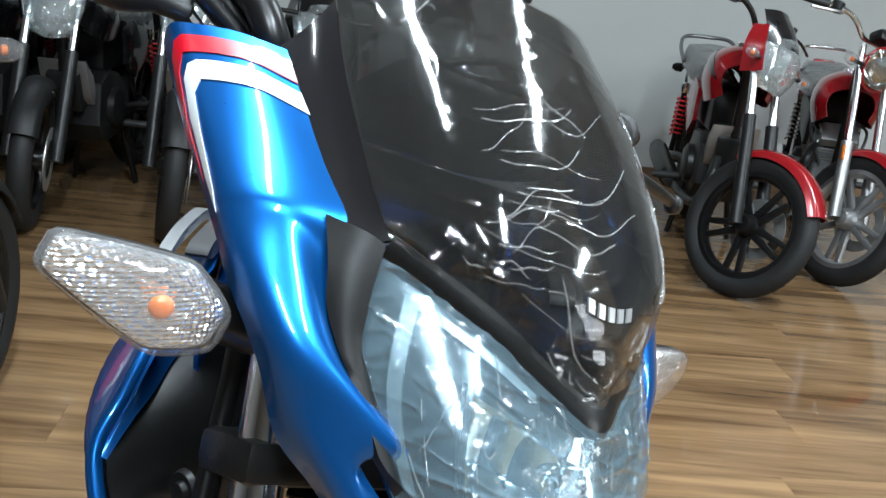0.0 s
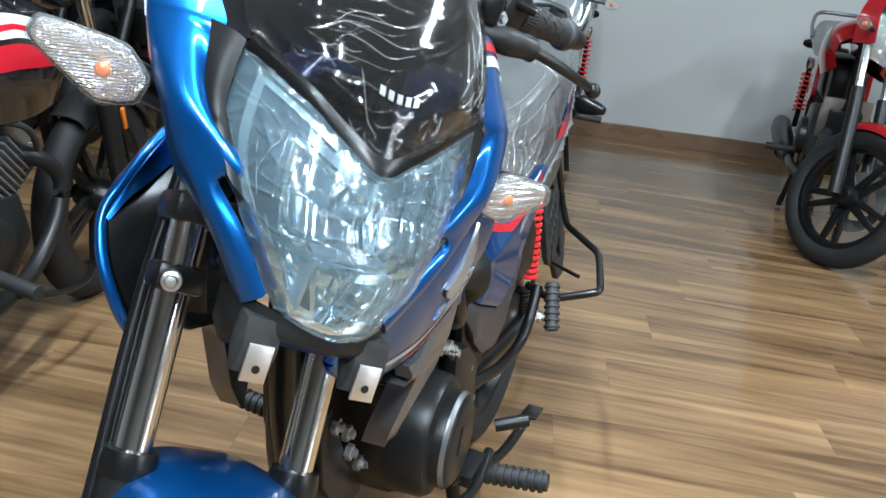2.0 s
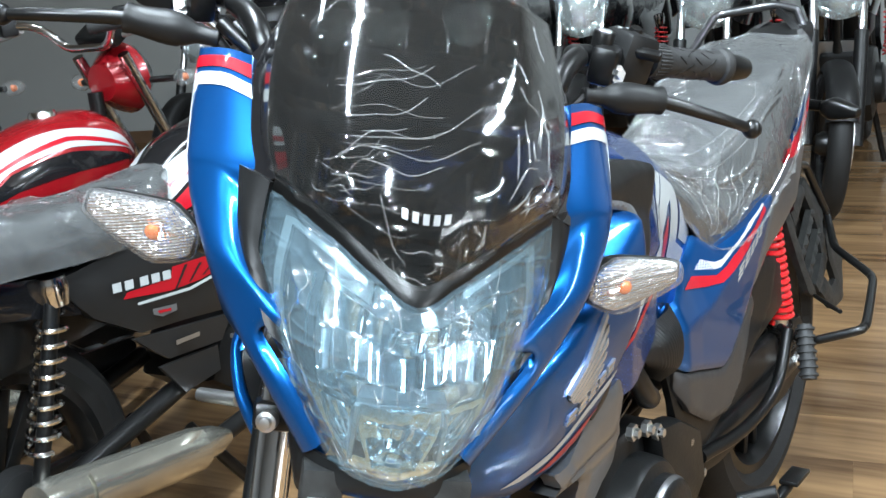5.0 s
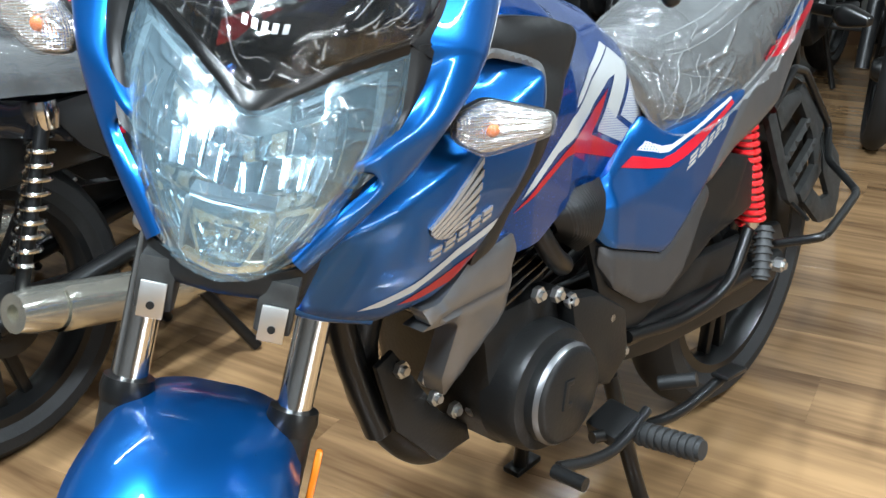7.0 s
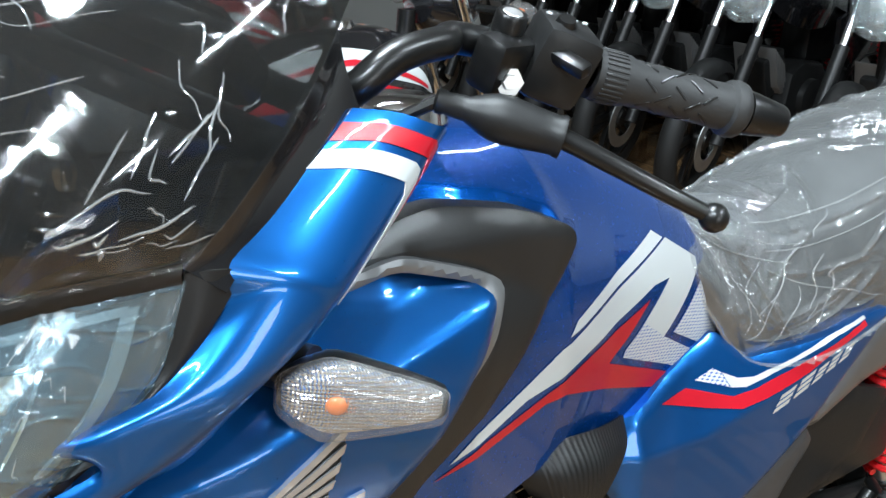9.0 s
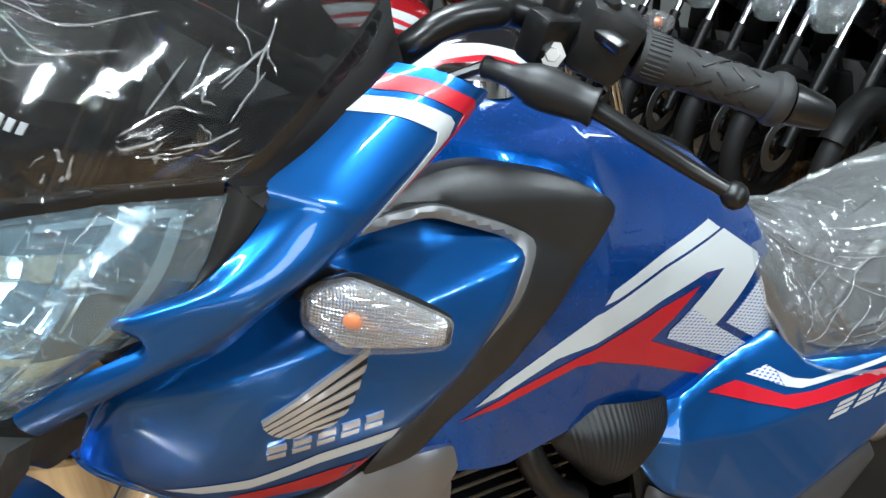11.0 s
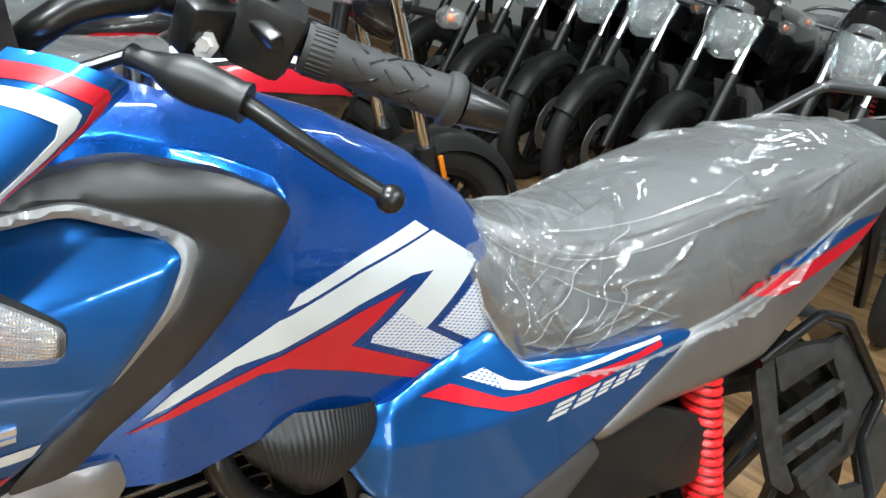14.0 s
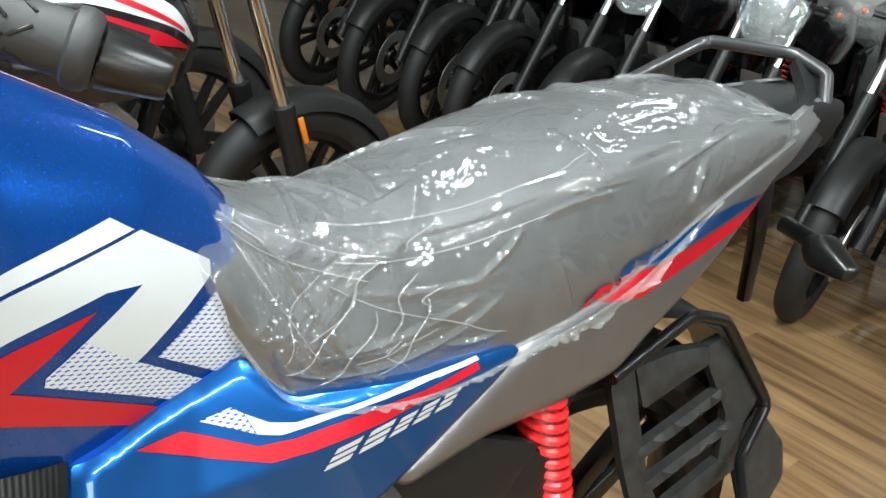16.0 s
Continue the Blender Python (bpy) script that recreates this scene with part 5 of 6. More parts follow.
guard = part("leg_guard", kinked([(0.060, 0.11, 0.43), (0.094, 0.165, 0.424), (0.079, 0.254, 0.455), (-0.19, 0.207, 0.444), (-0.276, 0.115, 0.467), (-0.352, 0.080, 0.512), (-0.222, 0.075, 0.645), (-0.150, 0.082, 0.665), (-0.02, 0.105, 0.620)], 0.0075, 0.16, 140), PLASTIC, hero, "black slatted leg guard with a step bar")
for k, outline in enumerate(([(-0.038, 0.600), (-0.076, 0.611), (-0.096, 0.548), (-0.126, 0.470), (-0.165, 0.412), (-0.150, 0.405), (-0.108, 0.430), (-0.075, 0.500)],
                             [(-0.076, 0.612), (-0.140, 0.617), (-0.206, 0.612), (-0.236, 0.598), (-0.230, 0.590), (-0.180, 0.580), (-0.100, 0.560)],
                             [(-0.205, 0.612), (-0.240, 0.618), (-0.341, 0.523), (-0.310, 0.489), (-0.305, 0.436), (-0.265, 0.449), (-0.268, 0.514), (-0.215, 0.586)],
                             [(-0.163, 0.429), (-0.279, 0.459), (-0.307, 0.433), (-0.236, 0.414), (-0.180, 0.405)],
                             [(-0.350, 0.500), (-0.417, 0.440), (-0.431, 0.392), (-0.403, 0.355), (-0.367, 0.320), (-0.261, 0.340), (-0.187, 0.403), (-0.235, 0.420), (-0.286, 0.380), (-0.338, 0.374), (-0.311, 0.426), (-0.320, 0.470)])):
    part("guard_plate" if k == 0 else "guard_rail", panel(outline, guard_y, 0.012, 0.012, 1, 0.001 * k - 0.002, 0.004, 0.008, 0.006), DUSTY, guard, "dusty black moulded plastic" if k == 0 else "")
for outline in ([(-0.095, 0.515), (-0.256, 0.556), (-0.262, 0.541), (-0.102, 0.500)], [(-0.112, 0.468), (-0.282, 0.508), (-0.288, 0.493), (-0.122, 0.454)]):
    part("slat", panel(outline, guard_y, 0.012, 0.010, 1, 0.004, 0.006, 0.012, 0.004), DUSTY, guard)
part("step_stay", tube([(-0.10, 0.125, 0.43), (0.02, 0.20, 0.455)], 0.004, 5, 8), PLASTIC, guard)
# ---- frame, engine, exhaust, pegs and stand
part("frame_tube", tube([(0.86, 0, 0.86), (0.90, 0, 0.70), (0.88, 0, 0.52), (0.84, 0, 0.38)], 0.019, 20, 14), PLASTIC, hero, "black frame down tube")
part("engine_bracket", prism([(0.875, 0.50), (0.845, 0.51), (0.77, 0.39), (0.72, 0.345), (0.715, 0.32), (0.78, 0.32), (0.85, 0.40)], 0.035, 0.045, 0.003), ENGINE, hero, "black engine hanger plate with zinc bolts")
for x, z in ((0.80, 0.455), (0.785, 0.42), (0.75, 0.385), (0.84, 0.485), (0.46, 0.37), (0.50, 0.44), (0.62, 0.52), (0.66, 0.535), (0.59, 0.50), (0.70, 0.50), (0.715, 0.37), (0.685, 0.345), (0.56, 0.345)):
    part("engine_bolt", lathe([(0, 0.010), (0.006, 0.010), (0.0065, 0.004), (0.011, 0.004), (0.011, -0.004), (0, -0.004)], (x, 0.05 if x > 0.69 else 0.118, z), (0, 1, 0), 6), STEEL, hero, "zinc engine bolt", False)
part("crankcase", prism([(0.745, 0.50), (0.70, 0.525), (0.605, 0.52), (0.52, 0.475), (0.45, 0.43), (0.44, 0.34), (0.50, 0.29), (0.63, 0.285), (0.70, 0.32), (0.735, 0.40)], -0.11, 0.10, 0.02), ENGINE, hero, "black painted engine crankcase")
gen = part("generator_cover", lathe([(0.0, 0.052), (0.057, 0.051), (0.065, 0.047), (0.069, 0.040), (0.070, 0.026), (0.074, 0.024), (0.083, 0.021), (0.088, 0.012), (0.090, -0.03), (0.0, -0.03)], (0.648, 0.112, 0.398), (0, 1, 0), 56), ENGINE, hero, "round black generator cover")
part("cover_ring", lathe([(0.0665, 0.0455), (0.0692, 0.042), (0.0702, 0.039), (0.0670, 0.0445)], (0.648, 0.112, 0.398), (0, 1, 0), 56), GREY, gen)
part("cover_boss", prism([(0.672, 0.388), (0.664, 0.428), (0.646, 0.425), (0.648, 0.417), (0.657, 0.418), (0.660, 0.394), (0.651, 0.393), (0.652, 0.386)], 0.158, 0.1665, 0.002), ENGINE, gen)
part("sprocket_cover", prism([(0.60, 0.51), (0.53, 0.49), (0.46, 0.44), (0.45, 0.36), (0.50, 0.33), (0.56, 0.36), (0.585, 0.43)], 0.09, 0.128, 0.012), ENGINE, hero, "black sprocket cover")
part("cylinder", block((0.12, 0.15, 0.17), (0.66, 0, 0.585), 0.01, (0, 14, 0)), ENGINE, hero, "black finned cylinder")
for k in range(8):
    part("fin", block((0.155, 0.19, 0.006), (0.682 - 0.004 * k, 0, 0.53 + 0.0165 * k), 0.002, (0, 14, 0)), GLOSSBLACK, hero)
part("cylinder_head", block((0.13, 0.14, 0.06), (0.63, 0, 0.675), 0.014, (0, 14, 0)), ENGINE, hero)
part("throttle_body", lathe([(0.0, 0.06), (0.028, 0.06), (0.034, 0.03), (0.028, 0.0), (0.036, -0.04), (0.0, -0.04)], (0.56, 0.05, 0.62), (1, 0.2, 0.1), 24), PLASTIC, hero, "black intake pipe")
part("intake_elbow", tube([(0.672, 0.112, 0.652), (0.668, 0.128, 0.620), (0.645, 0.130, 0.585), (0.615, 0.122, 0.562), (0.60, 0.11, 0.552)], 0.014, 22, 14), PLASTIC, hero, "black curved vent rim beside the cylinder")
part("exhaust_pipe", tube([(0.74, -0.01, 0.56), (0.82, -0.01, 0.560), (0.852, -0.01, 0.510), (0.848, -0.01, 0.445), (0.820, -0.012, 0.380), (0.765, -0.02, 0.310), (0.70, -0.04, 0.268), (0.62, -0.08, 0.245), (0.45, -0.13, 0.25)], 0.025, 40, 16), ENGINE, hero, "black exhaust pipe")
part("silencer", lathe([(0.0, 0.0), (0.028, 0.0), (0.05, 0.1), (0.055, 0.2), (0.055, 0.5), (0.045, 0.52), (0.0, 0.52)], (0.45, -0.14, 0.25), (-1, -0.06, 0.18), 28), ENGINE, hero, "black silencer")
for s in (1, -1):
    pg = part("foot_peg", tube([(0.488, 0.165 * s, 0.262), (0.488, 0.270 * s, 0.275)], 0.0145, 6, 14), GRIP, hero, "ribbed black rubber foot peg")
    for k in range(8):
        c = Vector((0.488, 0.165 * s, 0.262)).lerp(Vector((0.488, 0.270 * s, 0.275)), 0.1 + k * 0.115)
        part("peg_rib", lathe([(0.0145, -0.0035), (0.0182, -0.003), (0.0182, 0.003), (0.0145, 0.0035)], c, (0.0, 0.99 * s, 0.12), 14), GRIP, pg)
    part("peg_bracket", block((0.06, 0.06, 0.03), (0.50, 0.135 * s, 0.270), 0.006, (0, 20, -10 * s)), ENGINE, pg)
    pp = part("pillion_peg", tube([(0.105, 0.165 * s, 0.46), (0.15, 0.185 * s, 0.385)], 0.0125, 6, 12), GRIP, hero, "folded black pillion peg")
    for k in range(7):
        c = Vector((0.105, 0.165 * s, 0.46)).lerp(Vector((0.15, 0.185 * s, 0.385)), 0.08 + k * 0.14)
        part("peg_rib", lathe([(0.0125, -0.0025), (0.0155, -0.002), (0.0155, 0.002), (0.0125, 0.0025)], c, (0.5, 0.25 * s, -0.83), 12), GRIP, pp)
    part("pillion_bracket", tube([(0.43, 0.11 * s, 0.375), (0.30, 0.13 * s, 0.36), (0.18, 0.14 * s, 0.375), (0.11, 0.14 * s, 0.45)], 0.010, 20, 10), PLASTIC, pp, "black pillion peg tube")
    part("stand_leg", tube([(0.43, 0.08 * s, 0.30), (0.40, 0.11 * s, 0.12), (0.38, 0.135 * s, 0.012)], 0.013, 14, 12), PLASTIC, hero, "black centre stand leg")
    part("stand_foot", block((0.07, 0.035, 0.012), (0.37, 0.138 * s, 0.007), 0.003), PLASTIC, hero)
part("gear_lever", join(tube([(0.66, 0.15, 0.29), (0.60, 0.165, 0.275), (0.54, 0.17, 0.27), (0.46, 0.165, 0.285)], 0.008, 24, 10), tube([(0.67, 0.15, 0.29), (0.67, 0.20, 0.29)], 0.010, 5, 12), tube([(0.42, 0.16, 0.31), (0.40, 0.21, 0.325)], 0.011, 5, 12)), ENGINE, hero, "black gear lever")
part("side_stand", join(tube([(0.55, 0.13, 0.27), (0.40, 0.17, 0.245), (0.27, 0.185, 0.255)], 0.009, 16, 10), block((0.07, 0.03, 0.008), (0.25, 0.19, 0.262), 0.003, (0, -10, 0))), PLASTIC, hero, "folded black side stand")
part("inner_body", block((0.50, 0.14, 0.16), (0.22, 0, 0.62), 0.03), PLASTIC, hero, "black inner frame under the seat")
part("battery_box", block((0.17, 0.05, 0.10), (0.12, 0.085, 0.50), 0.012, (0, 5, 0)), MATT, hero, "dusty black tool box")

# ---- thin film over the screen and headlamp
def crinkle(g, grow, amp, scale, seed, edge=0.0):
    n = grid_normals(g)
    if n[g.shape[0] // 2, g.shape[1] // 2][0] < 0:
        n = -n
    out = g.copy()
    for i in range(g.shape[0]):
        for j in range(g.shape[1]):
            p = Vector(g[i, j]) * scale + Vector((seed, 0, 0))
            q = Vector((p.x, p.y * 0.55 + p.z * 0.3, p.z * 1.7))
            a = abs(noise.noise(q))
            b = abs(noise.noise(q * 2.1 + Vector((3, 7, 1))))
            loose = edge * max(0.0, 1 - i / (0.34 * g.shape[0])) ** 1.5
            c = noise.noise(q * 4.3 + Vector((1, 2, 9)))
            out[i, j] = g[i, j] + n[i, j] * (grow + amp * (max(0, 1 - a * 16) + 0.7 * max(0, 1 - b * 13)) + loose * (0.6 * max(0, 1 - b * 5) + 0.5 * abs(c)))
    return out


sf = tagged(part("screen_film", moved(shell(crinkle(sheet(SCREEN, 260, 280), 0.0015, 0.0004, 9, 0, 0.010), 0), STEER), FILM_THIN), "clear film with raised creases over the screen", "plastic film")
sf.matrix_world = HERO
lf = tagged(part("lamp_film", moved(shell(crinkle(sheet(LENS_NET, 170, 200), 0.0015, 0.0018, 20, 5), 0), STEER), FILM_LAMP), "clear film crumpled over the headlamp lens", "plastic film")
lf.matrix_world = HERO
# raised emblem on the screen as plain bars
FINE = sheet(SCREEN, 161, 193)
for k in range(5):
    i, j = 40, 79 + k * 7
    g = FINE[i:i + 7:3, j:j + 6:2] + np.array([0.0022, 0, 0.0012])
    front("emblem_bar", shell(g, 0.0012, True), BADGE, screen, "silver raised bar")


def fold_line(g, a, b, bow, r):
    """A raised fold of film on a skin between two places given as parts of its height and width."""
    nu, nv = g.shape[0] - 1, g.shape[1] - 1
    n = grid_normals(g)
    if n[nu // 2, nv // 2] @ (g[nu // 2, nv // 2] - g.reshape(-1, 3).mean(axis=0)) < 0:
        n = -n
    pts = []
    for s in np.linspace(0, 1, 9):
        u = a[0] + (b[0] - a[0]) * s + bow * math.sin(math.pi * s) + 0.006 * math.sin(9 * s + a[1] * 20)
        v = a[1] + (b[1] - a[1]) * s
        x, y = float(np.clip(u, 0, 0.999)) * nu, float(np.clip(v, 0, 0.999)) * nv
        i, j = int(x), int(y)
        p = (g[i, j] * (1 - x + i) + g[i + 1, j] * (x - i)) * (1 - y + j) + (g[i, j + 1] * (1 - x + i) + g[i + 1, j + 1] * (x - i)) * (y - j)
        pts.append(p + n[i, j] * 0.0018)
    bm = tube(pts, r, 26, 7)
    c = np.array(pts)
    for v in bm.verts:
        d = np.linalg.norm(c - np.array(v.co), axis=1)
        k = int(d.argmin())
        f = k / 8
        taper = 0.25 + 0.75 * math.sin(math.pi * min(1, max(0, f))) ** 0.6
        v.co = Vector(c[k]).lerp(v.co, 1) if d[k] > 3 * r else Vector(c[k]).lerp(v.co, taper)
    return bm


rnd = random.Random(7)
LONG = [((0.60, 0.20), (0.72, 0.50), -0.02), ((0.52, 0.22), (0.62, 0.48), -0.03), ((0.46, 0.24), (0.60, 0.66), -0.03), ((0.44, 0.30), (0.50, 0.66), -0.02), ((0.40, 0.28), (0.43, 0.54), -0.02), ((0.38, 0.20), (0.52, 0.42), 0.03), ((0.34, 0.16), (0.46, 0.36), 0.02),
        ((0.30, 0.18), (0.36, 0.33), 0.0), ((0.24, 0.20), (0.32, 0.32), 0.0), ((0.72, 0.34), (0.66, 0.52), 0.01), ((0.80, 0.10), (0.90, 0.22), 0.02), ((0.30, 0.34), (0.08, 0.44), -0.06)]
for a, b, bow in LONG:
    part("crease", moved(fold_line(FINE, a, b, bow, 0.00055), STEER), CREASE, sf)
for k in range(12):
    u, v = 0.16 + 0.044 * k + rnd.uniform(-0.02, 0.02), rnd.uniform(0.12, 0.34)
    part("crease", moved(fold_line(FINE, (u, v), (u + rnd.uniform(0.02, 0.14), v + rnd.uniform(0.12, 0.40)), rnd.uniform(-0.04, 0.03), rnd.uniform(0.0002, 0.00038)), STEER), CREASE, sf)
for k in range(14):
    u, v = rnd.uniform(0.02, 0.26), rnd.uniform(0.1, 0.95)
    part("crease", moved(fold_line(FINE, (u, v), (u + rnd.uniform(-0.03, 0.07), v + rnd.uniform(0.02, 0.13)), rnd.uniform(-0.03, 0.03), 0.0005), STEER), CREASE, sf)
for k in range(10):
    u, v = rnd.uniform(0.04, 0.34) ** 1.1, rnd.uniform(0.66, 0.93)
    part("crease", moved(fold_line(FINE, (u, v), (u + rnd.uniform(-0.02, 0.12), v + rnd.uniform(-0.04, 0.10)), rnd.uniform(-0.05, 0.05), rnd.uniform(0.0006, 0.0013)), STEER), CREASE, sf)
for k in range(12):
    u, v = rnd.uniform(0.30, 0.85), rnd.uniform(0.80, 0.95)
    part("crease", moved(fold_line(FINE, (u, v), (u + rnd.uniform(0.03, 0.16), v + rnd.uniform(-0.09, 0.03)), rnd.uniform(-0.04, 0.04), rnd.uniform(0.0005, 0.0009)), STEER), CREASE, sf)
LENS_FINE = sheet(LENS_NET, 161, 193)
for k in range(70):
    u, v = rnd.uniform(0.05, 0.95), 0.5 + 0.42 * rnd.uniform(-1, 1)
    part("crease", moved(fold_line(LENS_FINE, (u, v), (u + rnd.uniform(-0.13, 0.13), v + rnd.uniform(-0.04, 0.04)), rnd.uniform(-0.02, 0.02), rnd.uniform(0.0004, 0.0007)), STEER), CREASE, lf)
COVER = seat_grid(0.0045, 161, 161)
for k in range(30):
    kind, near = k % 3, k % 4
    if kind == 0:
        u, v = rnd.uniform(0.08, 0.30), rnd.uniform(0.56, 0.80)
        du, dv = rnd.uniform(0.08, 0.30), rnd.uniform(0.03, 0.16)
    elif kind == 1:
        u, v = rnd.uniform(0.18, 0.40), rnd.uniform(0.80, 0.96)
        du, dv = rnd.uniform(0.02, 0.12), rnd.uniform(-0.18, -0.02)
    else:
        u, v = rnd.uniform(0.25, 0.88), rnd.uniform(0.56, 0.95)
        du, dv = rnd.uniform(-0.03, 0.07), rnd.uniform(-0.09, 0.09)
    if near == 0:
        v, dv = 1 - v, -dv
    part("crease", fold_line(COVER, (u, v), (u + du, v + dv), rnd.uniform(-0.02, 0.02), rnd.uniform(0.0004, 0.0009)), CREASE, cover)

# ---- the other motorcycles of the showroom
def commuter(name, label, place, paint, rim, steer=0.0, cowl=True, stripes=(), wrapped=True, silencer=ENGINE, spring=CHROME, guard_paint=None, group="parked motorcycles", lean=0.0, lamp_dip=0.0):
    """A plain commuter motorcycle: x forwards, its rear axle over the origin."""
    root = thing(name, place @ Matrix.Rotation(radians(lean), 4, "X"), label, "motorcycle", group)
    turn = Matrix.Translation((0.93, 0, 0.84)) @ Matrix.Rotation(radians(steer), 4, Vector((-0.4, 0, 0.917))) @ Matrix.Translation((-0.93, 0, -0.84))
    guard_paint = guard_paint or paint

    def p(nm, bm, mat, parent=root, lab="", turned=False, smooth=True):
        return part(nm, moved(bm, turn) if turned else bm, mat, parent, lab, smooth)
    wheel(root, (1.25, 0, 0.278), 0.278, 0.078, rim, turn, 5, 0.12, "front_wheel")
    wheel(root, (0.0, 0, 0.30), 0.30, 0.10, rim, NONE, 5, 0.0, "rear_wheel")
    for s in (1, -1):
        y = 0.085 * s
        f = p("fork_leg", tube([(0.965, y, 0.95), (1.135, y, 0.555)], 0.016, 5, 14), CHROME, root, "chrome fork tube", True)
        p("lower_leg", tube([(1.09, y, 0.66), (1.13, y, 0.565), (1.245, y, 0.27)] if cowl else [(1.13, y, 0.565), (1.245, y, 0.27)], 0.025, 8, 14), ENGINE if rim is PLASTIC else ALLOY, f, "", True)
        if not cowl:
            p("reflector", block((0.012, 0.008, 0.06), (1.165, 0.118 * s, 0.52), 0.002, (0, -23, 0)), REFLECTOR, f, "amber reflector", True)
        hb = p("handlebar", tube([(0.93, 0, 0.975), (0.93, 0.07 * s, 0.98), (0.91, 0.13 * s, 1.03), (0.88, 0.20 * s, 1.05), (0.80, 0.37 * s, 1.035)], 0.011, 26, 10), PLASTIC if cowl else CHROME, root, "handlebar", True)
        p("grip", tube([(0.856, 0.25 * s, 1.047), (0.800, 0.37 * s, 1.036)], 0.017, 4, 14), GRIP, hb, "", True)
        p("switch_block", block((0.045, 0.05, 0.05), (0.872, 0.215 * s, 1.05), 0.009, (0, 0, -25 * s)), MATT, hb, "", True)
        p("lever", tube([(0.90, 0.20 * s, 1.035), (0.92, 0.26 * s, 1.025), (0.90, 0.37 * s, 1.005)], 0.0065, 14, 8), STEEL if not cowl else GLOSSBLACK, hb, "", True)
        ind = p("indicator", lathe([(0.0, 0.05), (0.012, 0.048), (0.022, 0.03), (0.024, 0.0), (0.016, -0.012), (0.0, -0.014)], (1.05, 0.185 * s, 0.87), (0.35, s, 0.05), 16), RIBLENS, root, "clear indicator with amber bulb", True)
        p("amber_bulb", lathe([(0, 0.012), (0.008, 0.01), (0.011, 0), (0, -0.008)], (1.056, 0.195 * s, 0.87), (0.35, s, 0.05), 12), AMBER, ind, "", True)
        p("indicator_stalk", tube([(1.03, 0.10 * s, 0.87), (1.046, 0.175 * s, 0.87)], 0.009, 4, 8), PLASTIC, ind, "", True)
        rin = p("rear_indicator", lathe([(0.0, 0.05), (0.012, 0.048), (0.022, 0.03), (0.024, 0.0), (0.0, -0.014)], (-0.24, 0.11 * s, 0.72), (-0.3, s, 0), 14), AMBER if not cowl else PLASTIC, root, "rear indicator")
        top, low = Vector((0.13, 0.125 * s, 0.66)), Vector((0.0, 0.125 * s, 0.33))
        d = low - top
        sk = p("shock_absorber", tube([top, low], 0.013, 4, 12), PLASTIC, root, "rear shock absorber")
        coil = [tuple(top + d * (0.14 + 0.62 * k / 70) + Vector((math.cos(k * 0.785) * 0.026, math.sin(k * 0.785) * 0.026, 0))) for k in range(71)]
        p("spring", tube(coil, 0.0045, 180, 6), spring, sk, "coil spring")
        p("shock_cap", lathe([(0, 0.02), (0.022, 0.02), (0.026, 0.0), (0.02, -0.03), (0, -0.03)], top, (0, 0, 1), 14), CHROME, sk)
        p("swing_arm", tube([(0.48, 0.09 * s, 0.36), (-0.04, 0.10 * s, 0.30)], 0.020, 5, 10), PLASTIC, root, "black swing arm")
        p("foot_peg", tube([(0.57, 0.13 * s, 0.31), (0.54, 0.26 * s, 0.30)], 0.016, 4, 10), GRIP, root, "rubber foot peg")
        p("stand_leg", tube([(0.47, 0.09 * s, 0.28), (0.42, 0.14 * s, 0.012)] if cowl else [(0.40, 0.08 * s, 0.25), (0.53, 0.15 * s, 0.012)], 0.013, 4, 10), PLASTIC, root, "black stand leg")
        outline = [(0.50, 0.70), (0.38, 0.735), (0.20, 0.70), (0.12, 0.70), (0.22, 0.55), (0.36, 0.48), (0.48, 0.55)] if cowl else [(0.585, 0.580), (0.56, 0.622), (0.48, 0.650), (0.30, 0.672), (0.13, 0.665), (0.20, 0.575), (0.30, 0.505), (0.42, 0.484), (0.535, 0.460), (0.565, 0.50)]
        sd = p("side_panel", panel(outline, lambda x, z: 0.125, 0.02, 0.04, s, 0, 0.006), paint if cowl else SATIN, root, "side panel")
        if stripes and not cowl:
            flat = lambda x, z: 0.125
            p("flash", panel([(0.580, 0.5735), (0.520, 0.586), (0.455, 0.594), (0.400, 0.600), (0.392, 0.580), (0.279, 0.594), (0.267, 0.585), (0.386, 0.557), (0.470, 0.549), (0.560, 0.552)], flat, 0, 0.02, s, 0.002), stripes[-1], sd, "red flash with a white line below")
            for x in (0.43, 0.47, 0.51):
                p("flash_gap", panel([(x + 0.012, 0.599 - 0.25 * (x - 0.4)), (x + 0.004, 0.601 - 0.25 * (x - 0.4)), (x - 0.035, 0.556), (x - 0.029, 0.555)], flat, 0, 0.02, s, 0.003), SATIN, sd)
            p("pinstripe", panel([(0.578, 0.566), (0.562, 0.541), (0.434, 0.540), (0.296, 0.562), (0.297, 0.567), (0.434, 0.546), (0.556, 0.547), (0.571, 0.567)], flat, 0, 0.02, s, 0.0035), stripes[0], sd)
            for k in range(5):
                x = 0.246 + 0.029 * k + (0.008 if k > 1 else 0.0)
                z = 0.604 - 0.165 * (x - 0.246)
                p("name_bar", panel([(x, z), (x + 0.021, z - 0.003), (x + 0.023, z + 0.014), (x + 0.002, z + 0.017)], flat, 0, 0.02, s, 0.0035), WHITE, sd)
            bd = p("badge", panel([(0.330, 0.541), (0.392, 0.528), (0.390, 0.515), (0.350, 0.518), (0.330, 0.530)], flat, 0, 0.02, s, 0.002), SILVER, sd, "small silver and red badge")
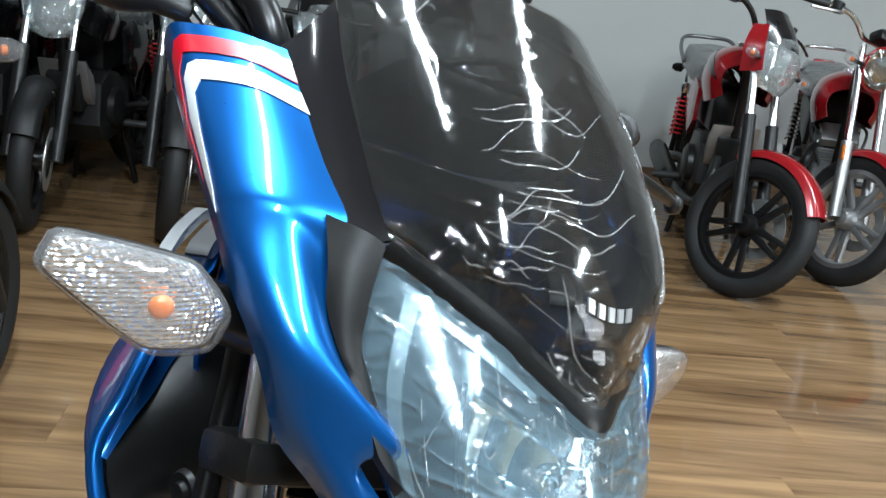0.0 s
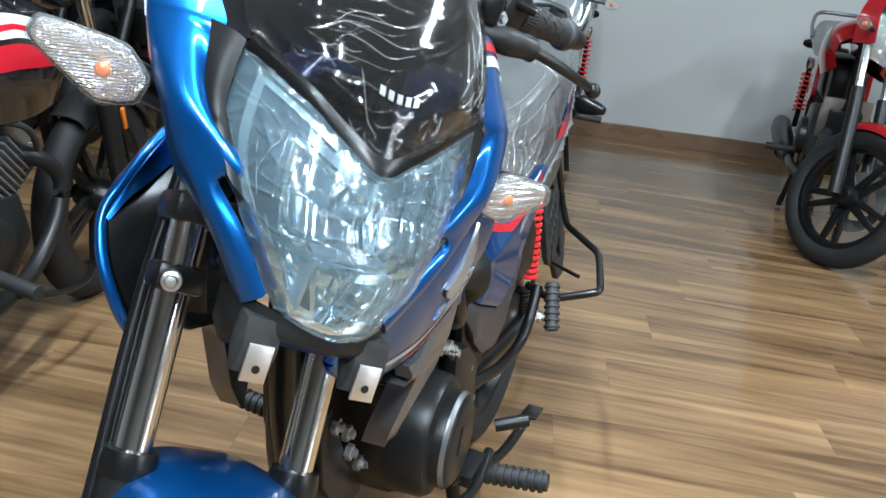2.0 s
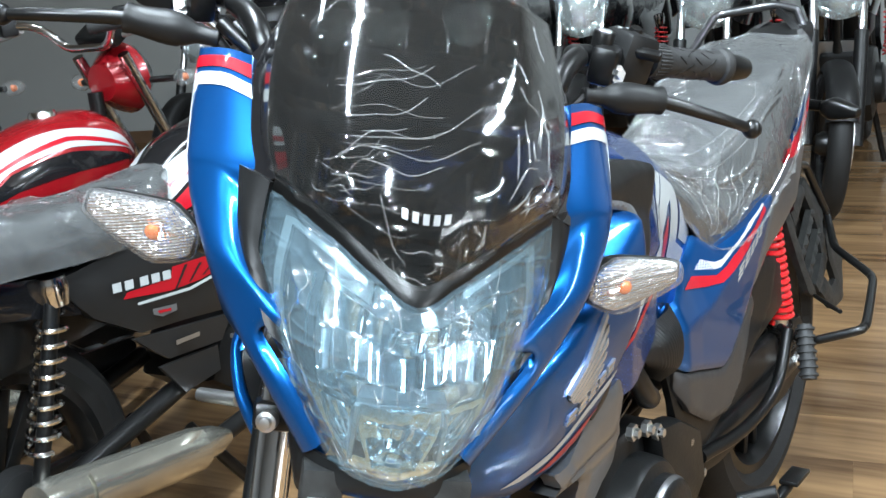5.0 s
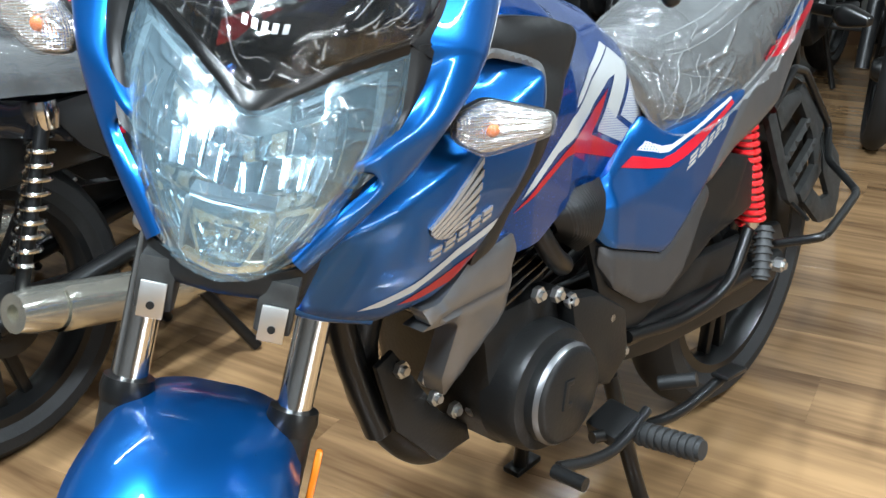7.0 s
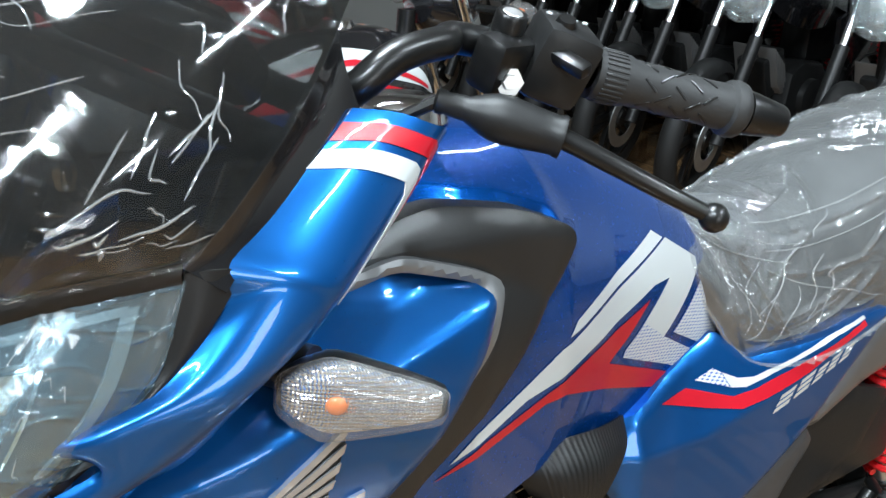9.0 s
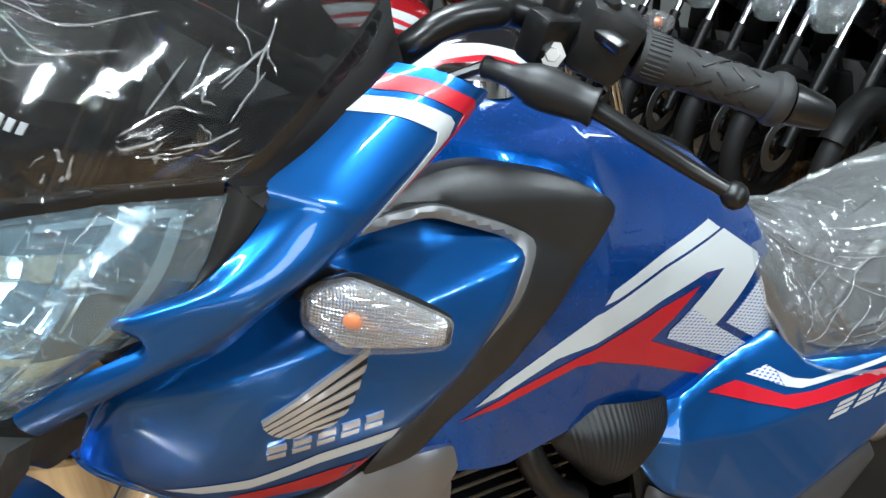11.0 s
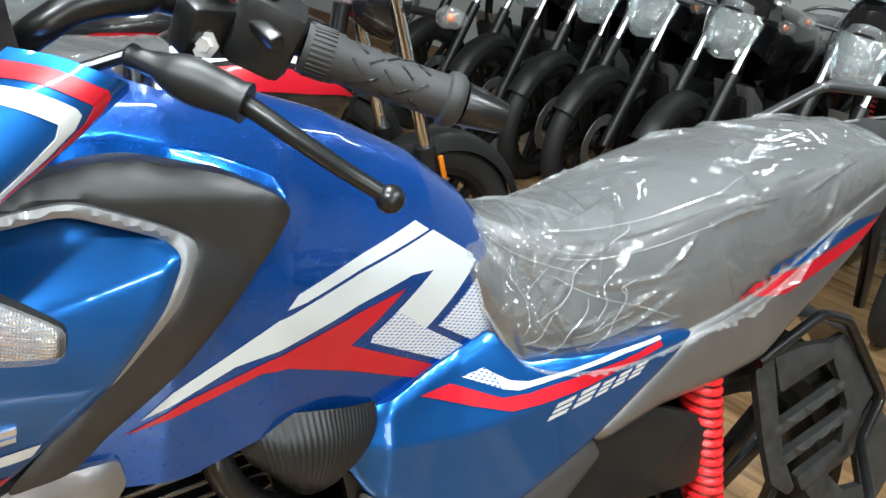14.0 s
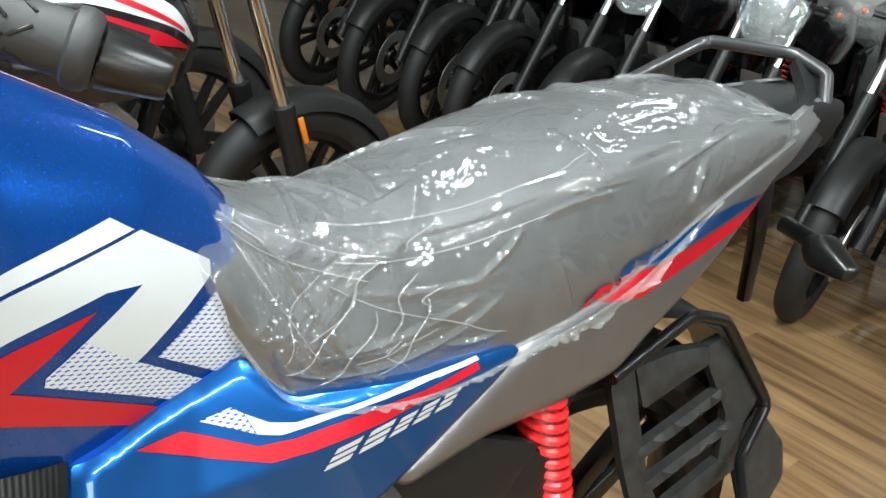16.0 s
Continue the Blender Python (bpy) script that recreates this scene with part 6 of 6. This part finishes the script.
            p("badge_stripe", panel([(0.340, 0.534), (0.375, 0.526), (0.374, 0.521), (0.342, 0.528)], flat, 0, 0.02, s, 0.0035), RED, bd)
            low = p("lower_cover", panel([(0.275, 0.502), (0.372, 0.482), (0.545, 0.446), (0.500, 0.404), (0.350, 0.430), (0.322, 0.455)], lambda x, z: 0.128, 0.01, 0.05, s, 0, 0.006), SATIN, root, "dark grey lower side cover")
            p("name_bar", panel([(0.366, 0.452), (0.432, 0.443), (0.434, 0.452), (0.368, 0.461)], lambda x, z: 0.128, 0, 0.02, s, 0.002), STEEL, low)
            p("pivot_cover", panel([(0.325, 0.422), (0.487, 0.398), (0.482, 0.345), (0.375, 0.345), (0.350, 0.385)], lambda x, z: 0.126, 0.01, 0.05, s, 0, 0.006), SATIN, root, "dark grey swing arm cover")
        p("tail_panel", panel([(0.20, 0.70), (0.05, 0.735), (-0.15, 0.80), (-0.30, 0.83), (-0.31, 0.80), (-0.15, 0.70), (0.05, 0.64), (0.18, 0.60)] if cowl else [(0.20, 0.66), (0.05, 0.695), (-0.15, 0.76), (-0.30, 0.79), (-0.31, 0.76), (-0.15, 0.68), (0.05, 0.63), (0.18, 0.59)], lambda x, z: 0.105 + 0.08 * x, 0.02, 0.04, s, 0, 0.005), paint, root, "tail panel")
    g = []
    for k in np.linspace(-35, 62, 7):
        a = radians(90 - k)
        g.append([(1.25 + (0.300 - 0.040 * abs(v) ** 4) * math.cos(a), 0.054 * v, 0.278 + (0.300 - 0.040 * abs(v) ** 4) * math.sin(a)) for v in (-1, -0.7, 0, 0.7, 1)])
    p("mudguard", moved(shell(sheet(g, 16, 12), 0.004), turn), guard_paint, root, "front mudguard")
    p("rear_mudguard", lathe([(0.335, -0.065), (0.345, -0.05), (0.35, 0), (0.345, 0.05), (0.335, 0.065), (0.342, 0)], (0, 0, 0.30), (0, 1, 0), 24, (165, 300)), PLASTIC, root, "black rear mudguard")
    # lamp
    dip = Matrix.Translation((0, 0, -lamp_dip))
    if cowl:
        net = mirrored([[(1.07, 0, 0.985), (1.06, 0.05, 0.975), (1.01, 0.095, 0.955)], [(1.115, 0, 0.90), (1.10, 0.06, 0.90), (1.03, 0.115, 0.895)], [(1.125, 0, 0.83), (1.11, 0.05, 0.83), (1.05, 0.10, 0.83)], [(1.10, 0, 0.765), (1.09, 0.036, 0.77), (1.05, 0.07, 0.775)]])
        sc = mirrored([[(1.095, 0, 0.945), (1.08, 0.05, 0.945), (1.015, 0.105, 0.945)], [(1.04, 0, 1.01), (1.03, 0.05, 1.008), (0.985, 0.10, 1.0)], [(0.97, 0, 1.075), (0.965, 0.045, 1.07), (0.935, 0.085, 1.055)]])
        p("screen", moved(shell(sheet(sc, 12, 18), 0.004), turn @ dip), GLOSSBLACK, root, "black fly screen")
        for s in (1, -1):
            w = [[(1.00, 0.10 * s, 1.00), (0.95, 0.125 * s, 0.985)], [(1.035, 0.117 * s, 0.92), (0.96, 0.14 * s, 0.90)], [(1.06, 0.10 * s, 0.83), (0.98, 0.12 * s, 0.80)]]
            p("cowl_side", moved(shell(sheet(w, 10, 6), 0.006), turn @ dip), paint, root, "lamp cowl side")
    else:
        net = mirrored([[(1.06, 0, 0.965), (1.055, 0.04, 0.958), (1.03, 0.075, 0.935)], [(1.09, 0, 0.91), (1.08, 0.055, 0.905), (1.04, 0.095, 0.895)], [(1.09, 0, 0.85), (1.08, 0.05, 0.85), (1.04, 0.088, 0.85)], [(1.06, 0, 0.80), (1.055, 0.03, 0.803), (1.03, 0.055, 0.815)]])
        p("lamp_shell", lathe([(0.0, -0.09), (0.05, -0.08), (0.085, -0.03), (0.098, 0.0), (0.085, 0.0)], (1.03, 0, 0.88), (1, 0, 0), 24), paint, root, "headlamp shell", True)
    hl = p("headlamp", moved(shell(sheet(net, 16, 22), 0.003), turn @ dip), FILM_ROW if cowl else LENS, root, "clear headlamp under film" if cowl else "clear headlamp")
    back = sheet(net, 14, 18)
    for i in range(14):
        for j in range(18):
            u, v = (i - 6.5) / 6.5, (j - 8.5) / 8.5
            back[i, j] += (-0.012 - 0.05 * max(0.0, 1 - u * u - v * v) ** 0.5, 0, 0)
    p("reflector_bowl", moved(shell(back, 0.002), turn @ dip), MIRROR, hl)
    p("instrument_panel", block((0.07, 0.14, 0.05), (0.985, 0, 1.0), 0.015, (0, -30, 0)), PLASTIC, root, "instrument panel", True)
    # tank, seat, engine
    sink = 0.0 if cowl else 0.075
    tk = [[(x, y, z) for y, z in [(w * 0.85, lo), (w, lo + 0.4 * (hi - lo)), (w * 0.85, lo + 0.78 * (hi - lo)), (w * 0.4, hi - 0.008), (0, hi), (-w * 0.4, hi - 0.008), (-w * 0.85, lo + 0.78 * (hi - lo)), (-w, lo + 0.4 * (hi - lo)), (-w * 0.85, lo)]]
          for x, w, lo, hi in [(x, w, lo - sink, hi - sink) for x, w, lo, hi in ((0.47, 0.06, 0.70, 0.80), (0.54, 0.105, 0.68, 0.855), (0.64, 0.135, 0.67, 0.895), (0.76, 0.145, 0.67, 0.91), (0.86, 0.135, 0.69, 0.90), (0.92, 0.10, 0.72, 0.85))]]
    tn = p("fuel_tank", shell(sheet(tk, 26, 36), 0.004), paint, root, "painted fuel tank")
    big = sheet(tk, 80, 160)
    bn = grid_normals(big)
    bn = bn if bn[40, 80][2] > 0 else -bn
    BANDS = ([(0.02, 0.20, 0.40), (0.2, 0.24, 0.37), (0.5, 0.22, 0.31), (0.8, 0.16, 0.21), (0.95, 0.12, 0.13)], [(0.02, 0.13, 0.18), (0.2, 0.15, 0.225), (0.5, 0.14, 0.205), (0.75, 0.12, 0.15), (0.9, 0.10, 0.105)], [(0.1, 0.265, 0.285), (0.5, 0.245, 0.265), (0.85, 0.15, 0.16)])
    for s in (0, 1):
        for k, mat in enumerate(list(stripes) + ([RED] if len(stripes) > 1 else [])):
            rows = []
            b = np.array(BANDS[k])
            for u in np.linspace(b[0, 0], b[-1, 0], 40):
                v0, v1 = np.interp(u, b[:, 0], b[:, 1]), np.interp(u, b[:, 0], b[:, 2])
                line = []
                for f in range(7):
                    v = v0 + (v1 - v0) * f / 6
                    v = 1 - v if s else v
                    a, c = int(u * 78), int(v * 158)
                    fu, fv = u * 78 - a, v * 158 - c
                    q = (big[a, c] * (1 - fu) + big[a + 1, c] * fu) * (1 - fv) + (big[a, c + 1] * (1 - fu) + big[a + 1, c + 1] * fu) * fv
                    line.append(q + bn[a, c] * (0.0015 + 0.0008 * (k == 2)))
                rows.append(line)
            p("tank_stripe", shell(np.array(rows), 0), mat, tn)
    p("fuel_cap", lathe([(0, 0.01), (0.03, 0.01), (0.036, 0.0), (0.036, -0.01), (0, -0.01)], (0.74, 0, 0.912 - sink), (0, 0, 1), 18), CHROME, tn)
    st = [[(x, y, z) for y, z in [(w, lo), (w * 1.0, (lo + hi) / 2), (w * 0.8, hi - 0.005), (0, hi), (-w * 0.8, hi - 0.005), (-w, (lo + hi) / 2), (-w, lo)]]
          for x, w, lo, hi in [(x, w, lo - 0.5 * sink, hi - 0.5 * sink) for x, w, lo, hi in ((0.52, 0.05, 0.77, 0.81), (0.42, 0.10, 0.72, 0.795), (0.28, 0.125, 0.71, 0.80), (0.08, 0.13, 0.735, 0.825), (-0.12, 0.12, 0.76, 0.845), (-0.24, 0.09, 0.785, 0.845), (-0.28, 0.05, 0.80, 0.83))]]
    sg = sheet(st, 30, 26)
    p("seat", shell(sg, 0.006), VINYL, root, "black vinyl dual seat")
    if wrapped:
        wr = sheet(st, 90, 80)
        nn = grid_normals(wr)
        nn = nn if nn[45, 40][2] > 0 else -nn
        for i in range(90):
            for j in range(80):
                q = Vector(wr[i, j])
                wr[i, j] += nn[i, j] * (0.003 + 0.007 * max(0, 1 - abs(noise.noise(Vector((q.x * 12 + q.z * 9, q.y * 9, q.x * 4)))) * 6) + 0.004 * noise.noise(q * 9))
        p("seat_film", shell(wr, 0), FILM_SEAT, root, "clear packing film on the seat")
    p("grab_rail", tube([(0.02, 0.14, 0.77), (-0.18, 0.14, 0.83), (-0.30, 0.11, 0.875), (-0.34, 0, 0.88), (-0.30, -0.11, 0.875), (-0.18, -0.14, 0.83), (0.02, -0.14, 0.77)], 0.010, 40, 10), CHROME if not cowl else GREY, root, "grab rail")
    p("tail_lamp", block((0.06, 0.12, 0.06), (-0.30, 0, 0.79), 0.015), REDPAINT, root, "red tail lamp")
    p("plate_hanger", block((0.05, 0.15, 0.20), (-0.32, 0, 0.62), 0.012, (0, 22, 0)), PLASTIC, root, "black plastic plate hanger")
    if cowl:
        p("crankcase", prism([(0.80, 0.50), (0.72, 0.54), (0.58, 0.53), (0.48, 0.44), (0.47, 0.32), (0.55, 0.26), (0.74, 0.25), (0.82, 0.33)], -0.12, 0.12, 0.02), ENGINE, root, "black engine")
        for s in (1, -1):
            p("engine_cover", lathe([(0, 0.03), (0.06, 0.03), (0.08, 0.02), (0.085, -0.02), (0, -0.02)], (0.66, 0.125 * s, 0.39), (0, s, 0), 28), ENGINE, root, "round engine cover")
        for k in range(6):
            p("fin", block((0.17, 0.19, 0.007), (0.80 + 0.016 * k, 0, 0.46 + 0.012 * k), 0.002, (0, -68, 0)), ALLOY, root)
        p("cylinder", block((0.14, 0.13, 0.17), (0.83, 0, 0.49), 0.012, (0, 22, 0)), ENGINE, root, "black cylinder")
    else:
        up = Vector((0.643, 0, 0.766))
        p("crankcase", prism([(0.74, 0.43), (0.62, 0.44), (0.52, 0.40), (0.47, 0.32), (0.55, 0.25), (0.72, 0.24), (0.79, 0.32)], -0.105, 0.105, 0.02), ENGINE, root, "black engine")
        for s in (1, -1):
            cv = p("engine_cover", lathe([(0, 0.024), (0.055, 0.024), (0.072, 0.014), (0.078, -0.02), (0, -0.02)], (0.61, 0.112 * s, 0.335), (0, s, 0), 28), ENGINE, root, "round engine cover")
            for k in range(6):
                a = k * math.pi / 3 + 0.3
                p("cover_bolt", lathe([(0, 0.006), (0.005, 0.006), (0.006, 0), (0, -0.004)], (0.61 + 0.082 * math.cos(a), 0.104 * s, 0.335 + 0.082 * math.sin(a)), (0, s, 0), 6), STEEL, cv, "", False, False)
            p("hose", tube([(0.66, 0.10 * s, 0.60), (0.74, 0.12 * s, 0.57), (0.80, 0.10 * s, 0.50), (0.78, 0.06 * s, 0.42)], 0.007, 20, 8), GRIP, root, "black rubber hose")
        p("cylinder", block((0.085, 0.13, 0.17), Vector((0.665, 0, 0.41)) + up * 0.08, 0.012, (0, 40, 0)), ENGINE, root, "cylinder")
        for k in range(9):
            p("fin", block((0.115, 0.190, 0.0055), Vector((0.670, 0, 0.425)) + up * (0.0155 * k), 0.002, (0, 40, 0)), ALLOY, root, "cast alloy cooling fin")
        hd = p("cylinder_head", block((0.11, 0.16, 0.05), Vector((0.670, 0, 0.425)) + up * 0.165, 0.012, (0, 40, 0)), ALLOY, root, "cast alloy cylinder head")
        for s in (1, -1):
            for k in (-1, 1):
                p("head_bolt", lathe([(0, 0.008), (0.007, 0.008), (0.008, 0), (0, -0.004)], Vector((0.670 + 0.028 * k, 0.082 * s, 0.425 - 0.034 * k)) + up * 0.165, (0, s, 0), 6), STEEL, hd, "", False, False)
    p("frame_tube", tube([(0.92, 0, 0.86), (0.90, 0, 0.60), (0.84, 0, 0.36)], 0.02, 8, 12), PLASTIC, root, "black frame tube")
    p("inner_body", block((0.62, 0.14, 0.20), (0.32, 0, 0.62), 0.03), PLASTIC, root, "black inner frame")
    p("exhaust_pipe", tube([(0.88, -0.05, 0.46), (0.96, -0.08, 0.38), (0.90, -0.11, 0.27), (0.70, -0.14, 0.25), (0.46, -0.15, 0.25)] if cowl else [(0.75, -0.05, 0.50), (0.80, -0.10, 0.495), (0.858, -0.125, 0.435), (0.825, -0.13, 0.345), (0.72, -0.135, 0.262), (0.58, -0.145, 0.235), (0.41, -0.15, 0.232)], 0.021 if cowl else 0.019, 30, 12), ENGINE, root, "black exhaust pipe")
    pipe_at, pipe_way = ((0.50, -0.155, 0.25), (-1, -0.05, 0.12)) if cowl else ((0.42, -0.155, 0.228), (-1, -0.02, 0.26))
    fat, far = (0.046, 0.60) if cowl else (0.042, 0.47)
    sl = p("silencer", lathe([(0, 0), (0.018, 0.0), (fat * 0.8, 0.1 * far), (fat, 0.23 * far), (fat, 0.92 * far), (fat * 0.85, far), (0.016, far), (0.016, far - 0.03), (0, far - 0.03)], pipe_at, pipe_way, 24), silencer, root, "long silencer")
    p("heat_shield", lathe([(fat + 0.005, 0.2 * far), (fat + 0.007, 0.22 * far), (fat + 0.007, 0.8 * far), (fat + 0.005, 0.82 * far), (fat + 0.003, 0.8 * far), (fat + 0.003, 0.22 * far), (fat + 0.005, 0.2 * far)], pipe_at, pipe_way, 18, (150, 330)), silencer, sl, "silencer heat shield")
    if not cowl:
        p("brake_pedal", tube([(0.62, -0.17, 0.25), (0.74, -0.185, 0.215), (0.86, -0.18, 0.20), (0.93, -0.16, 0.205)], 0.008, 20, 8), PLASTIC, root, "black brake pedal")
        p("pillion_peg", tube([(0.40, -0.13, 0.33), (0.39, -0.235, 0.335)], 0.014, 4, 12), STEEL, root, "folded pillion peg")
        p("brake_drum", lathe([(0, 0.02), (0.05, 0.02), (0.072, 0.01), (0.078, -0.02), (0, -0.02)], (0.0, -0.075, 0.30), (0, -1, 0), 28), ENGINE, root, "black rear brake drum")
    return root


# black bikes in a row along the back wall, facing the room
ROW = (0.02, -0.45, -1.0, -1.44, -1.82, -2.2, -2.58, -2.95)
first = commuter("row_motorcycle", "black motorcycle parked close in a row, film on its seat", pose(ROW[0], 3.55 + 1.25, 0, 0, 0, -90), GLOSSBLACK, PLASTIC, 14, True, (), True, ENGINE, SPRING, MATT, "row of black motorcycles", 0.0, 0.065)
for k, x in enumerate(ROW[1:]):
    copy_thing(first, pose(x, 3.50 + 1.25 + 0.02 * math.sin(k * 2.1), 0, 0, 0, -90 + 2.5 * math.sin(k * 1.7)))
# black and red bike beside the blue one, facing the other way
NEXT = commuter("neighbour_motorcycle", "black motorcycle with red and white stripes, seat under thick film", pose(-0.99, 0.79, 0, 0, 0, 91), GLOSSBLACK, PLASTIC, 0, False, (WHITE, RED), True, WRAPPED, CHROME, MATT, "parked motorcycles")
commuter("neighbour_motorcycle", "red motorcycle with white stripes, seat under thick film", pose(-1.58, 0.82, 0, 0, 0, 90), REDPAINT, PLASTIC, 0, False, (WHITE, GLOSSBLACK), True, WRAPPED, CHROME, MATT, "parked motorcycles")
copy_thing(NEXT, pose(-2.20, 0.78, 0, 0, 0, 91))
# red bikes near the back wall
red = commuter("red_motorcycle", "red and black motorcycle facing the room beside the white wall", pose(1.36, 4.77, 0, 0, 0, -97), REDPAINT, PLASTIC, 47, True, (GLOSSBLACK,), True, ENGINE, SPRING, REDPAINT, "red motorcycles")
commuter("red_motorcycle", "red motorcycle with silver cast wheels by the wall", pose(2.04, 5.02, 0, 0, 0, -105), REDPAINT, ALLOY, 40, False, (), True, CHROME, CHROME, REDPAINT, "red motorcycles")


# ---- floor planks: laid along the back wall, joints a millimetre open
def planks():
    long, broad, gap = 1.2, 0.19, 0.0003
    floor = bpy.data.objects["floor"]
    me = bpy.data.meshes.new("plank")
    bm = block((long - gap, broad - gap, 0.004), (0, 0, 0), 0.0001, seg=1)
    bm.to_mesh(me)
    bm.free()
    me.materials.append(FLOOR)
    rest = bmesh.new()
    near = 0
    rows = int(DEEP / broad)
    for r in range(rows):
        y = -(r + 0.5) * broad
        shift = (r * 0.437) % 1.0 * long
        for k in range(-7, 8):
            x = k * long + shift - long / 2
            if abs(x) + long / 2 > WIDE / 2:
                continue
            at = ROOM @ Vector((x, y, 0.0))
            if -1.6 < at.x < 2.4 and -0.2 < at.y < 5.2 and near < 300:
                ob = new("plank", me)
                ob.parent = floor
                ob.matrix_basis = ROOM @ Matrix.Translation((x, y, 0.0))
                near += 1
            else:
                b = block((long - gap, broad - gap, 0.004), (x, y, 0), 0)
                bmesh.ops.transform(b, matrix=ROOM, verts=b.verts)
                tmp = bpy.data.meshes.new("tmp")
                b.to_mesh(tmp)
                rest.from_mesh(tmp)
                bpy.data.meshes.remove(tmp)
                b.free()
    tagged(part("plank_rest", rest, FLOOR, floor, smooth=False), kind="stuff")


planks()
